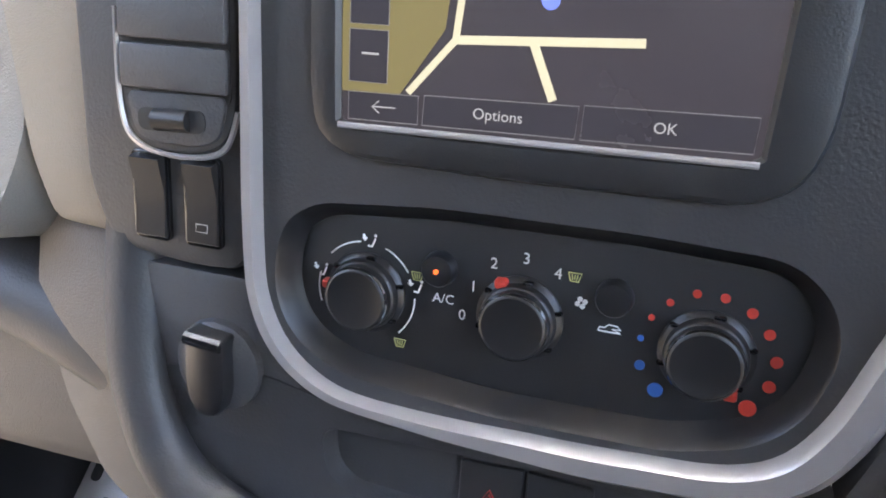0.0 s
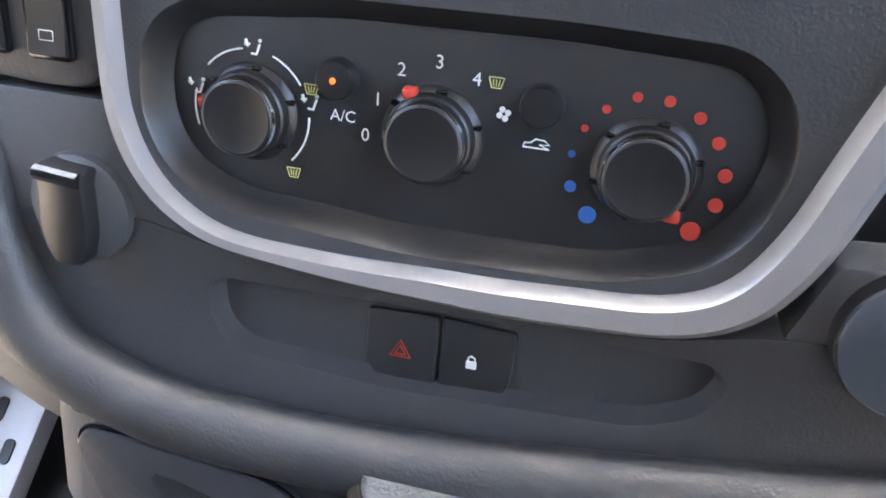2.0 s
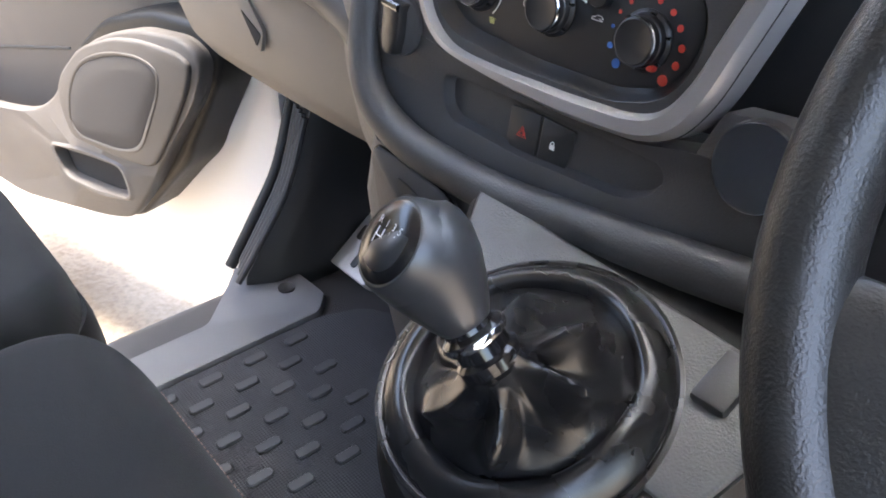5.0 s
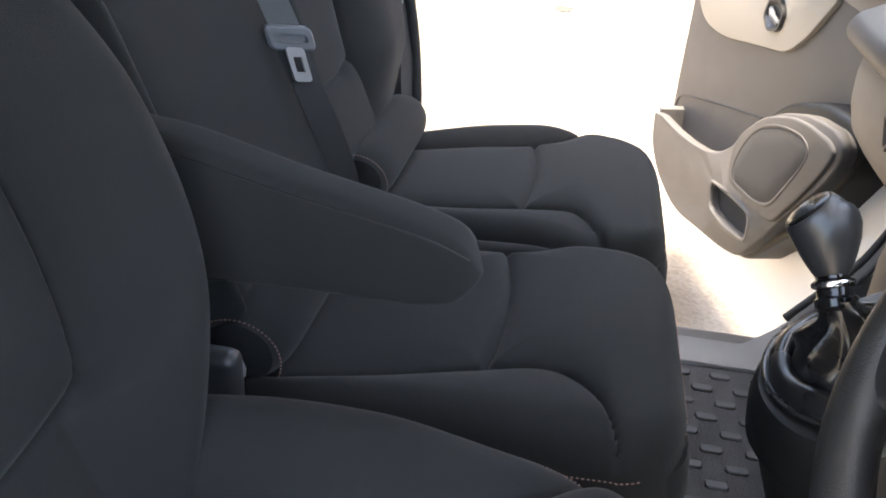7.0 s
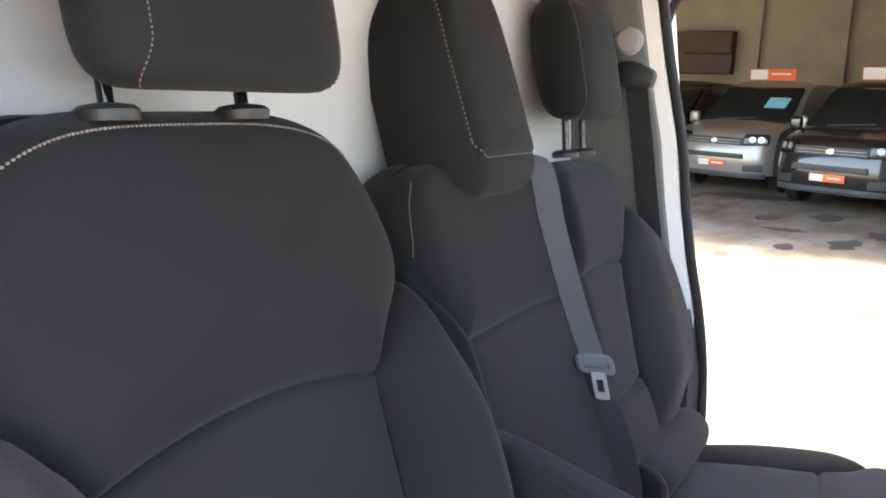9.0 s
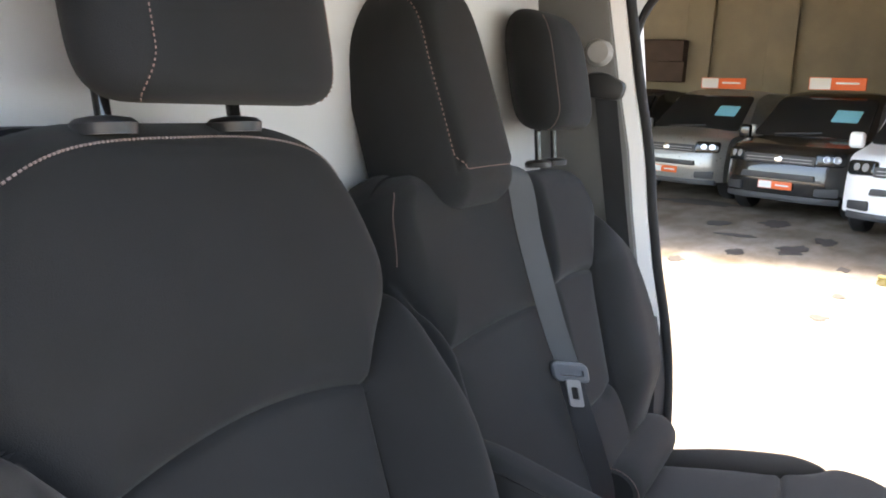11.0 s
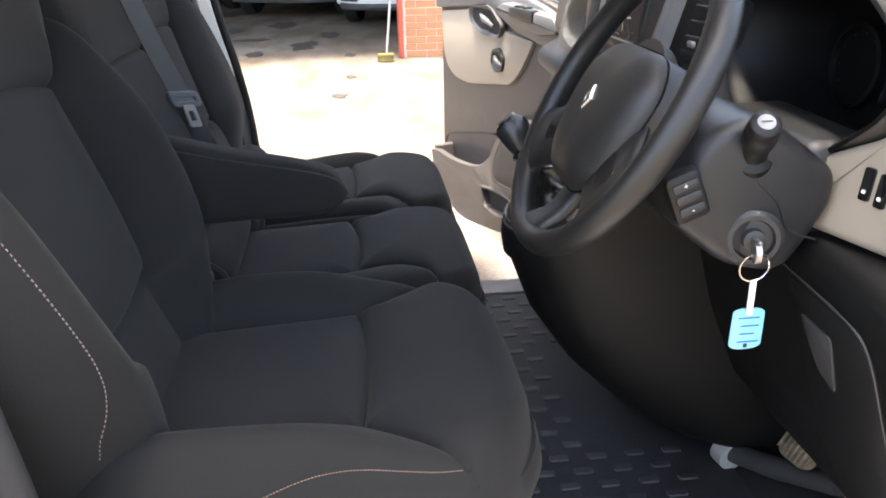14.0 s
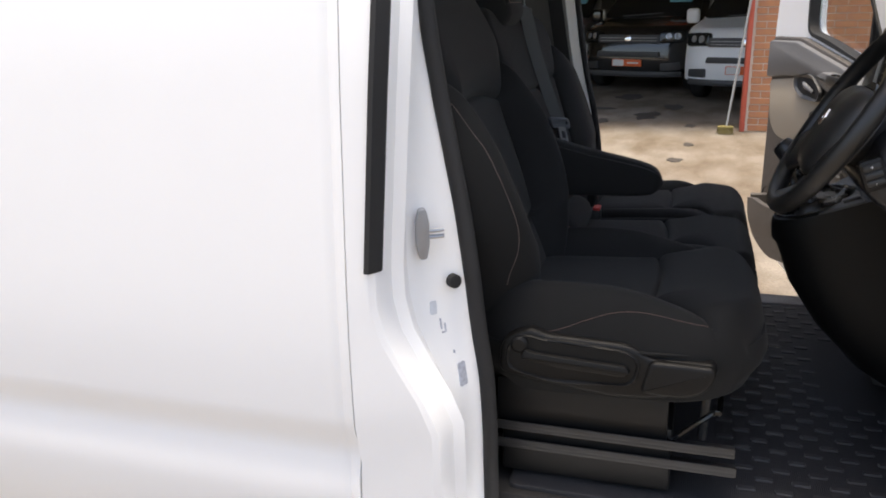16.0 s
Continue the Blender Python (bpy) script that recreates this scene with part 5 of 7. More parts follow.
def lap_belt():
    b = thing("middle_seat_belt", (-0.2, 0.0, 1.1), "grey seat belt with metal tongue over the middle backrest", "seat belt")
    line = smooth_line([(-0.178, -0.125, 1.415), (-0.178, -0.068, 1.404), (-0.190, -0.040, 1.30), (-0.208, 0.0, 1.17), (-0.224, 0.030, 1.085)], 6)
    w = Vector((-0.0155, 0.0165, -0.004))
    part("webbing", loft([[p - w, p + w, p + w + Vector((0.0015, 0.0015, 0)), p - w + Vector((0.0015, 0.0015, 0))] for p in line]), "belt", b)
    line2 = smooth_line([(-0.226, 0.030, 1.075), (-0.245, 0.070, 0.96), (-0.258, 0.098, 0.87), (-0.265, 0.10, 0.80)], 6)
    w = Vector((-0.017, 0.016, -0.003))
    part("lower_webbing", loft([[p - w, p + w, p + w + Vector((0.0015, 0.0015, 0)), p - w + Vector((0.0015, 0.0015, 0))] for p in line2]), "black", b)
    tp = Plane((-0.222, 0.034, 1.076), Vector((-0.66, 0.74, -0.12)), Vector((0.10, -0.22, 0.95)))
    part("tongue_grip", rings_on(tp, [(rrect(0.066, 0.034, 0.010), 0.0), (rrect(0.066, 0.034, 0.010), 0.008), (rrect(0.060, 0.028, 0.008), 0.011), (rrect(0.046, 0.012, 0.004), 0.011), (rrect(0.044, 0.010, 0.003), 0.004)]), "buckle", b, "grey plastic tongue grip")
    tg = Plane(tp(0.0, -0.036, 0.009), tp.u, tp.v)
    part("tongue", rings_on(tg, [(rrect(0.026, 0.048, 0.005), -0.002), (rrect(0.026, 0.048, 0.005), 0.003), (rrect(0.012, 0.022, 0.002), 0.003), (rrect(0.012, 0.022, 0.002), -0.002)], fill=False), "silver", b, "bright metal tongue")
    for x, y in ((-0.250, 0.146),):
        k = thing("belt_buckle", (x, y, 0.80), "black belt buckle with a red button", "belt buckle")
        part("buckle_body", box((x, y, 0.785), (0.055, 0.035, 0.06), 0.008, 2), "black", k)
        part("release_button", box((x, y + 0.006, 0.817), (0.044, 0.022, 0.010), 0.003, 2), "red", k, "red release button")


driver_seat()
handbrake()
bench()
lap_belt()

# ---- passenger door, swung open ----
def passenger_door():
    H = Vector((-0.86, 1.005, 0.0))
    dp = Plane(H, (0.960, 0.281, 0), Z)

    def P(pts):
        return [(-s, z) for s, z in pts]
    d = thing("passenger_door", (-1.3, 0.9, 0.25), "open van door with grey trim, beige insert and map pocket", "door")
    part("steel_shell", slab(dp, rounded(P([(1.02, 0.46), (0.80, 0.26), (0.20, 0.235), (-0.02, 0.30), (-0.11, 0.50), (-0.11, 1.13), (0.17, 1.16), (0.70, 1.25), (1.05, 1.25)]), 0.06), -0.13, -0.03, 0.02), "white", d, "white painted door shell")
    # window surround and glass
    outer = rounded(P([(1.06, 1.24), (-0.10, 1.10), (-0.10, 1.16), (0.48, 1.93), (0.98, 1.93)]), 0.04)
    inner = rounded(P([(0.70, 1.28), (0.05, 1.155), (0.03, 1.19), (0.52, 1.86), (0.74, 1.86)]), 0.05)
    c = (-0.45, 1.42)
    o, i = star(outer, c, 120), star(inner, c, 120)
    part("window_surround", rings_on(dp, [(i, -0.10), (o, -0.10), (o, -0.03), (i, -0.03), (i, -0.10)], fill=False), "white", d, "white upper door frame")
    i2 = grow(i, c, -0.018)
    part("window_rubber", rings_on(dp, [(i, -0.07), (i, -0.022), (i2, -0.022), (i2, -0.07)], fill=False), "rubber", d, "black window rubber")
    g = part("window_glass", slab(dp, [tuple(p) for p in i2], -0.068, -0.063), "glass", d, "clear door glass")
    g.visible_shadow = False
    part("quarter_bar", tube([dp(-0.20, 1.17, -0.05), dp(-0.20, 1.46, -0.05)], 0.014, 8), "rubber", d, "black window divider")
    # trim panel
    trim = part("trim_panel", slab(dp, rounded(P([(0.985, 0.46), (0.80, 0.38), (0.30, 0.41), (0.16, 0.50), (0.02, 0.72), (-0.055, 0.80), (-0.06, 1.12), (0.16, 1.165), (0.70, 1.265), (1.0, 1.26), (0.98, 1.05)]), 0.03), -0.035, 0.0, 0.008), "doorgrey", d, "warm grey grained trim")
    part("trim_ledge", slab(dp, rounded(P([(0.99, 1.085), (0.66, 1.115), (0.55, 1.13), (0.32, 1.06), (0.0, 1.02), (-0.05, 1.10), (0.16, 1.155), (0.70, 1.25), (0.985, 1.245)]), 0.015), -0.004, 0.022, 0.012), "roll", d, "dark grey upper trim")
    part("beige_insert", slab(dp, rounded(P([(0.955, 1.075), (0.68, 1.105), (0.58, 1.065), (0.40, 1.055), (0.215, 1.045), (0.30, 0.94), (0.37, 0.885), (0.50, 0.868), (0.72, 0.835), (0.85, 0.845), (0.93, 0.90)]), [0.02, 0.02, 0.02, 0.02, 0.02, 0.03, 0.04, 0.03, 0.06, 0.07, 0.08]), -0.004, 0.014, 0.006), "beige", d, "smooth beige insert")
    # handle in its bowl
    hb = star(rounded(P([(0.655, 1.115), (0.50, 1.125), (0.41, 1.075), (0.43, 1.035), (0.58, 1.04), (0.65, 1.07)]), 0.03), (-0.53, 1.08), 64)
    cc = (-0.53, 1.08)
    hdl = part("handle_bowl", rings_on(dp, [(grow(hb, cc, 0.008), 0.012), (grow(hb, cc, 0.006), 0.030), (grow(hb, cc, 0.0), 0.028), (grow(hb, cc, -0.010), 0.019)], fill=False), "dark2", d, "dark handle bowl")
    # dark sheet puts shade into the bowl's colour, so that it seems hollow
    part("bowl_shade", slab(dp, [tuple(q) for q in grow(hb, cc, -0.006)], 0.010, 0.0205), "carpet_and_shade", hdl)
    part("release_lever", tube([dp(-0.575, 1.095, 0.022), dp(-0.53, 1.085, 0.032), dp(-0.475, 1.065, 0.024)], [0.006, 0.011, 0.006], 10), "roll", hdl, "grey release lever")
    # switch ledge
    sw = part("switch_ledge", slab(dp, rounded(P([(0.40, 1.135), (0.34, 1.155), (0.02, 1.135), (0.0, 1.09), (0.12, 1.075), (0.34, 1.10)]), 0.02), 0.0, 0.06, 0.012), "roll", d, "grey switch ledge")
    part("switch_plate", box(dp(-0.21, 1.128, 0.052), (0.15, 0.03, 0.04), 0.008, 2, rot=Matrix.Rotation(math.atan2(0.281, 0.96), 3, "Z")), "black", sw)
    for a in (-0.24, -0.19):
        part("window_switch", box(dp(a, 1.146, 0.050), (0.032, 0.022, 0.014), 0.004, 2, rot=Matrix.Rotation(math.atan2(0.281, 0.96), 3, "Z")), "gloss", sw)
    # pull ring
    hexp = [(-0.452 + 0.052 * math.cos(radians(q)), 0.957 + 0.047 * math.sin(radians(q))) for q in range(15, 375, 60)]
    hx = star(rounded(hexp, 0.015), (-0.452, 0.957), 48)
    pr = part("pull_bowl", rings_on(dp, [(grow(hx, (-0.452, 0.957), 0.0), 0.008), (grow(hx, (-0.452, 0.957), -0.002), 0.024), (grow(hx, (-0.452, 0.957), -0.008), 0.024), (grow(hx, (-0.452, 0.957), -0.018), 0.0150)]), "black", d, "black pull bowl")
    part("pull_grip", tube([dp(-0.475, 0.965, 0.016), dp(-0.45, 0.955, 0.026), dp(-0.43, 0.94, 0.016)], 0.008, 10), "roll", pr)
    # map pocket, open at the top, with speaker and cup hole
    front = rounded(P([(0.90, 0.566), (0.75, 0.560), (0.60, 0.570), (0.47, 0.592), (0.38, 0.640), (0.30, 0.730), (0.20, 0.800), (0.08, 0.838), (-0.03, 0.842), (-0.072, 0.815), (-0.045, 0.745), (0.07, 0.60), (0.13, 0.52), (0.21, 0.425), (0.30, 0.40), (0.63, 0.352), (0.80, 0.40), (0.885, 0.47)]), [0.02, 0.05, 0.05, 0.05, 0.05, 0.05, 0.05, 0.05, 0.04, 0.03, 0.05, 0.05, 0.04, 0.04, 0.05, 0.08, 0.05, 0.04])
    block = rounded(P([(0.44, 0.59), (0.38, 0.640), (0.30, 0.728), (0.20, 0.798), (0.08, 0.836), (-0.03, 0.840), (-0.070, 0.813), (-0.045, 0.745), (0.07, 0.60), (0.13, 0.52), (0.215, 0.428), (0.30, 0.404), (0.44, 0.385)]), 0.03)
    floor = rounded(P([(0.882, 0.50), (0.44, 0.50), (0.44, 0.385), (0.63, 0.356), (0.80, 0.404)]), 0.02)
    end = P([(0.90, 0.572), (0.884, 0.566), (0.866, 0.47), (0.884, 0.468)])
    pm = part("pocket_moulding", join(slab(dp, block, -0.005, 0.070), slab(dp, floor, -0.005, 0.070), slab(dp, end, -0.005, 0.075)), "doorgrey", d, "warm grey map pocket moulding open at the top")
    ch = rounded(P([(0.425, 0.532), (0.30, 0.542), (0.205, 0.545), (0.195, 0.478), (0.30, 0.462), (0.405, 0.466)]), 0.025)
    hc_ = (-0.31, 0.503)
    chs, fro = star(ch, hc_, 220), star(front, hc_, 220)
    part("pocket_front", rings_on(dp, [(grow(fro, hc_, -0.003), 0.066), (fro, 0.070), (fro, 0.084), (grow(fro, hc_, -0.002), 0.088), (grow(fro, hc_, -0.007), 0.0905), (grow(chs, hc_, 0.016), 0.0905), (grow(chs, hc_, 0.008), 0.0955), (chs, 0.0945), (grow(chs, hc_, -0.004), 0.086), (grow(chs, hc_, -0.006), 0.0712)], fill=False), "doorgrey", pm, "front wall of the map pocket")
    # side of the grey trim; its shade is painted as a black slab
    part("pocket_flank_shade", slab(dp, [tuple(q) for q in grow(block, (-0.10, 0.62), 0.026)], -0.032, 0.060, 0.014, 3), "deep", pm, "flank behind the pocket front, its shade put into black")
    part("pocket_line", tube(smooth_line([dp(-0.955, 0.555, 0.001), dp(-0.945, 0.583, 0.001), dp(-0.905, 0.605, 0.001), dp(-0.80, 0.630, 0.001), dp(-0.652, 0.663, 0.001), dp(-0.423, 0.707, 0.001)], 6), 0.003, 6), "black", pm)
    arch = rounded(P([(0.350, 0.660), (0.325, 0.705), (0.243, 0.775), (0.142, 0.813), (0.067, 0.824), (-0.023, 0.820), (-0.050, 0.805), (-0.030, 0.755), (0.03, 0.665), (0.10, 0.574), (0.20, 0.568), (0.34, 0.574)]), 0.03)
    part("speaker_step", slab(dp, arch, 0.084, 0.0985, 0.006, 3), "doorgrey", pm, "raised arch round the speaker")
    fr = Plane(dp(-0.172, 0.692, 0.0985), dp.u, dp.v)
    oval = star(rounded([(q[0] + 0.172, q[1] - 0.692) for q in P([(0.250, 0.742), (0.160, 0.780), (0.078, 0.792), (0.034, 0.778), (0.046, 0.735), (0.125, 0.612), (0.180, 0.592), (0.302, 0.588), (0.322, 0.612), (0.300, 0.680)])], [0.04, 0.05, 0.04, 0.02, 0.03, 0.03, 0.03, 0.02, 0.02, 0.04]), (0, 0), 96)
    spd = part("speaker_rim", rings_on(fr, [(grow(oval, (0, 0), 0.010), -0.003), (grow(oval, (0, 0), 0.007), 0.0018), (grow(oval, (0, 0), 0.003), 0.0022), (oval, 0.0008), (grow(oval, (0, 0), -0.002), -0.002)], fill=False), "doorgrey", pm, "rounded speaker rim")
    part("speaker_grille", rings_on(fr, [(oval, 0.0004), (grow(oval, (0, 0), -0.003), 0.0016), (grow(oval, (0, 0), -0.04), 0.0030)]), "grille", spd, "dark speaker grille")
    # dark sheet paints in the shade of a hole deeper than this recess
    part("cup_hole_shade", slab(dp, [tuple(q) for q in grow(chs, hc_, -0.002)], 0.060, 0.0708), "carpet_and_shade", pm, "dark sheet painting the shade of the oblong opening")


passenger_door()

# ---- dashboard ----
dash = thing("dashboard", (0.0, 1.15, 0.47), "dark grey van dashboard with beige panels and silver trim", "dashboard")


def along_x(prof, xs, shape=None):
    """Loft a y-z profile along x; shape(x) gives (dy, dz) for each station."""
    rings = []
    for x in xs:
        dy, dz = shape(x) if shape else (0, 0)
        rings.append([Vector((x, y + dy, z + dz)) for y, z in prof])
    return loft(rings)


def round_profile(pts, r=0.02, n=4):
    return rounded(pts, r, n)


ends = [0.0, 0.004, 0.012, 0.024]


def stations(a, b, n=10):
    return list(np.linspace(a, b, n))


# upper shell and windscreen shelf
part("top_shell", along_x(round_profile([(1.00, 1.305), (0.965, 1.285), (0.955, 1.22), (1.02, 1.16), (1.50, 1.16), (1.52, 1.20), (1.30, 1.285)], 0.025), stations(-0.80, 0.86, 60), lambda x: (0.02 * abs(x) ** 2 + 0.13 * step01(0.30, 0.345, x) * (1 - step01(0.66, 0.70, x)), -0.015 * abs(x))), "dark2", dash, "dark grey grained dash top")
# driver's beige panel with vent and switches
bp = Plane((0.70, 0.912, 1.15), Vector((0.98, 0.19, 0)), Vector((0, 0.12, 1)))


def BX(x, z):
    return ((x - 0.70) / 0.98, (z - 1.15) * 1.0)


part("driver_fascia", slab(bp, rounded([BX(*q) for q in [(0.583, 1.058), (0.835, 1.068), (0.865, 1.10), (0.872, 1.24), (0.845, 1.285), (0.79, 1.303), (0.738, 1.282), (0.712, 1.235), (0.690, 1.185), (0.598, 1.138)]], [0.008, 0.03, 0.02, 0.03, 0.03, 0.03, 0.03, 0.03, 0.02, 0.01]), -0.05, 0.0, 0.010, 3), "beige", dash, "smooth beige fascia")
vc = bp(*BX(0.788, 1.218), 0.0)
vr = part("side_vent", lathe(vc, bp.n, [(0.076, -0.012), (0.0755, 0.010), (0.071, 0.021), (0.065, 0.024), (0.060, 0.018), (0.056, 0.006), (0.055, 0.002)], 48), "beige", dash, "round beige air vent")
part("vent_core", lathe(vc, bp.n, [(0.0565, 0.001), (0.052, 0.006), (0.034, 0.010), (0.001, 0.012)], 40), "gloss", vr, "black swivel vent core")
tilt = Matrix.Rotation(math.atan2(0.19, 0.98), 3, "Z")
for k in (-0.030, -0.015, 0.0, 0.015, 0.030):
    part("vent_slat", box(vc + bp.v * k + bp.n * 0.0085, (2 * math.sqrt(0.044 ** 2 - k * k), 0.004, 0.007), 0.001, rot=tilt), "deep", vr)
part("vent_knob", box(vc + bp.n * 0.016, (0.034, 0.009, 0.008), 0.003, 2, rot=tilt), "steel", vr)
for x, z in ((0.684, 1.131), (0.705, 1.129)):
    a, b = BX(x, z)
    s = part("dash_switch", slab(Plane(bp(a, b), bp.u, bp.v), rrect(0.0135, 0.036, 0.003), -0.004, 0.004, 0.0015), "gloss", dash, "narrow black dash switch")
    part("switch_mark", slab(Plane(bp(a, b - 0.008, 0.004), bp.u, bp.v), rrect(0.005, 0.004, 0.001), 0, 0.0006), "mark", s)
a, b = BX(0.748, 1.122)
mb_ = part("mirror_switch_rim", slab(Plane(bp(a, b), bp.u, bp.v), rrect(0.062, 0.064, 0.01), -0.004, 0.003, 0.002), "beige", dash)
ms = part("mirror_switch", slab(Plane(bp(a, b, 0.002), bp.u, bp.v), rrect(0.046, 0.052, 0.006), -0.002, 0.005, 0.002), "gloss", mb_, "black mirror adjuster")
for k in range(5):
    t = radians(30 + 30 * k)
    part("adjuster_mark", slab(Plane(bp(a + 0.014 * math.cos(t), b + 0.002 + 0.014 * math.sin(t), 0.0072), bp.u, bp.v), rrect(0.005, 0.003, 0.001), 0, 0.0006), "mark", ms)
for k in (-1, 1):
    part("adjuster_mark", slab(Plane(bp(a + 0.010 * k, b - 0.016, 0.0072), bp.u, bp.v), rrect(0.008, 0.005, 0.001), 0, 0.0006), "mark", ms)

# instrument binnacle
cp = Plane((0.50, 0.93, 1.22), X, Vector((0, 0.10, 1)))
CO = rounded([(-0.175, -0.03), (-0.185, 0.06), (-0.15, 0.105), (-0.06, 0.135), (0.06, 0.125), (0.16, 0.07), (0.215, 0.03), (0.19, -0.02), (0.10, -0.085), (0.0, -0.115), (-0.10, -0.09)], 0.05)
cs = star(CO, (0, 0.0), 90)


def hood(d, c):
    """The outline widened by d at the top and sides, left as it is at the foot."""
    return [(x * (1 + d * k / math.hypot(x, y)), y * (1 + d * k / math.hypot(x, y))) for x, y in cs for k in (clamp01((y + 0.07) / 0.08),)], c


bn = part("binnacle", rings_on(cp, [(grow(cs, (0, 0), 0.004), 0.024), (grow(cs, (0, 0), -0.001), 0.026), (grow(cs, (0, 0), -0.008), 0.018), (grow(cs, (0, 0), -0.022), -0.075), (grow(cs, (0, 0), -0.028), -0.108), (grow(cs, (0, 0), -0.10), -0.112)]), "hood_black", dash, "deep black instrument hood")
part("hood_shell", rings_on(cp, [hood(0.020, -0.13), hood(0.034, -0.045), hood(0.026, 0.002), hood(0.013, 0.021), hood(0.004, 0.024)], fill=False), "hood_grey", bn, "grey grained hood round the instruments")
for x, r in ((-0.065, 0.055), (0.085, 0.052)):
    gg = part("gauge_ring", lathe(cp(x, 0.0, -0.108), cp.n, [(r, -0.002), (r, 0.010), (r - 0.005, 0.012), (r - 0.007, 0.004), (0.001, 0.003)], 48), "hood_black", bn, "dark round gauge")
    for k in range(9):
        t = radians(-40 + 32 * k)
        part("gauge_tick", slab(Plane(cp(x + (r - 0.013) * math.cos(t), (r - 0.013) * math.sin(t), -0.1045), cp.u, cp.v), rrect(0.004, 0.002, 0.0005), 0, 0.0006), "vgrey", gg)
part("gauge_window", slab(Plane(cp(0.01, -0.01, -0.108), cp.u, cp.v), rrect(0.045, 0.06, 0.006), 0, 0.004, 0.001), "gloss", bn)
# beige piece between binnacle and centre stack
part("inner_fascia", slab(Plane((0.33, 0.90, 1.15), Vector((0.98, 0.10, 0)), Vector((0, 0.14, 1))), rounded([(-0.10, -0.10), (-0.015, -0.10), (-0.022, 0.02), (-0.025, 0.13), (-0.06, 0.14), (-0.08, 0.03)], 0.012), -0.05, 0.0, 0.008), "beige", dash, "beige fascia beside the column")
iv = Plane((0.292, 0.885, 1.240), Vector((0.97, 0.18, 0)), Vector((0, 0.16, 1)))
cv = part("driver_vent", slab(iv, rounded([(-0.05, -0.05), (0.04, -0.045), (0.055, 0.05), (-0.03, 0.055)], 0.015), -0.03, 0.006, 0.004), "black", dash, "black centre air vent")
for k in range(4):
    part("vent_slat", box(iv(0.0 + 0.005 * k, -0.033 + 0.022 * k, 0.008), (0.082, 0.006, 0.006), 0.002, rot=Matrix.Rotation(0.18, 3, "Z")), "dark", cv)
part("vent_knob", box(iv(-0.01, -0.02, 0.013), (0.02, 0.008, 0.010), 0.003), "silver", cv)

# driver's lower dash
part("knee_panel", along_x(round_profile([(0.96, 1.062), (0.88, 1.052), (0.868, 1.030), (0.878, 1.0), (0.892, 0.94), (0.925, 0.82), (0.985, 0.68), (1.10, 0.60), (1.3, 0.60), (1.3, 1.06)], 0.02), stations(0.28, 0.83, 12), lambda x: (0.05 * (x - 0.55) ** 2, 0.02 * (x - 0.6))), "cover", dash, "dark lower dash panel")
kp = Plane((0.70, 0.884, 0.985), X, Vector((0, -0.28, 1)))
fc = star(rounded([(-0.10, 0.02), (0.04, 0.01), (0.075, -0.02), (0.10, -0.20), (0.02, -0.30), (-0.06, -0.22)], 0.03), (0.0, -0.12), 64)
part("fuse_cover", rings_on(kp, [(grow(fc, (0, -0.12), 0.0), -0.02), (grow(fc, (0, -0.12), 0.0), 0.004), (grow(fc, (0, -0.12), -0.004), 0.006)]), "deep", dash, "dark fuse cover")
part("cover_grip", slab(Plane(kp(-0.035, -0.055, 0.006), kp.u, kp.v), rounded([(-0.03, 0.03), (0.035, 0.028), (0.03, -0.05), (-0.005, -0.035)], 0.008), 0, 0.002, 0.001), "dark", dash)
part("cover_edge", tube(smooth_line([kp(-0.10, 0.025, 0.004), kp(0.03, 0.015, 0.005), kp(0.07, -0.01, 0.005), kp(0.085, -0.10, 0.005), kp(0.105, -0.22, 0.004)], 6), 0.0015, 6), "dark", dash)
ep = Plane((0, 0.884, 0), X, Vector((0, 0.0, 1)))
enp = part("end_panel", slab(ep, rounded([(0.800, 1.072), (0.814, 0.96), (0.850, 0.895), (0.915, 0.853), (0.958, 0.868), (0.958, 1.076)], [0.015, 0.04, 0.04, 0.03, 0.015, 0.01]), -0.30, 0.0, 0.012, 3), "deep", dash, "dark grey dash end panel")
part("end_ridge", slab(Plane((0, 0.880, 0), X, Vector((0, 0, 1))), rounded([(0.872, 1.03), (0.862, 0.98), (0.885, 0.91), (0.93, 0.885), (0.95, 0.90), (0.95, 1.045)], 0.02), -0.01, 0.010, 0.008, 3), "deep", enp)


# centre stack
pn = Plane((0.06, 0.826, 1.145), X, Vector((0, 0.158, 0.987)))


def PX(x, z):
    return (x - 0.06, (z - 1.145) / 0.987)


stack = thing("centre_stack", (0.06, 0.88, 0.98), "black centre console with silver surround, screen and heater dials", "console")
SIL = rounded([PX(*q) for q in [(-0.066, 1.335), (-0.069, 1.245), (-0.070, 1.16), (-0.068, 1.118), (-0.056, 1.093), (-0.032, 1.076), (0.027, 1.069), (0.094, 1.066), (0.153, 1.070), (0.178, 1.081), (0.194, 1.106), (0.225, 1.20), (0.262, 1.315), (0.255, 1.335)]], [0.02] + [0.02] * 12 + [0.02])
cc = PX(0.07, 1.17)
so = star(SIL, cc, 160)


def widen(loop, base, right):
    """Grow a loop more towards the lower right, where the silver band is broad."""
    out = []
    for x, y in loop:
        v = Vector((x - cc[0], y - cc[1]))
        w = base + right * clamp01((v.x + 0.02 - v.y * 0.6) / 0.16)
        v = v.normalized() * (v.length + w)
        out.append((cc[0] + v.x, cc[1] + v.y))
    return out


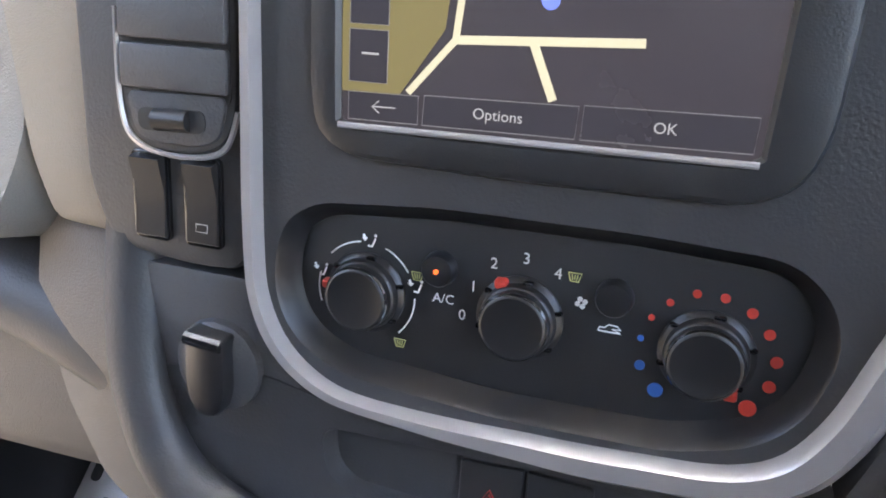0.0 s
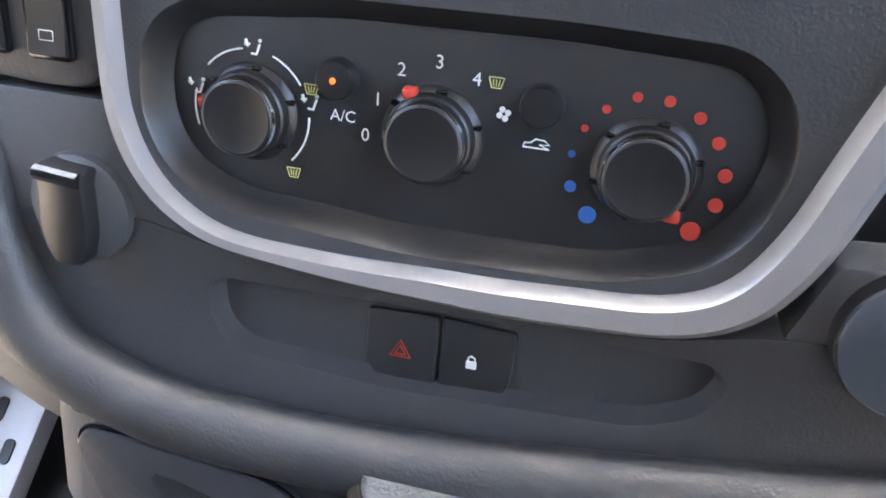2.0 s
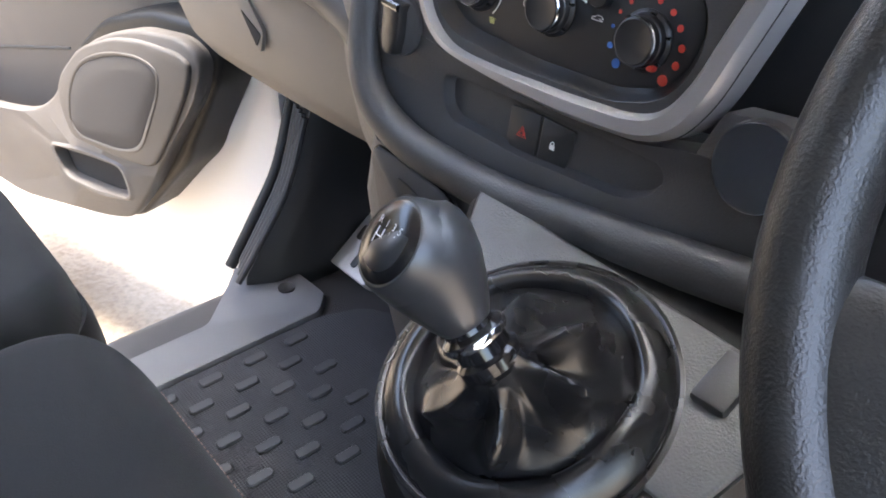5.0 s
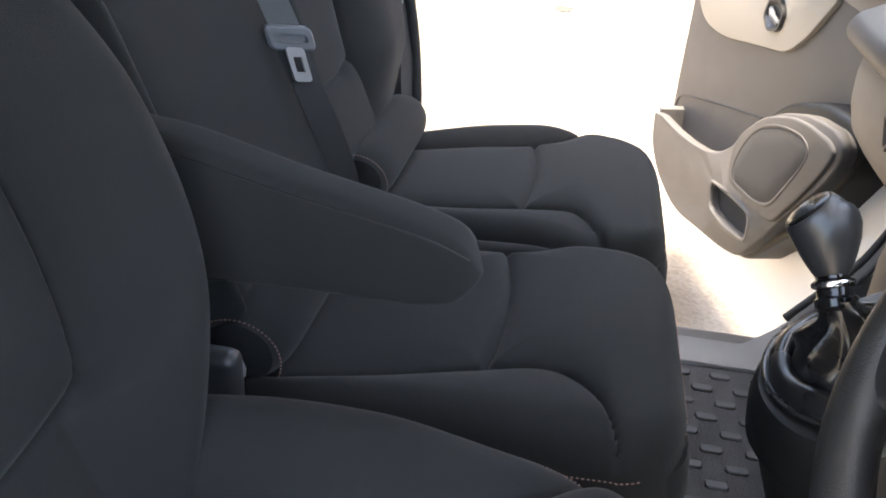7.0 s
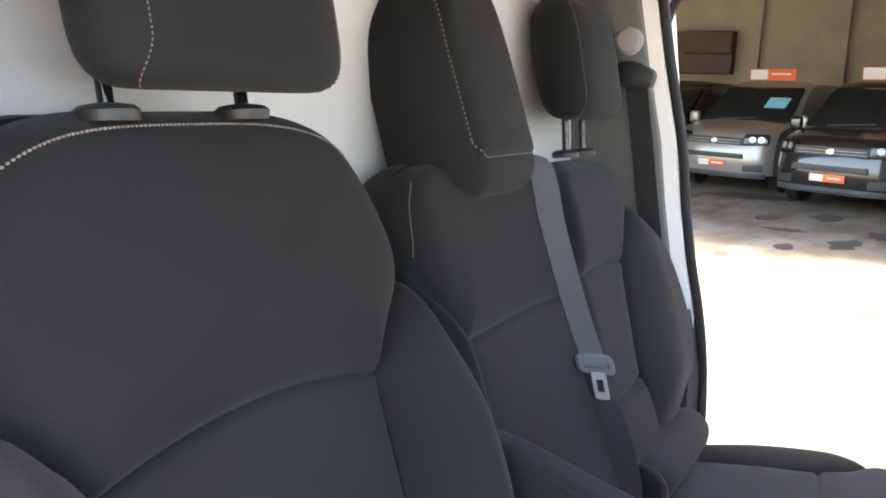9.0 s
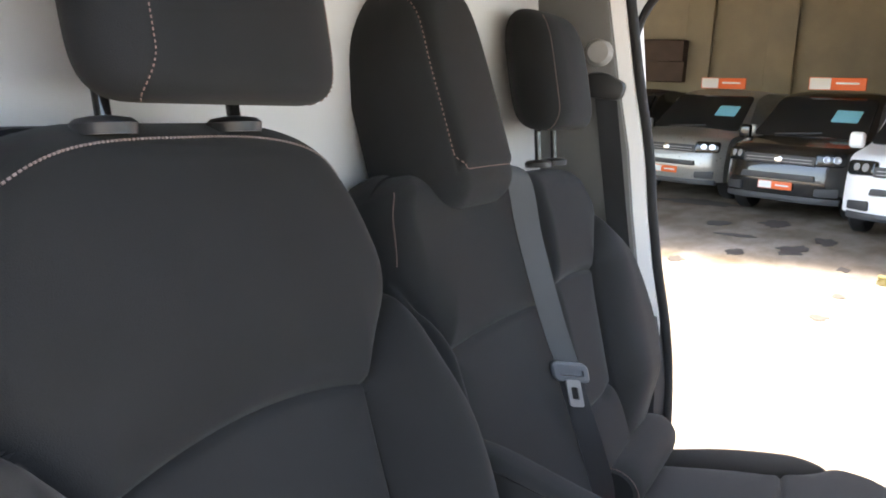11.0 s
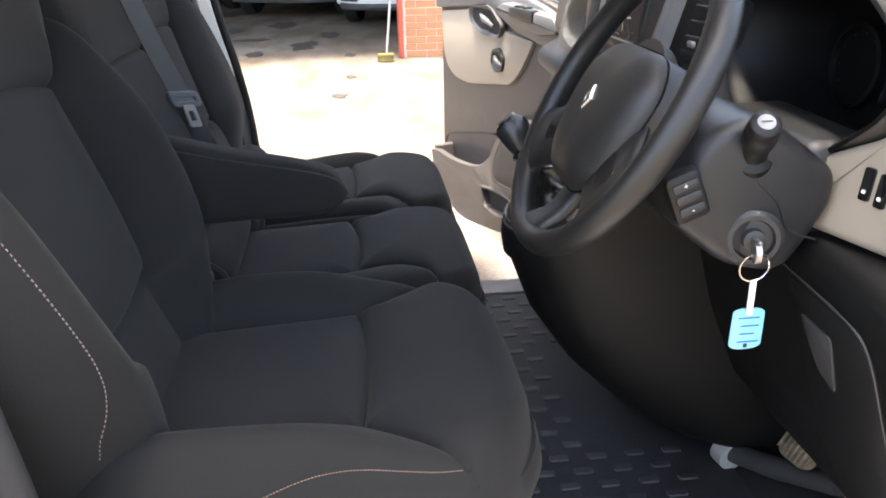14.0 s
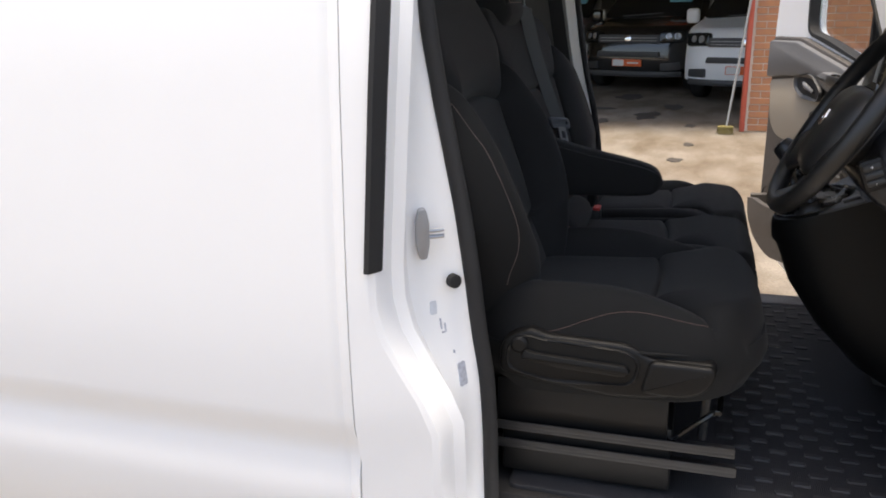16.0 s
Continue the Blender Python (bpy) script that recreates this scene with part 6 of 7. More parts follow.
part("silver_surround", rings_on(pn, [(widen(so, -0.009, -0.010), -0.006), (widen(so, -0.009, -0.010), 0.003), (widen(so, -0.0075, -0.008), 0.008), (widen(so, -0.003, -0.003), 0.008), (widen(so, -0.0005, -0.0005), 0.002), (so, -0.02)], fill=False), "silver", stack, "satin silver surround")
HV = rounded([PX(*q) for q in [(-0.055, 1.140), (-0.050, 1.156), (-0.035, 1.166), (0.02, 1.171), (0.10, 1.172), (0.155, 1.170), (0.171, 1.158), (0.177, 1.138), (0.170, 1.112), (0.155, 1.096), (0.122, 1.086), (0.05, 1.084), (-0.022, 1.089), (-0.044, 1.100), (-0.055, 1.119)]], 0.012)
hc = PX(0.06, 1.128)
hs = star(HV, hc, 360)
so2 = star(SIL, hc, 360)
part("fascia_plate", rings_on(pn, [(so2, 0.0), (hs, 0.0)], fill=False), "dark", stack, "charcoal fascia plate")
part("recess_edge", rings_on(pn, [(hs, 0.0), (inset(hs, 0.0012), -0.0012), (inset(hs, 0.0040), -0.0080), (inset(hs, 0.0080), -0.0115)], fill=False), "knob", stack, "gloss black edge of the heater recess")
face = Plane(pn(0, 0, -0.0115), pn.u, pn.v)
part("heater_face", rings_on(face, [(inset(hs, 0.0070), -0.002), (inset(hs, 0.0078), 0.0006), (inset(hs, 0.0100), 0.0013)]), "black", stack, "black heater control face")


def FX(x, z):
    return ((x - 0.116) * 1.04 + 0.056, ((z - 1.145) / 0.987 - 0.0694) * 1.04 + 0.0694)


def dial(x, z, ang):
    a, b = FX(x, z)
    f_ = 0.88
    k = part("heater_dial", lathe(face(a, b, 0.0015), face.n, [(r_ * f_, h_) for r_, h_ in [(0.0212, 0.0), (0.0212, 0.0010), (0.0198, 0.0024), (0.0186, 0.0030), (0.0180, 0.0060), (0.0175, 0.0068), (0.0168, 0.0072), (0.0164, 0.0118), (0.0156, 0.0128), (0.0145, 0.0131), (0.0139, 0.0129), (0.001, 0.0130)]], 56), "knob", stack, "black rotary dial")
    part("dial_ring", lathe(face(a, b, 0.0015), face.n, [(r_ * f_, h_) for r_, h_ in [(0.0166, 0.0105), (0.0168, 0.0114), (0.0162, 0.0124)]], 48), "chrome", k)
    for t in range(6):
        q = radians(60 * t + 20)
        part("dial_grip", box(face(a + 0.0168 * math.cos(q), b + 0.0168 * math.sin(q), 0.0036), (0.005, 0.003, 0.002), 0.001), "gloss", k)
    q = radians(ang)
    part("dial_pointer", box(face(a + 0.0170 * math.cos(q), b + 0.0174 * math.sin(q), 0.0050), (0.0055, 0.0050, 0.0040), 0.0012, rot=Matrix.Rotation(0, 3, "Y")), "mark_r", k, "orange-red pointer")
    return a, b


KN = [dial(-0.0095, 1.1295, 172), dial(0.058, 1.1300, 118), dial(0.1305, 1.1290, -50)]


def dot(x, z, r, m, nm):
    a, b = FX(x, z)
    part(nm, lathe(face(a, b, 0.0015), face.n, [(r, 0.0), (r, 0.0005), (0.0001, 0.0006)], 20), m, stack)


for x, z, r in ((0.109, 1.140, 0.0013), (0.115, 1.147, 0.0015), (0.124, 1.152, 0.0017), (0.134, 1.152, 0.0019), (0.144, 1.148, 0.0021), (0.151, 1.141, 0.0022), (0.155, 1.131, 0.0024), (0.154, 1.121, 0.0025), (0.148, 1.111, 0.0034)):
    dot(x, z, r, "mark_r", "warm_dot")
for x, z, r in ((0.106, 1.131, 0.0013), (0.107, 1.120, 0.0021), (0.114, 1.111, 0.0031)):
    dot(x, z, r, "mark_b", "cold_dot")
for s, x, z, h in (("0", 0.034, 1.127, 0.0068), ("1", 0.038, 1.140, 0.0068), ("2", 0.046, 1.151, 0.0068), ("3", 0.059, 1.155, 0.0068), ("4", 0.072, 1.151, 0.0068), ("A/C", 0.0255, 1.1325, 0.0060)):
    a, b = FX(x, z)
    part("dial_lettering", text_bm(face, s, a, b, h, 0.0021), "mark", stack, flat=True)
for x, z in ((0.0235, 1.1455), (0.0945, 1.1455)):
    a, b = FX(x, z)
    rb = part("round_button", lathe(face(a, b, 0.0015), face.n, [(0.0078, 0.0), (0.0074, 0.0045), (0.0066, 0.0058), (0.001, 0.0062)], 32), "knob", stack, "round black button")
    if x < 0.05:
        part("button_lamp", lathe(face(a, b, 0.0015), face.n, [(0.0011, 0.006), (0.0011, 0.0068), (0.0001, 0.0069)], 14), "led", rb, "small orange lamp")


def arc_line(cx, cz, r, a0, a1, m="mark", nm="dial_arc"):
    a, b = FX(cx, cz)
    pts = [face(a + r * math.cos(radians(t)), b + r * math.sin(radians(t)), 0.0021) for t in np.linspace(a0, a1, 14)]
    part(nm, tube(pts, 0.0004, 5), m, stack)


for a0, a1 in ((98, 138), (32, 68), (-45, 2), (165, 200)):
    arc_line(-0.0095, 1.1295, 0.0232, a0, a1)


def screen_icon(x, z, m, s=1.0):
    """Windscreen pictogram: a fan shape with three strokes."""
    a, b = FX(x, z)
    pts = [face(a + s * u, b + s * v, 0.0021) for u, v in ((-0.0030, 0.0018), (0.0030, 0.0018), (0.0018, -0.0022), (-0.0018, -0.0022), (-0.0030, 0.0018))]
    bms = [tube(pts, 0.00028, 4)]
    for u in (-0.0009, 0.0, 0.0009):
        bms.append(tube([face(a + s * u, b - 0.0015 * s, 0.0021), face(a + s * u * 1.5, b + 0.001 * s, 0.0021)], 0.00025, 4))
    part("pictogram", join(*bms), m, stack)


def seat_icon(x, z):
    a, b = FX(x, z)
    bms = [tube([face(a - 0.0002, b - 0.0026, 0.0021), face(a + 0.0018, b - 0.0028, 0.0021), face(a + 0.0032, b + 0.001, 0.0021)], 0.0005, 5),
           lathe(face(a + 0.0032, b + 0.0022, 0.0018), face.n, [(0.0007, 0), (0.0007, 0.0004), (0.0001, 0.0004)], 10),
           tube([face(a - 0.0024, b + 0.0024, 0.0021), face(a - 0.0018, b + 0.0002, 0.0021)], 0.0006, 5),
           tube([face(a - 0.0030, b + 0.0008, 0.0021), face(a - 0.0016, b - 0.0002, 0.0021), face(a - 0.0008, b + 0.0010, 0.0021)], 0.0004, 5)]
    part("pictogram", join(*bms), "mark", stack)


for x, z in ((-0.009, 1.1525), (0.0125, 1.136), (-0.0315, 1.1365)):
    seat_icon(x, z)
for x, z in ((0.0135, 1.1405), (0.007, 1.1095), (0.0785, 1.151)):
    screen_icon(x, z, "mark_y", 0.9)
a, b = FX(0.082, 1.141)
part("pictogram", join(*[lathe(face(a + 0.0016 * math.cos(q), b + 0.0016 * math.sin(q), 0.0018), face.n, [(0.0011, 0), (0.0011, 0.0004), (0.0001, 0.0004)], 10) for q in (0.4, 1.97, 3.54, 5.1)]), "mark", stack)
a, b = FX(0.094, 1.1325)
part("pictogram", tube([face(a + u, b + v, 0.0021) for u, v in ((-0.0045, -0.0014), (-0.0042, 0.0002), (-0.002, 0.0004), (-0.0005, 0.0018), (0.0028, 0.0016), (0.0045, 0.0002), (0.001, 0.0), (0.0045, -0.0014), (-0.0045, -0.0014))], 0.0003, 5), "mark", stack)

# screen
SB = rounded([PX(*q) for q in [(-0.036, 1.330), (-0.036, 1.215), (-0.033, 1.196), (-0.018, 1.188), (0.05, 1.187), (0.135, 1.188), (0.152, 1.196), (0.159, 1.215), (0.163, 1.330)]], 0.012)
sc = PX(0.06, 1.25)
ss = star(SB, sc, 96)
SI = rounded([PX(*q) for q in [(-0.024, 1.305), (-0.0225, 1.200), (0.138, 1.202), (0.142, 1.305)]], 0.003)
si = star(SI, sc, 96)
part("screen_bezel", rings_on(pn, [(grow(ss, sc, 0.0015), 0.0), (grow(ss, sc, 0.0012), 0.0006), (ss, 0.0035), (grow(ss, sc, -0.003), 0.005), (grow(si, sc, 0.002), 0.0042), (si, 0.0022), (si, 0.0008)], fill=False), "black", stack, "black screen bezel")
part("bezel_lip", tube([pn(*PX(-0.023, 1.2005), 0.0036), pn(*PX(0.138, 1.2025), 0.0036)], 0.0014, 8), "silver", stack, "thin silver lip under the screen")
sp = Plane(pn(0, 0, 0.0014), pn.u, pn.v)
scr = part("screen", slab(sp, SI, -0.002, 0.0), "scr", stack, "lit navigation screen with a map")


def on_screen(nm, pts, m, h=0.0005):
    return part(nm, slab(sp, [PX(*q) for q in pts], 0.0, h), m, scr)


on_screen("map_land", [(-0.023, 1.214), (0.002, 1.214), (0.020, 1.240), (0.026, 1.300), (-0.023, 1.300)], "scr_land", 0.0003)
for nm, pts in (("back_button", [(-0.0195, 1.203), (0.0105, 1.2035), (0.0105, 1.2145), (-0.0195, 1.214)]), ("options_button", [(0.0125, 1.2035), (0.073, 1.2045), (0.0735, 1.2165), (0.0130, 1.2150)]), ("confirm_button", [(0.0750, 1.2045), (0.1355, 1.2060), (0.1360, 1.2185), (0.0755, 1.2170)]), ("side_button", [(-0.0195, 1.218), (-0.003, 1.218), (-0.003, 1.238), (-0.0195, 1.238)]), ("side_button", [(-0.0195, 1.240), (-0.003, 1.240), (-0.003, 1.262), (-0.0195, 1.262)])):
    pr_ = on_screen(nm, pts, "scr_btn", 0.0006)
    part("button_edge", tube([sp(*PX(*q), 0.0007) for q in pts], 0.00025, 4, closed=True), "scr_line", pr_)


def road(pts, w):
    bms = []
    for (x0, z0), (x1, z1) in zip(pts, pts[1:]):
        d = Vector((x1 - x0, z1 - z0)).normalized() * w
        n = Vector((-d.y, d.x))
        bms.append(slab(sp, [PX(x0 + n.x, z0 + n.y), PX(x0 - n.x, z0 - n.y), PX(x1 - n.x, z1 - n.y), PX(x1 + n.x, z1 + n.y)], 0.0003, 0.0009))
    part("map_road", join(*bms), "scr_road", scr)


road([(0.006, 1.2155), (0.0245, 1.2365), (0.027, 1.262)], 0.0013)
road([(0.0245, 1.2365), (0.0945, 1.2400)], 0.0016)
road([(0.0545, 1.2375), (0.0635, 1.2175)], 0.0016)
part("map_cursor", lathe(sp(*PX(0.0595, 1.2525), 0.0), sp.n, [(0.0034, 0), (0.0034, 0.0008), (0.0001, 0.001)], 20), "scr_blue", scr)
a, b = PX(0.043, 1.2100)
part("screen_lettering", text_bm(sp, "Options", a, b, 0.0060, 0.0011), "scr_text", scr, flat=True)
a, b = PX(0.105, 1.2115)
part("screen_lettering", text_bm(sp, "OK", a, b, 0.0058, 0.0011), "scr_text", scr, flat=True)
part("back_arrow", join(tube([sp(*PX(-0.009, 1.2088), 0.001), sp(*PX(0.001, 1.2090), 0.001)], 0.0003, 4), tube([sp(*PX(-0.006, 1.2112), 0.001), sp(*PX(-0.009, 1.2088), 0.001), sp(*PX(-0.006, 1.2065), 0.001)], 0.0003, 4)), "scr_text", scr)
part("side_mark", tube([sp(*PX(-0.014, 1.229), 0.001), sp(*PX(-0.007, 1.229), 0.001)], 0.0005, 4), "scr_text", scr)

# stack body behind and the lower face
part("stack_body", along_x(round_profile([(0.892, 1.335), (0.862, 1.16), (0.856, 1.08), (0.95, 1.02), (1.05, 1.1), (1.0, 1.33)], 0.01), stations(-0.14, 0.26, 4)), "black", stack)
LOW = [PX(*q) for q in [(-0.128, 1.073), (-0.07, 1.080), (-0.03, 1.072), (0.15, 1.068), (0.19, 1.078), (0.29, 1.075), (0.28, 1.02), (0.21, 1.014), (0.125, 1.002), (0.042, 0.994), (-0.02, 0.994), (-0.085, 1.004), (-0.124, 1.036)]]
part("left_face", slab(pn, rounded([PX(*q) for q in [(-0.150, 1.124), (-0.066, 1.124), (-0.062, 1.10), (-0.045, 1.077), (-0.030, 1.055), (-0.050, 1.020), (-0.095, 1.020), (-0.128, 1.050), (-0.146, 1.090)]], 0.006), -0.03, -0.004, 0.002), "dark2", stack, "charcoal face round the socket")
part("right_face", slab(pn, rounded([PX(*q) for q in [(0.197, 1.105), (0.30, 1.115), (0.29, 1.06), (0.18, 1.06)]], 0.004), -0.03, -0.004, 0.002), "dark2", stack)
TR = rounded([PX(*q) for q in [(-0.033, 1.0585), (0.04, 1.061), (0.10, 1.062), (0.166, 1.0615), (0.173, 1.054), (0.166, 1.040), (0.145, 1.030), (0.05, 1.024), (-0.018, 1.026), (-0.030, 1.036)]], 0.010)
tc_ = PX(0.065, 1.044)
lo = star(rounded(LOW, 0.012), tc_, 420)
tr = star(TR, tc_, 420)

part("lower_face", rings_on(pn, [(grow(lo, tc_, 0.0), -0.03), (lo, -0.006), (grow(lo, tc_, -0.004), -0.003), (inset(tr, -0.0012), -0.003), (inset(tr, -0.0002), -0.0034), (inset(tr, 0.0016), -0.0105), (inset(tr, 0.0030), -0.0125)]), "dark", stack, "charcoal lower console face with a shallow tray")
hp = Plane(pn(0, 0, -0.0122), pn.u, pn.v)
for x, pts in ((0, [(0.0345, 1.0545), (0.0640, 1.0560), (0.0640, 1.0245), (0.0400, 1.0235), (0.0345, 1.030)]), (1, [(0.0655, 1.0560), (0.0955, 1.0550), (0.0940, 1.030), (0.0890, 1.0245), (0.0655, 1.0245)])):
    hb_ = part("console_button", slab(hp, rounded([PX(*q) for q in pts], [0.002, 0.001, 0.001, 0.004, 0.004] if x == 0 else [0.001, 0.003, 0.004, 0.004, 0.001]), 0.0, 0.0022, 0.0010), "black", stack, "hazard warning button" if x == 0 else "door lock button")
    if x == 0:
        for r in (0.0050, 0.0026):
            a, b = PX(0.0493, 1.0385)
            part("warning_triangle", tube([hp(a + r * math.cos(radians(q)), b + r * math.sin(radians(q)), 0.0033) for q in (90, 210, 330)], 0.0004, 4, closed=True), "mark_r", hb_)
    else:
        a, b = PX(0.0785, 1.0385)
        part("padlock_mark", join(slab(Plane(hp(a, b, 0.003), hp.u, hp.v), rrect(0.0042, 0.0034, 0.0005), 0, 0.0004), tube([hp(a - 0.0013, b + 0.0016, 0.0033), hp(a - 0.0013, b + 0.0032, 0.0033), hp(a, b + 0.004, 0.0033), hp(a + 0.0013, b + 0.0032, 0.0033), hp(a + 0.0013, b + 0.0016, 0.0033)], 0.0004, 4)), "mark", hb_)
# grey roll round the lower edge
rl = smooth_line([(-0.140, 0.842, 1.145), (-0.140, 0.828, 1.10), (-0.131, 0.812, 1.055), (-0.107, 0.800, 1.018), (-0.060, 0.796, 0.998), (0.0, 0.796, 0.993), (0.06, 0.797, 0.995), (0.125, 0.800, 1.002), (0.20, 0.804, 1.012), (0.29, 0.81, 1.025)], 6)
rings = []
for i, p in enumerate(rl):
    t = (rl[min(i + 1, len(rl) - 1)] - rl[max(i - 1, 0)]).normalized()
    sd = t.cross(Vector((0, -1, 0))).normalized()
    rings.append([p + sd * 0.0165 * math.cos(q) + Vector((0, -1, 0)) * 0.014 * math.sin(q) for q in [2 * math.pi * k / 18 for k in range(18)]])
part("edge_roll", loft(rings), "dark", stack, "grey grained roll along the console edge")
# lighter flap and round socket
a, b = PX(-0.087, 1.079)
lf = part("lighter_cover", lathe(pn(a, b, -0.003), pn.n, [(0.024, -0.004), (0.0225, 0.003), (0.017, 0.006), (0.001, 0.006)], 36), "dark2", stack, "socket with a black hinged flap")
part("lighter_flap", slab(Plane(pn(a, b, 0.002), pn.u, pn.v), rounded([(-0.0105, 0.021), (0.0105, 0.019), (0.0112, -0.010), (0.006, -0.022), (-0.006, -0.022), (-0.0112, -0.010)], [0.002, 0.002, 0.006, 0.005, 0.005, 0.006]), -0.002, 0.009, 0.003), "knob", lf, "black flap")
part("flap_hinge", tube([pn(a - 0.0095, b + 0.0175, 0.0105), pn(a + 0.0095, b + 0.016, 0.0105)], 0.0032, 8), "gloss", lf)
a, b = PX(0.226, 1.083)
rs = part("power_socket", lathe(pn(a, b, -0.003), pn.n, [(0.027, -0.003), (0.026, 0.005), (0.0235, 0.006), (0.0225, 0.004), (0.0215, 0.004), (0.0200, 0.001), (0.001, 0.001)], 40), "black", stack, "round black socket")
part("socket_ring", lathe(pn(a, b, -0.003), pn.n, [(0.0255, 0.005), (0.0250, 0.0068), (0.0238, 0.0066)], 40), "chrome", rs)
# vent and switch column
VP = rounded([PX(*q) for q in [(-0.068, 1.335), (-0.071, 1.128), (-0.10, 1.126), (-0.145, 1.130), (-0.158, 1.16), (-0.160, 1.335)]], 0.012)
part("vent_column", slab(pn, VP, -0.03, -0.001, 0.004), "dark", stack, "charcoal vent column")
vt = part("passenger_vent", slab(pn, rounded([PX(*q) for q in [(-0.0715, 1.320), (-0.0725, 1.200), (-0.079, 1.184), (-0.10, 1.179), (-0.122, 1.181), (-0.132, 1.195), (-0.133, 1.320)]], 0.012), -0.004, 0.002, 0.001), "dark", stack, "air vent with four slats")
# flat black sheet paints the shade between the slats
part("vent_gap_shade", slab(pn, rounded([PX(*q) for q in [(-0.0735, 1.318), (-0.0745, 1.203), (-0.129, 1.201), (-0.130, 1.318)]], 0.003), 0.001, 0.0026), "black", vt)
for k in range(5):
    part("vent_slat", box(pn(*PX(-0.1015, 1.2165 + 0.0208 * k), 0.0045), (0.0545, 0.0045, 0.0192), 0.0016, 2, rot=Matrix.Rotation(-0.20, 3, "X")), "dark2", vt)
wh_ = part("wheel_housing", slab(pn, rounded([PX(*q) for q in [(-0.1285, 1.2055), (-0.0755, 1.2065), (-0.0800, 1.1875), (-0.0900, 1.1835), (-0.1130, 1.1830), (-0.1240, 1.1860)]], 0.006), 0.0, 0.0040, 0.0012), "dark2", vt, "grey lower vent bar")
# flat black sheet in place of the slot's own shade
part("wheel_slot_shade", slab(pn, rounded([PX(*q) for q in [(-0.1215, 1.1985), (-0.0865, 1.1995), (-0.0865, 1.1895), (-0.1215, 1.1885)]], 0.0045), 0.0038, 0.0046), "black", wh_)
part("vent_wheel", tube([pn(*PX(-0.1125, 1.1938), 0.0040), pn(*PX(-0.0945, 1.1944), 0.0040)], 0.0048, 14), "knob", vt, "ribbed vent wheel")
part("vent_outline", tube(smooth_line([pn(*PX(-0.1335, 1.24), 0.001), pn(*PX(-0.1325, 1.198), 0.002), pn(*PX(-0.124, 1.182), 0.002), pn(*PX(-0.10, 1.178), 0.002), pn(*PX(-0.079, 1.183), 0.002), pn(*PX(-0.072, 1.20), 0.001)], 6), 0.0014, 6), "silver", vt)
for x in (-0.1195, -0.0915):
    rs_ = part("rocker_rim", slab(pn, [(p[0] + PX(x, 0)[0], p[1] + PX(0, 1.158)[1]) for p in rrect(0.0200, 0.042, 0.003)], -0.003, 0.0012, 0.0006), "gloss", stack, "black rocker switch")
    rk = Plane(pn(*PX(x, 1.158), 0.0), pn.u, pn.v)
    part("rocker", loft([[rk(-0.0085, v, 0), rk(0.0085, v, 0), rk(0.0080, v, h), rk(-0.0080, v, h)] for v, h in ((-0.0195, 0.0008), (-0.0185, 0.0030), (-0.004, 0.0018), (0.004, 0.0022), (0.0140, 0.0048), (0.0180, 0.0056), (0.0195, 0.0008))]), "knob", rs_)
    if x > -0.1:
        part("rocker_mark", tube([rk(u, v - 0.0115, 0.0024) for u, v in ((-0.003, -0.0018), (0.003, -0.0018), (0.003, 0.0018), (-0.003, 0.0018))], 0.00025, 4, closed=True), "mark", rs_)
# beige cheek left of the vents
part("inner_cheek", along_x(round_profile([(0.862, 1.34), (0.848, 1.24), (0.845, 1.16), (0.852, 1.12), (0.90, 1.10), (1.0, 1.12), (1.0, 1.34)], 0.012), stations(-0.210, -0.1605, 5), lambda x: (0.35 * (x + 0.1605) ** 2 * 40 * 0.1, 0)), "beige", dash, "beige cheek beside the vents")

# storage flap and lower console
lcn = Plane((-0.03, 0.79, 0.92), X, Vector((0, 0.10, 1)))
part("lower_console", loft([[Vector((x0, 0.79 + dy, z)), Vector((x0 + 0.015, 0.782 + dy, z)), Vector((0.05, 0.782 + dy, z)), Vector((0.06, 0.80 + dy, z)), Vector((0.06, 1.1, z)), Vector((x0 - 0.03, 1.1, z))] for z, dy, x0 in ((0.46, 0.12, -0.02), (0.60, 0.05, -0.045), (0.75, 0.01, -0.075), (0.86, 0.0, -0.095), (0.93, 0.004, -0.112), (0.982, 0.014, -0.112))]), "dark2", dash, "charcoal lower console")
sf = rounded([(-0.061, 0.054), (-0.056, 0.064), (-0.030, 0.064), (0.030, 0.058), (0.044, 0.050), (0.070, -0.046), (0.066, -0.054), (-0.012, -0.060), (-0.030, -0.040)], [0.006, 0.006, 0.01, 0.01, 0.012, 0.006, 0.006, 0.012, 0.02])
sf_ = part("storage_flap", slab(Plane((-0.03, 0.783, 0.92), X, Vector((0, 0.10, 1))), sf, -0.004, 0.004, 0.0015), "dark", dash, "black storage flap with a finger notch")
fo = [(p_[0] * 1.012, p_[1] * 1.012) for p_ in sf]
part("flap_seam", tube([Plane((-0.03, 0.783, 0.92), X, Vector((0, 0.10, 1)))(x_, z_, 0.0006) for x_, z_ in fo], 0.0011, 6, closed=True), "gloss", sf_)
# black sheet paints the notch's shade, the grey one its lit bottom
part("notch_shade", slab(Plane((-0.03, 0.779, 0.92), X, Vector((0, 0.10, 1))), rounded([(-0.024, 0.050), (-0.012, 0.049), (0.007, 0.044), (0.006, 0.032), (-0.004, 0.034), (-0.018, 0.040)], 0.004), 0, 0.0016), "black", sf_)
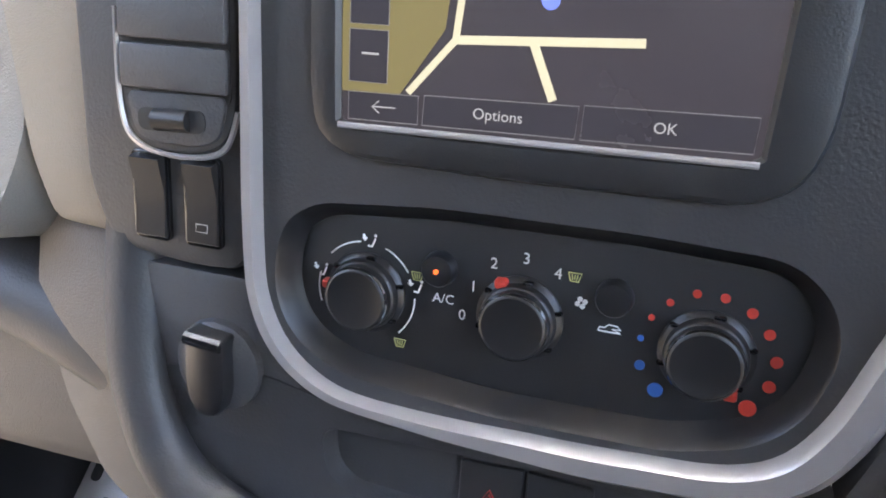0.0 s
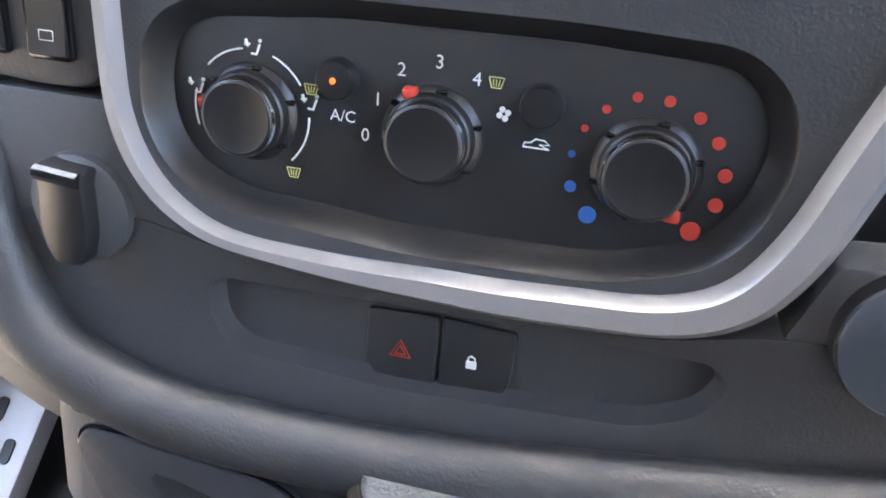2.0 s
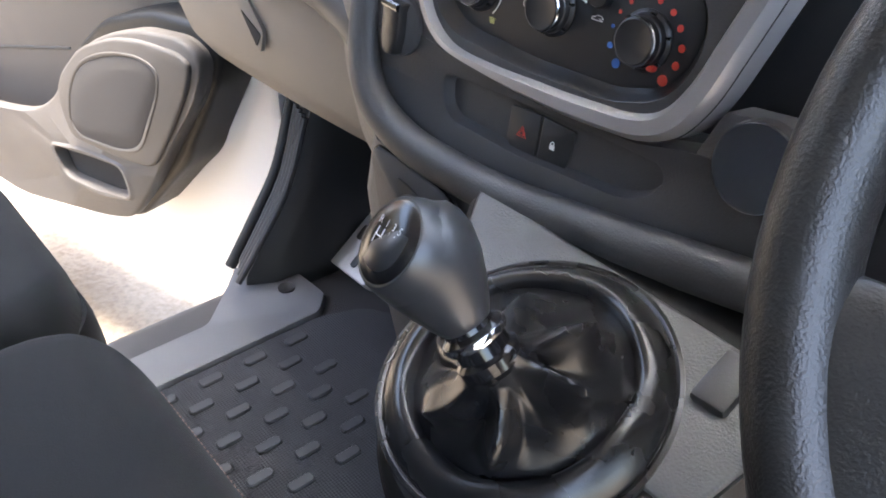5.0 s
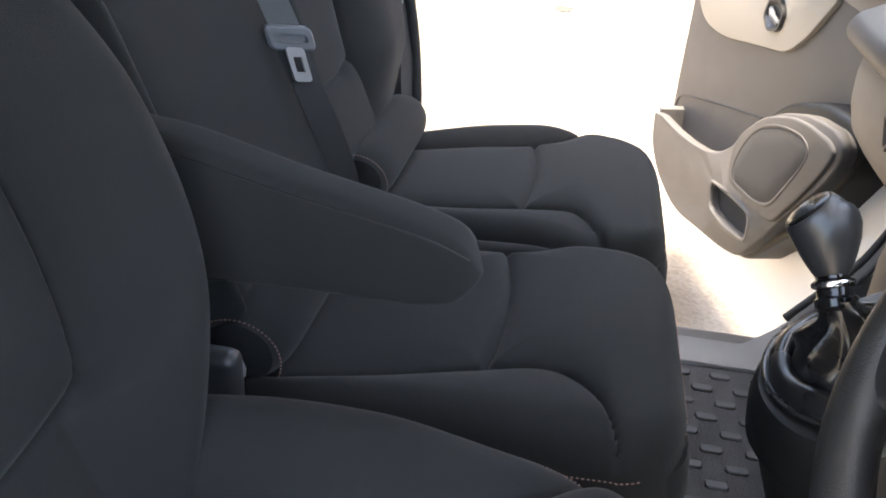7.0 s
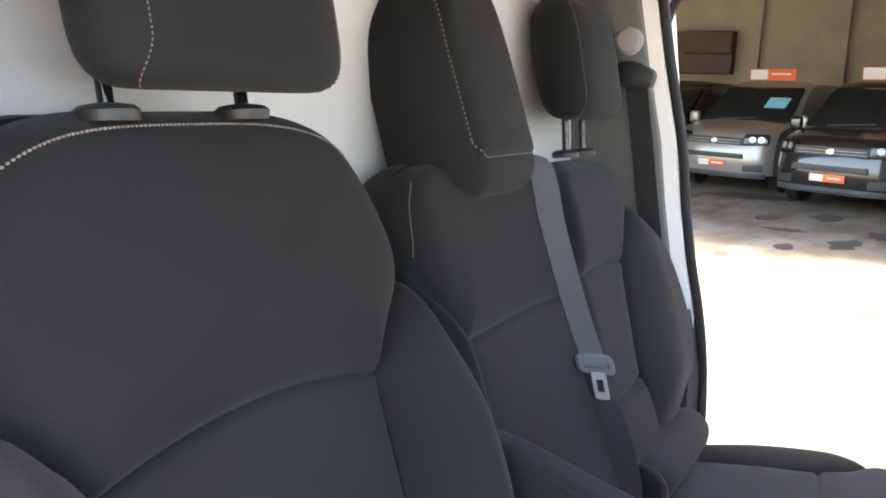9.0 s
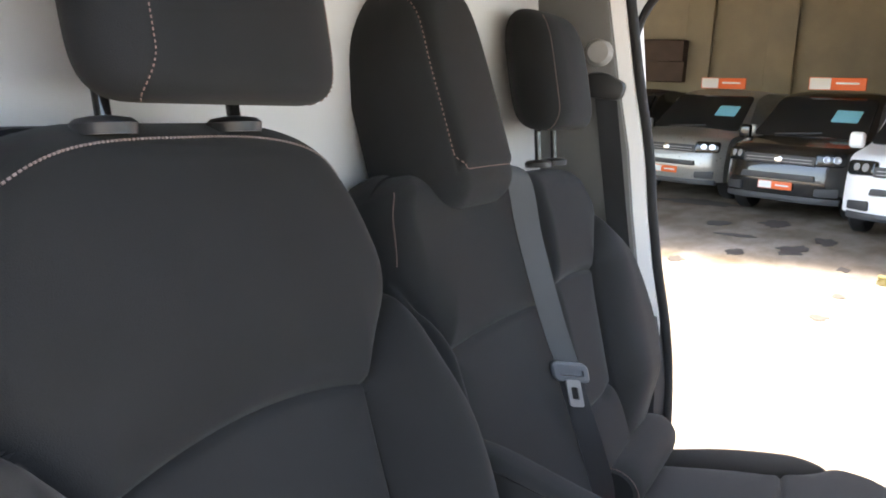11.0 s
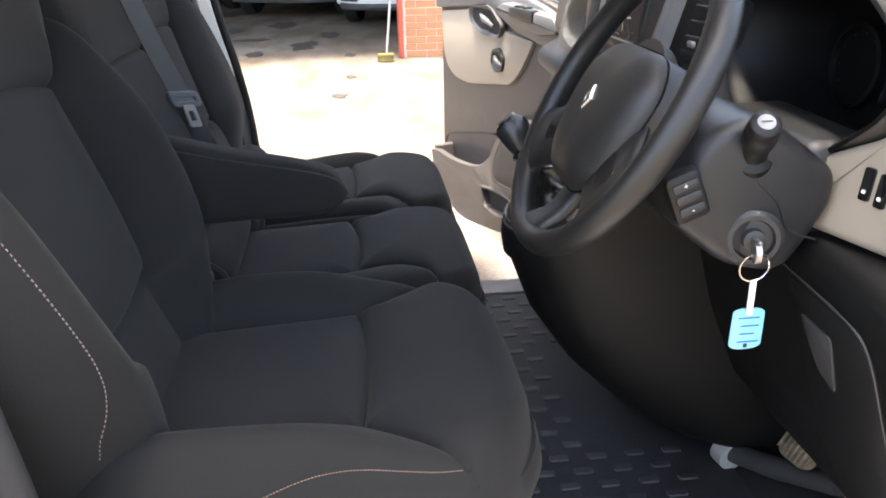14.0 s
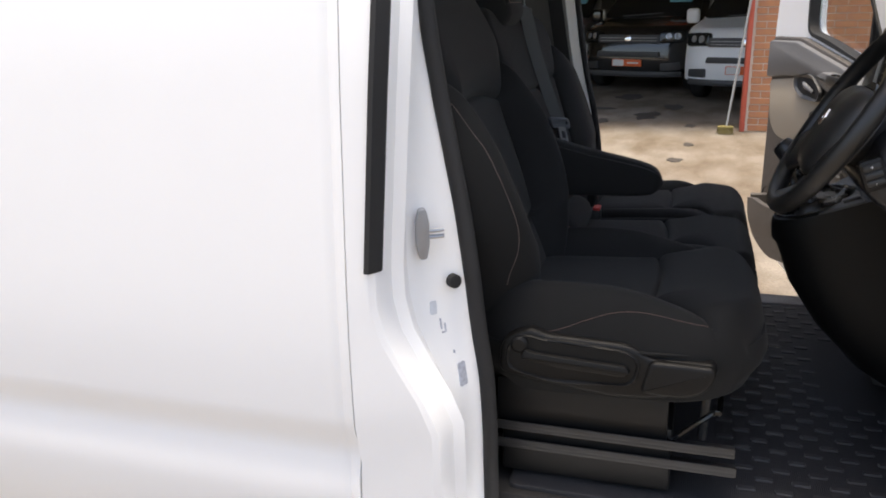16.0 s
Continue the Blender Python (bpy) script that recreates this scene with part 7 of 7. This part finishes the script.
part("notch_lit_base", slab(Plane((-0.03, 0.7775, 0.92), X, Vector((0, 0.10, 1))), rounded([(-0.014, 0.038), (-0.004, 0.043), (0.006, 0.043), (0.005, 0.033), (-0.004, 0.035)], 0.003), 0, 0.001), "roll", sf_)

# gear console
con = thing("gear_console", (0.18, 0.75, 0.50), "dark gear console with grey top and leather gaiter", "gear lever")
gp = Plane((0.180, 0.708, 0.9655), X, Vector((0, 0.928, 0.371)))
CON = [(0.034, 0.84), (0.041, 0.79), (0.047, 0.776), (0.060, 0.757), (0.071, 0.733), (0.080, 0.705), (0.092, 0.677), (0.108, 0.652), (0.132, 0.629), (0.165, 0.614), (0.203, 0.611), (0.243, 0.622), (0.272, 0.646), (0.292, 0.68), (0.304, 0.73), (0.310, 0.78), (0.312, 0.84)]
CON = [tuple(p.xy) for p in smooth_line([(x, y, 0.0) for x, y in CON], 4)]
rings = []
for zt, dy, dx in ((0.0, 0.0, 0.0), (-0.006, -0.003, -0.003), (-0.022, -0.004, -0.003), (-0.05, 0.0, 0.0), (0.868, 0.010, 0.004), (0.776, 0.045, 0.016), (0.676, 0.113, 0.030), (0.58, 0.209, 0.040), (0.525, 0.295, 0.046), (0.49, 0.385, 0.05), (0.470, 0.46, 0.052)):
    ring = []
    for x, y in CON:
        side = clamp01((0.17 - x) / 0.10)
        top = 0.9655 + 0.40 * (y - 0.708)
        z = top + zt if zt <= 0 else min(zt, top - 0.05)
        ring.append(Vector((x + dx * side, min(1.13, y + dy), z)))
    rings.append([Vector((ring[0].x, 1.14, ring[0].z))] + ring + [Vector((ring[-1].x, 1.14, ring[-1].z))])
part("console_body", loft(rings), "cover", con, "dark console body")
CC = (0.19, 0.74)
part("console_top", slab(gp, [((CC[0] + (x - CC[0]) * 0.985) - 0.180, (CC[1] + (y - CC[1]) * 0.985 - 0.708) / 0.928) for x, y in CON if 0.688 < y < 0.792], -0.004, 0.004, 0.003, 3), "console_grey", con, "grey grained console top")
EL = [(0.087 * math.cos(q) * (1 - 0.05 * math.sin(q)), 0.087 * math.sin(q) - 0.010) for q in [2 * math.pi * k / 144 for k in range(144)]]
part("gaiter_ring", rings_on(gp, [(grow(EL, (0, 0), 0.004), 0.002), (grow(EL, (0, 0), 0.0035), 0.0045), (grow(EL, (0, 0), 0.001), 0.0055), (grow(EL, (0, 0), -0.001), 0.0045)], fill=False), "boot", con, "black ring round the gaiter")
ax_ = Vector((-0.54, -0.24, 0.80)).normalized()
kc = Vector((0.172, 0.629, 1.078))
colr = kc - ax_ * 0.054


def gaiter():
    """Leather gaiter: a taut band inside the ring, then a slack tent with a few sharp folds up to the collar."""
    rings = []
    for f, h in ((0.985, 0.004), (0.965, 0.0075), (0.93, 0.0115), (0.89, 0.0150), (0.84, 0.0180), (0.79, 0.0185), (0.755, 0.0160), (0.735, 0.0120)):
        ring = []
        for k, (x, y) in enumerate(EL):
            q = 2 * math.pi * k / len(EL)
            w = 0.0025 * noise.noise(Vector((1.6 * math.cos(q), 1.6 * math.sin(q), 4.0))) * (1 - f) / 0.2
            ring.append(gp(x * f, -0.010 + (y + 0.010) * f, h + w * 2.5))
        rings.append(ring)
    foot = rings[-1]
    # ridges: angle, breadth, how far they stand out, where along the slope
    folds = ((0.10, 0.42, 0.036, 0.56), (1.15, 0.50, 0.024, 0.48), (2.25, 0.55, 0.018, 0.42), (3.45, 0.45, 0.018, 0.35), (4.45, 0.60, 0.018, 0.38), (5.40, 0.34, 0.024, 0.42))
    for j in range(1, 31):
        t = j / 30
        top = colr - ax_ * 0.006
        nrm = (gp.n * (1 - t) + ax_ * t).normalized()
        u = (X - nrm * X.dot(nrm)).normalized()
        w = nrm.cross(u)
        ring = []
        for k in range(len(EL)):
            q = 2 * math.pi * k / len(EL)
            c1 = top + (u * math.cos(q) + w * math.sin(q)) * 0.0165
            e = t ** 0.9
            p = foot[k] * (1 - e) + c1 * e
            out = (foot[k] - gp(0, -0.010, 0.0))
            out = (out - nrm * out.dot(nrm)).normalized()
            d = -0.012 * math.sin(math.pi * t) ** 0.9
            for q0, wd, amp, pk in folds:
                dq = (q - q0 - 0.5 * (t - 0.5) + math.pi) % (2 * math.pi) - math.pi
                ridge = max(0.0, 1 - abs(dq) / wd) ** 1.25
                d += amp * ridge * math.exp(-((t - pk) / 0.26) ** 2)
            d += 0.005 * noise.noise(Vector((2.6 * math.cos(q), 2.6 * math.sin(q), 3.0 * t))) * math.sin(math.pi * t)
            ring.append(p + out * d + nrm * (0.15 * max(0.0, d)))
        rings.append(ring)
    part("gaiter", loft(rings), "boot", con, "glossy black leather gaiter in folds", sharp=75)


gaiter()
lev = thing("gear_lever", tuple(colr), "black gear lever with chrome collar and dark knob", "gear lever")
part("lever_collar", lathe(colr, ax_, [(0.0125, -0.012), (0.0165, -0.008), (0.0168, -0.002), (0.0140, 0.000), (0.0135, 0.006), (0.0160, 0.007), (0.0160, 0.012), (0.0130, 0.014), (0.0120, 0.024)], 28), "gloss", lev, "gloss black collar")
part("collar_ring", lathe(colr, ax_, [(0.0166, 0.0075), (0.0172, 0.0095), (0.0166, 0.0115)], 28), "chrome", lev)
kb = part("gear_knob", lathe(colr, ax_, [(0.0125, 0.016), (0.0160, 0.022), (0.0205, 0.032), (0.0250, 0.044), (0.0272, 0.056), (0.0262, 0.064), (0.0230, 0.0705), (0.0165, 0.0745), (0.0080, 0.0762), (0.001, 0.0766)], 44), "lever_knob", lev, "smooth dark gear knob")
cn = Vector((-0.20, -0.75, 0.62)).normalized()
cu_ = (X - cn * X.dot(cn)).normalized()
cap = Plane(kc + cn * 0.0238, cu_, cn.cross(cu_))
part("knob_cap", lathe(kc, cn, [(0.0205, 0.006), (0.0205, 0.0215), (0.0190, 0.0230), (0.010, 0.0246), (0.001, 0.0250)], 40), "cap", kb, "gloss black cap with shift pattern")
part("cap_ring", lathe(kc, cn, [(0.0262, 0.0050), (0.0245, 0.0140), (0.0226, 0.0200), (0.0214, 0.0218), (0.0204, 0.0218)], 40), "lever_knob", kb)
bms = [tube([cap(-0.007, -0.0, 0.0019), cap(0.007, 0.0, 0.0019)], 0.0003, 4)]
for u in (-0.007, -0.0023, 0.0023, 0.007):
    bms.append(tube([cap(u, -0.004, 0.0016), cap(u, 0.004, 0.0016)], 0.0003, 4))
part("shift_pattern", join(*bms), "mark_dim", kb)
for s_, u, v in (("1", -0.0023, 0.0068), ("3", 0.0035, 0.0068), ("5", 0.0088, 0.0068), ("2", -0.0023, -0.0080), ("4", 0.0035, -0.0080), ("R", -0.0082, 0.0070)):
    part("shift_number", text_bm(cap, s_, u, v, 0.0052, 0.0017), "mark_dim", kb, flat=True)
pb = part("console_switch", box((0.268, 0.758, 0.990), (0.022, 0.036, 0.012), 0.003, 2, rot=Matrix.Rotation(0.38, 3, "X")), "black", con, "small gloss black switch")

# passenger side of the dash
part("glove_box", along_x(round_profile([(0.905, 1.030), (0.898, 1.00), (0.902, 0.94), (0.918, 0.885), (0.96, 0.83), (1.10, 0.80), (1.4, 0.80), (1.4, 1.03)], 0.015), stations(-0.77, -0.262, 10), lambda x: (0.10 * (x + 0.35) ** 2, -0.10 * abs(x + 0.27) * 0.4)), "greybeige", dash, "beige-grey glove box lid")
gl = Plane((-0.505, 0.898, 0.958), X, Vector((0, 0.03, 1)))
gr = part("glove_catch", slab(gl, rounded([(-0.046, 0.040), (-0.006, 0.036), (0.036, -0.006), (0.024, -0.036), (-0.014, -0.004)], 0.006), -0.004, 0.0012, 0.0008), "greybeige", dash)
# no hollow here: a dark triangle stands for the recess's shade
part("catch_shade", slab(Plane(gl(0.0, 0.0, 0.0012), gl.u, gl.v), rounded([(-0.016, 0.010), (0.030, -0.010), (0.018, -0.028)], 0.003), 0, 0.0012), "carpet_and_shade", gr, "dark triangle painting the shade in the catch recess")
part("console_cheek", along_x(round_profile([(0.852, 1.12), (0.832, 1.06), (0.836, 0.98), (0.852, 0.90), (0.90, 0.83), (1.10, 0.80), (1.2, 1.12)], 0.015), stations(-0.252, -0.118, 8), lambda x: (0.9 * (x + 0.118) ** 2 * 2.2, 0.0)), "greybeige", dash, "warm grey console side")
part("passenger_roll", along_x(round_profile([(0.93, 1.115), (0.868, 1.085), (0.858, 1.055), (0.872, 1.033), (0.95, 1.03), (1.1, 1.05), (1.1, 1.115)], 0.022), stations(-0.80, -0.148, 14), lambda x: (0.10 * (x + 0.3) ** 2 - 0.022 * step01(-0.30, -0.16, x), 0.03 * (x + 0.2) - 0.030 * step01(-0.36, -0.18, x))), "dark", dash, "dark grey dash roll")
part("passenger_shelf", along_x(round_profile([(0.99, 1.295), (0.955, 1.27), (0.93, 1.12), (0.96, 1.10), (1.2, 1.10), (1.2, 1.29)], 0.02), stations(-0.80, -0.20, 10)), "greybeige", dash, "warm grey upper dash")
pod = Plane((-0.385, 0.884, 1.180), Vector((0.985, -0.10, 0)), Vector((0, 0.22, 1)))
po = star(rounded([(-0.17, -0.075), (0.14, -0.085), (0.185, 0.0), (0.17, 0.10), (-0.06, 0.105), (-0.175, 0.02)], 0.04), (0, 0), 80)
pi_ = star(rounded([(-0.10, -0.040), (0.10, -0.048), (0.135, 0.0), (0.12, 0.055), (-0.05, 0.06), (-0.115, 0.01)], 0.02), (0, 0), 80)
pd = part("phone_pod", rings_on(pod, [(grow(po, (0, 0), 0.01), -0.06), (po, 0.0), (grow(po, (0, 0), -0.008), 0.010), (grow(pi_, (0, 0), 0.008), 0.012), (pi_, 0.006), (grow(pi_, (0, 0), -0.012), -0.035)]), "pod", dash, "warm grey open storage pod")
part("pod_floor", slab(Plane(pod(0.0, 0.0, -0.034), pod.u, pod.v), [tuple(q) for q in grow(pi_, (0, 0), -0.012)], 0, 0.003), "dark", pd)

# ---- steering wheel and column ----
sw = thing("steering_wheel", (0.475, 0.70, 1.17), "black grained steering wheel with airbag hub", "steering wheel")
wp = Plane((0.511, 0.679, 1.195), X, Vector((0, 0.514, 0.858)))
R0 = 0.189
rings = []
for k in range(96):
    q = 2 * math.pi * k / 96
    bulge = 1 + 0.10 * (groove(math.sin(q) - 0.45, 0.2))
    c_ = wp(R0 * math.cos(q), R0 * math.sin(q), 0)
    rad = (wp.u * math.cos(q) + wp.v * math.sin(q))
    rings.append([c_ + rad * 0.0155 * bulge * math.cos(t) + wp.n * 0.0175 * math.sin(t) for t in [2 * math.pi * j / 18 for j in range(18)]])
part("rim", loft(rings, loop=True), "leather", sw, "thick grained rim")
for q0, half, deep_, nm in ((214, (0.060, 0.058, 0.052, 0.046, 0.047, 0.054, 0.064, 0.078), 0.0, "spoke"), (-34, (0.060, 0.058, 0.052, 0.046, 0.047, 0.054, 0.064, 0.078), 0.0, "spoke"), (270, (0.030, 0.027, 0.024, 0.023, 0.024, 0.028, 0.036, 0.050), 0.016, "lower_spoke")):
    q = radians(q0)
    dr = Vector((math.cos(q), math.sin(q)))
    pr = Vector((-dr.y, dr.x))
    rr = []
    for k, (r, c) in enumerate(((0.050, -0.018), (0.085, -0.013), (0.115, -0.008), (0.140, -0.005), (0.155, -0.003), (0.168, -0.001), (0.177, 0.0), (0.186, 0.0))):
        p = dr * r
        ring = []
        for t in [2 * math.pi * j / 24 for j in range(24)]:
            w = half[k] * math.copysign(abs(math.cos(t)) ** 0.6, math.cos(t))
            ring.append(wp(p.x + pr.x * w, p.y + pr.y * w, c - deep_ * (1 - step01(0.14, 0.18, r)) + 0.011 * math.sin(t)))
        rr.append(ring)
    sk_ = part(nm, loft(rr), "leather", sw, "wide black spoke" if nm == "spoke" else "narrow lower spoke")
    if nm == "spoke":
        g = -1 if q0 > 0 else 1
        pp_ = Plane(wp(dr.x * 0.127, dr.y * 0.127, 0.0032), (wp.u * dr.x + wp.v * dr.y) + wp.n * 0.12, wp.u * pr.x + wp.v * pr.y)
        shape = [(x_, y_ + g * 0.006) for x_, y_ in rrect(0.044, 0.034, 0.008)]
        part("blank_panel", slab(pp_, shape, -0.004, 0.0014, 0.0006), "deep", sk_, "blank panel in the spoke")
        part("panel_edge", tube([pp_(x_ * 1.01, g * 0.006 + (y_ - g * 0.006) * 1.02, 0.0008) for x_, y_ in shape], 0.0008, 6, closed=True), "leather", sk_)
HB = rounded([(-0.108, 0.030), (-0.07, 0.070), (0.07, 0.070), (0.108, 0.030), (0.102, -0.045), (0.058, -0.114), (-0.058, -0.114), (-0.102, -0.045)], 0.04)
HC = (0, -0.018)
hs_ = star(HB, HC, 96)
hub = part("airbag_cover", rings_on(wp, [(grow(hs_, HC, 0.0), -0.040), (grow(hs_, HC, 0.0), -0.006), (grow(hs_, HC, -0.003), 0.003), (grow(hs_, HC, -0.010), 0.011), (grow(hs_, HC, -0.022), 0.018), (grow(hs_, HC, -0.038), 0.0225), (grow(hs_, HC, -0.058), 0.0245)]), "hub", sw, "domed black airbag cover")
em = wp(0.0, -0.010, 0.0245)
gem = [(0.0, 0.0165), (0.0100, 0.0), (0.0, -0.0165), (-0.0100, 0.0)]
part("badge", rings_on(Plane(em, wp.u, wp.v), [([(x * k, y * k) for x, y in gem], h) for k, h in ((1.0, -0.002), (1.0, 0.0022), (0.86, 0.0042), (0.42, 0.0042), (0.34, 0.0012))]), "chrome", hub, "plain silver diamond badge")
for x_, y_, w_, h_ in ((0.0, 0.002, 0.012, 0.0022), (-0.003, -0.003, 0.006, 0.0022), (0.005, -0.004, 0.004, 0.003)):
    part("airbag_mark", slab(Plane(wp(x_, -0.078 + y_, 0.0122), wp.u, wp.v + wp.n * 0.32), rrect(w_, h_, 0.0008), 0, 0.0012), "vgrey", hub)
part("hub_seam", tube([wp(x, y, -0.007) for x, y in grow(hs_, HC, 0.0005)], 0.0014, 5, closed=True), "gloss", hub)
part("hub_shell", lathe(wp(0, 0, -0.028), wp.n * -1, [(0.085, -0.02), (0.082, 0.0), (0.060, 0.03), (0.055, 0.06)], 32), "black", sw)

colm = thing("steering_column", (0.5, 0.82, 1.05), "charcoal steering column shroud with ignition and stalk", "steering column")
xp = Plane((0.655, 0, 0), Y, Z)
part("shroud", slab(Plane((0.655, 0.0, 0.0), Y, Z), rounded([(0.705, 1.088), (0.735, 1.185), (0.80, 1.205), (0.895, 1.135), (0.892, 1.095), (0.845, 1.015), (0.775, 1.032)], [0.02, 0.03, 0.03, 0.02, 0.015, 0.03, 0.02]), -0.33, 0.0, 0.018, 4), "shroud", colm, "charcoal column shroud")
part("shroud_seam", tube(smooth_line([(0.6555, 0.80, 1.13), (0.6565, 0.825, 1.105), (0.6565, 0.84, 1.075), (0.6555, 0.875, 1.06)], 5), 0.0012, 5), "black", colm)
part("shroud_link", box((0.50, 0.92, 1.10), (0.24, 0.10, 0.12), 0.02, 3), "black", colm)
ig = part("ignition_ring", lathe((0.653, 0.802, 1.066), (1, -0.25, 0.05), [(0.034, -0.01), (0.033, 0.006), (0.028, 0.010), (0.023, 0.010), (0.021, 0.004), (0.012, 0.005), (0.001, 0.005)], 40), "black", colm, "round ignition barrel")
part("ignition_barrel", lathe((0.653, 0.802, 1.066), (1, -0.25, 0.05), [(0.013, 0.0), (0.012, 0.014), (0.009, 0.015), (0.001, 0.015)], 24), "black", ig)
stb = Vector((0.640, 0.795, 1.155))
std = Vector((0.55, -0.12, 0.62)).normalized()
stk = part("stalk", lathe(stb, std, [(0.026, -0.02), (0.024, 0.004), (0.0165, 0.009), (0.0145, 0.026), (0.0150, 0.028), (0.0172, 0.031), (0.0178, 0.046), (0.0166, 0.048), (0.0166, 0.050), (0.0172, 0.052), (0.0160, 0.062), (0.0130, 0.0645), (0.001, 0.065)], 28), "deep", colm, "black stalk with rotary end")
part("stalk_mark", lathe(stb, std, [(0.0095, 0.0642), (0.0090, 0.0653), (0.001, 0.0656)], 24), "pillar_trim", stk)
part("stalk_sign", slab(Plane(stb + std * 0.0658, Y, std.cross(Y)), rrect(0.012, 0.002, 0.0008), 0, 0.0006), "black", stk)
cs_ = part("column_switch", slab(Plane((0.655, 0.718, 1.122), Vector((0, 0.9, 0.35)), Vector((0, -0.35, 0.9))), rrect(0.040, 0.056, 0.008), -0.004, 0.014, 0.005), "deep", colm, "black audio remote pad")
for k in (-0.014, 0.0, 0.014):
    part("remote_button", slab(Plane((0.669, 0.718, 1.122), Vector((0, 0.9, 0.35)), Vector((0, -0.35, 0.9))), [(p[0], p[1] + k) for p in rrect(0.028, 0.010, 0.003)], 0, 0.002, 0.001), "black", cs_)

rp = Plane((0.6712, 0.718, 1.122), Vector((0, 0.9, 0.35)), Vector((0, -0.35, 0.9)))
for k in (-0.014, 0.014):
    part("remote_mark", text_bm(rp, "+" if k > 0 else "-", 0.0, k, 0.010, 0.0004), "mark", cs_, flat=True)

key = thing("ignition_key", (0.675, 0.80, 1.05), "key in the ignition with split ring and pale blue tag", "key")
part("key_blade", box((0.672, 0.797, 1.066), (0.022, 0.006, 0.012), 0.001), "steel", key)
part("key_head", lathe((0.684, 0.793, 1.060), (0.2, 1, 0), [(0.001, -0.003), (0.011, -0.003), (0.011, 0.003), (0.001, 0.003)], 24), "steel", key)
part("split_ring", tube([(0.676 + 0.002 * math.sin(q), 0.797 + 0.017 * math.cos(q), 1.040 + 0.017 * math.sin(q)) for q in [2 * math.pi * k / 36 for k in range(36)]], 0.0012, 6, closed=True), "chrome", key, "thin chrome ring")
part("tag_strap", slab(Plane((0.674, 0.798, 1.004), Vector((0.05, 1, 0)), Z), rounded([(-0.003, -0.022), (0.004, -0.022), (0.004, 0.02), (-0.003, 0.02)], 0.002), 0, 0.002), "paper", key, "white strap")
tgp = Plane((0.668, 0.801, 0.962), Vector((-0.05, 1, -0.02)), Vector((0, 0.02, 1)))
tg_ = part("key_tag", slab(tgp, rounded([(-0.019, 0.022), (-0.010, 0.025), (0.010, 0.025), (0.019, 0.022), (0.0195, -0.022), (0.010, -0.026), (-0.010, -0.026), (-0.0195, -0.022)], 0.004), 0, 0.003, 0.001), "tag", key, "pale blue plastic key tag")
for k in range(4):
    part("tag_bar", slab(Plane(tgp(0.002 * (k % 2), 0.014 - 0.010 * k, 0.003), tgp.u, tgp.v), rrect(0.026 - 0.004 * (k % 3), 0.0016, 0.0006), 0, 0.0005), "mark_b", tg_)
part("tag_hole", lathe(tgp(0.0, -0.021, 0.003), tgp.n, [(0.0028, 0), (0.0028, 0.0004), (0.0001, 0.0004)], 14), "black", tg_)

# ---- pedals and footwell ----
def pedal(at, u, v, w, h, ribs, nm="pedal", acc=False):
    t = thing(nm, at, "worn ribbed rubber pedal on a black arm", "pedal", "pedals")
    pl = Plane(at, u, v)
    pp = part("pad", slab(pl, rrect(w, h, 0.021), -0.008, 0.004, 0.003), "pedal", t, "worn ribbed pad")
    for k in range(ribs):
        x = -w / 2 + w * (k + 0.5) / ribs
        tall = h * (0.90 - 0.34 * abs(2 * x / w) ** 3)
        part("rib", slab(Plane(pl(x, 0, 0.003), u, v), rrect(w / ribs * 0.42, tall, 0.002), 0, 0.004, 0.001), "pedal", pp)
    part("arm", tube(smooth_line([pl(0, 0, -0.01), Vector(at) + Vector((0.0, 0.06, 0.06)), Vector(at) + Vector((0, 0.10, 0.22))], 4), 0.010, 8), "black", t)


pedal((0.428, 1.050, 0.603), Vector((1, 0.1, 0.1)), Vector((0, 0.45, 0.9)), 0.078, 0.056, 7)
pedal((0.580, 1.072, 0.605), Vector((1, 0.1, 0.1)), Vector((0, 0.45, 0.9)), 0.085, 0.056, 7)
pedal((0.765, 1.00, 0.625), Vector((0.9, 0.0, 0.35)), Vector((-0.1, 0.45, 0.9)), 0.08, 0.05, 6)
duct = thing("floor_duct", (0.29, 1.0, 0.465), "pale grey heater duct end in the dark footwell", "duct")
part("duct_body", tube([(0.26, 1.01, 0.485), (0.36, 1.05, 0.515), (0.50, 1.08, 0.58)], [0.018, 0.020, 0.016], 14), "dark", duct)
part("duct_end", lathe((0.262, 1.01, 0.486), (-1, -0.1, 0), [(0.024, -0.03), (0.026, 0.0), (0.020, 0.006), (0.001, 0.004)], 24), "pillar_trim", duct)
step = thing("footrest", (-0.6, 1.2, 0.5), "light grey ribbed footrest with oval studs by the far wheel arch", "footrest")
fp = Plane((-0.60, 1.18, 0.56), X, Vector((0, 0.80, 0.60)))
part("footrest_plate", slab(fp, rounded([(-0.10, -0.16), (0.10, -0.16), (0.10, 0.18), (-0.10, 0.18)], 0.02), -0.02, 0.01, 0.004), "plate", step)
for r in range(7):
    for c in range(3):
        part("oval_stud", slab(Plane(fp(-0.06 + 0.06 * c + (0.03 if r % 2 else 0) - 0.015, -0.13 + 0.045 * r, 0.010), fp.u, fp.v), rrect(0.014, 0.030, 0.006, 3), 0, 0.003, 0.001), "stud", step)
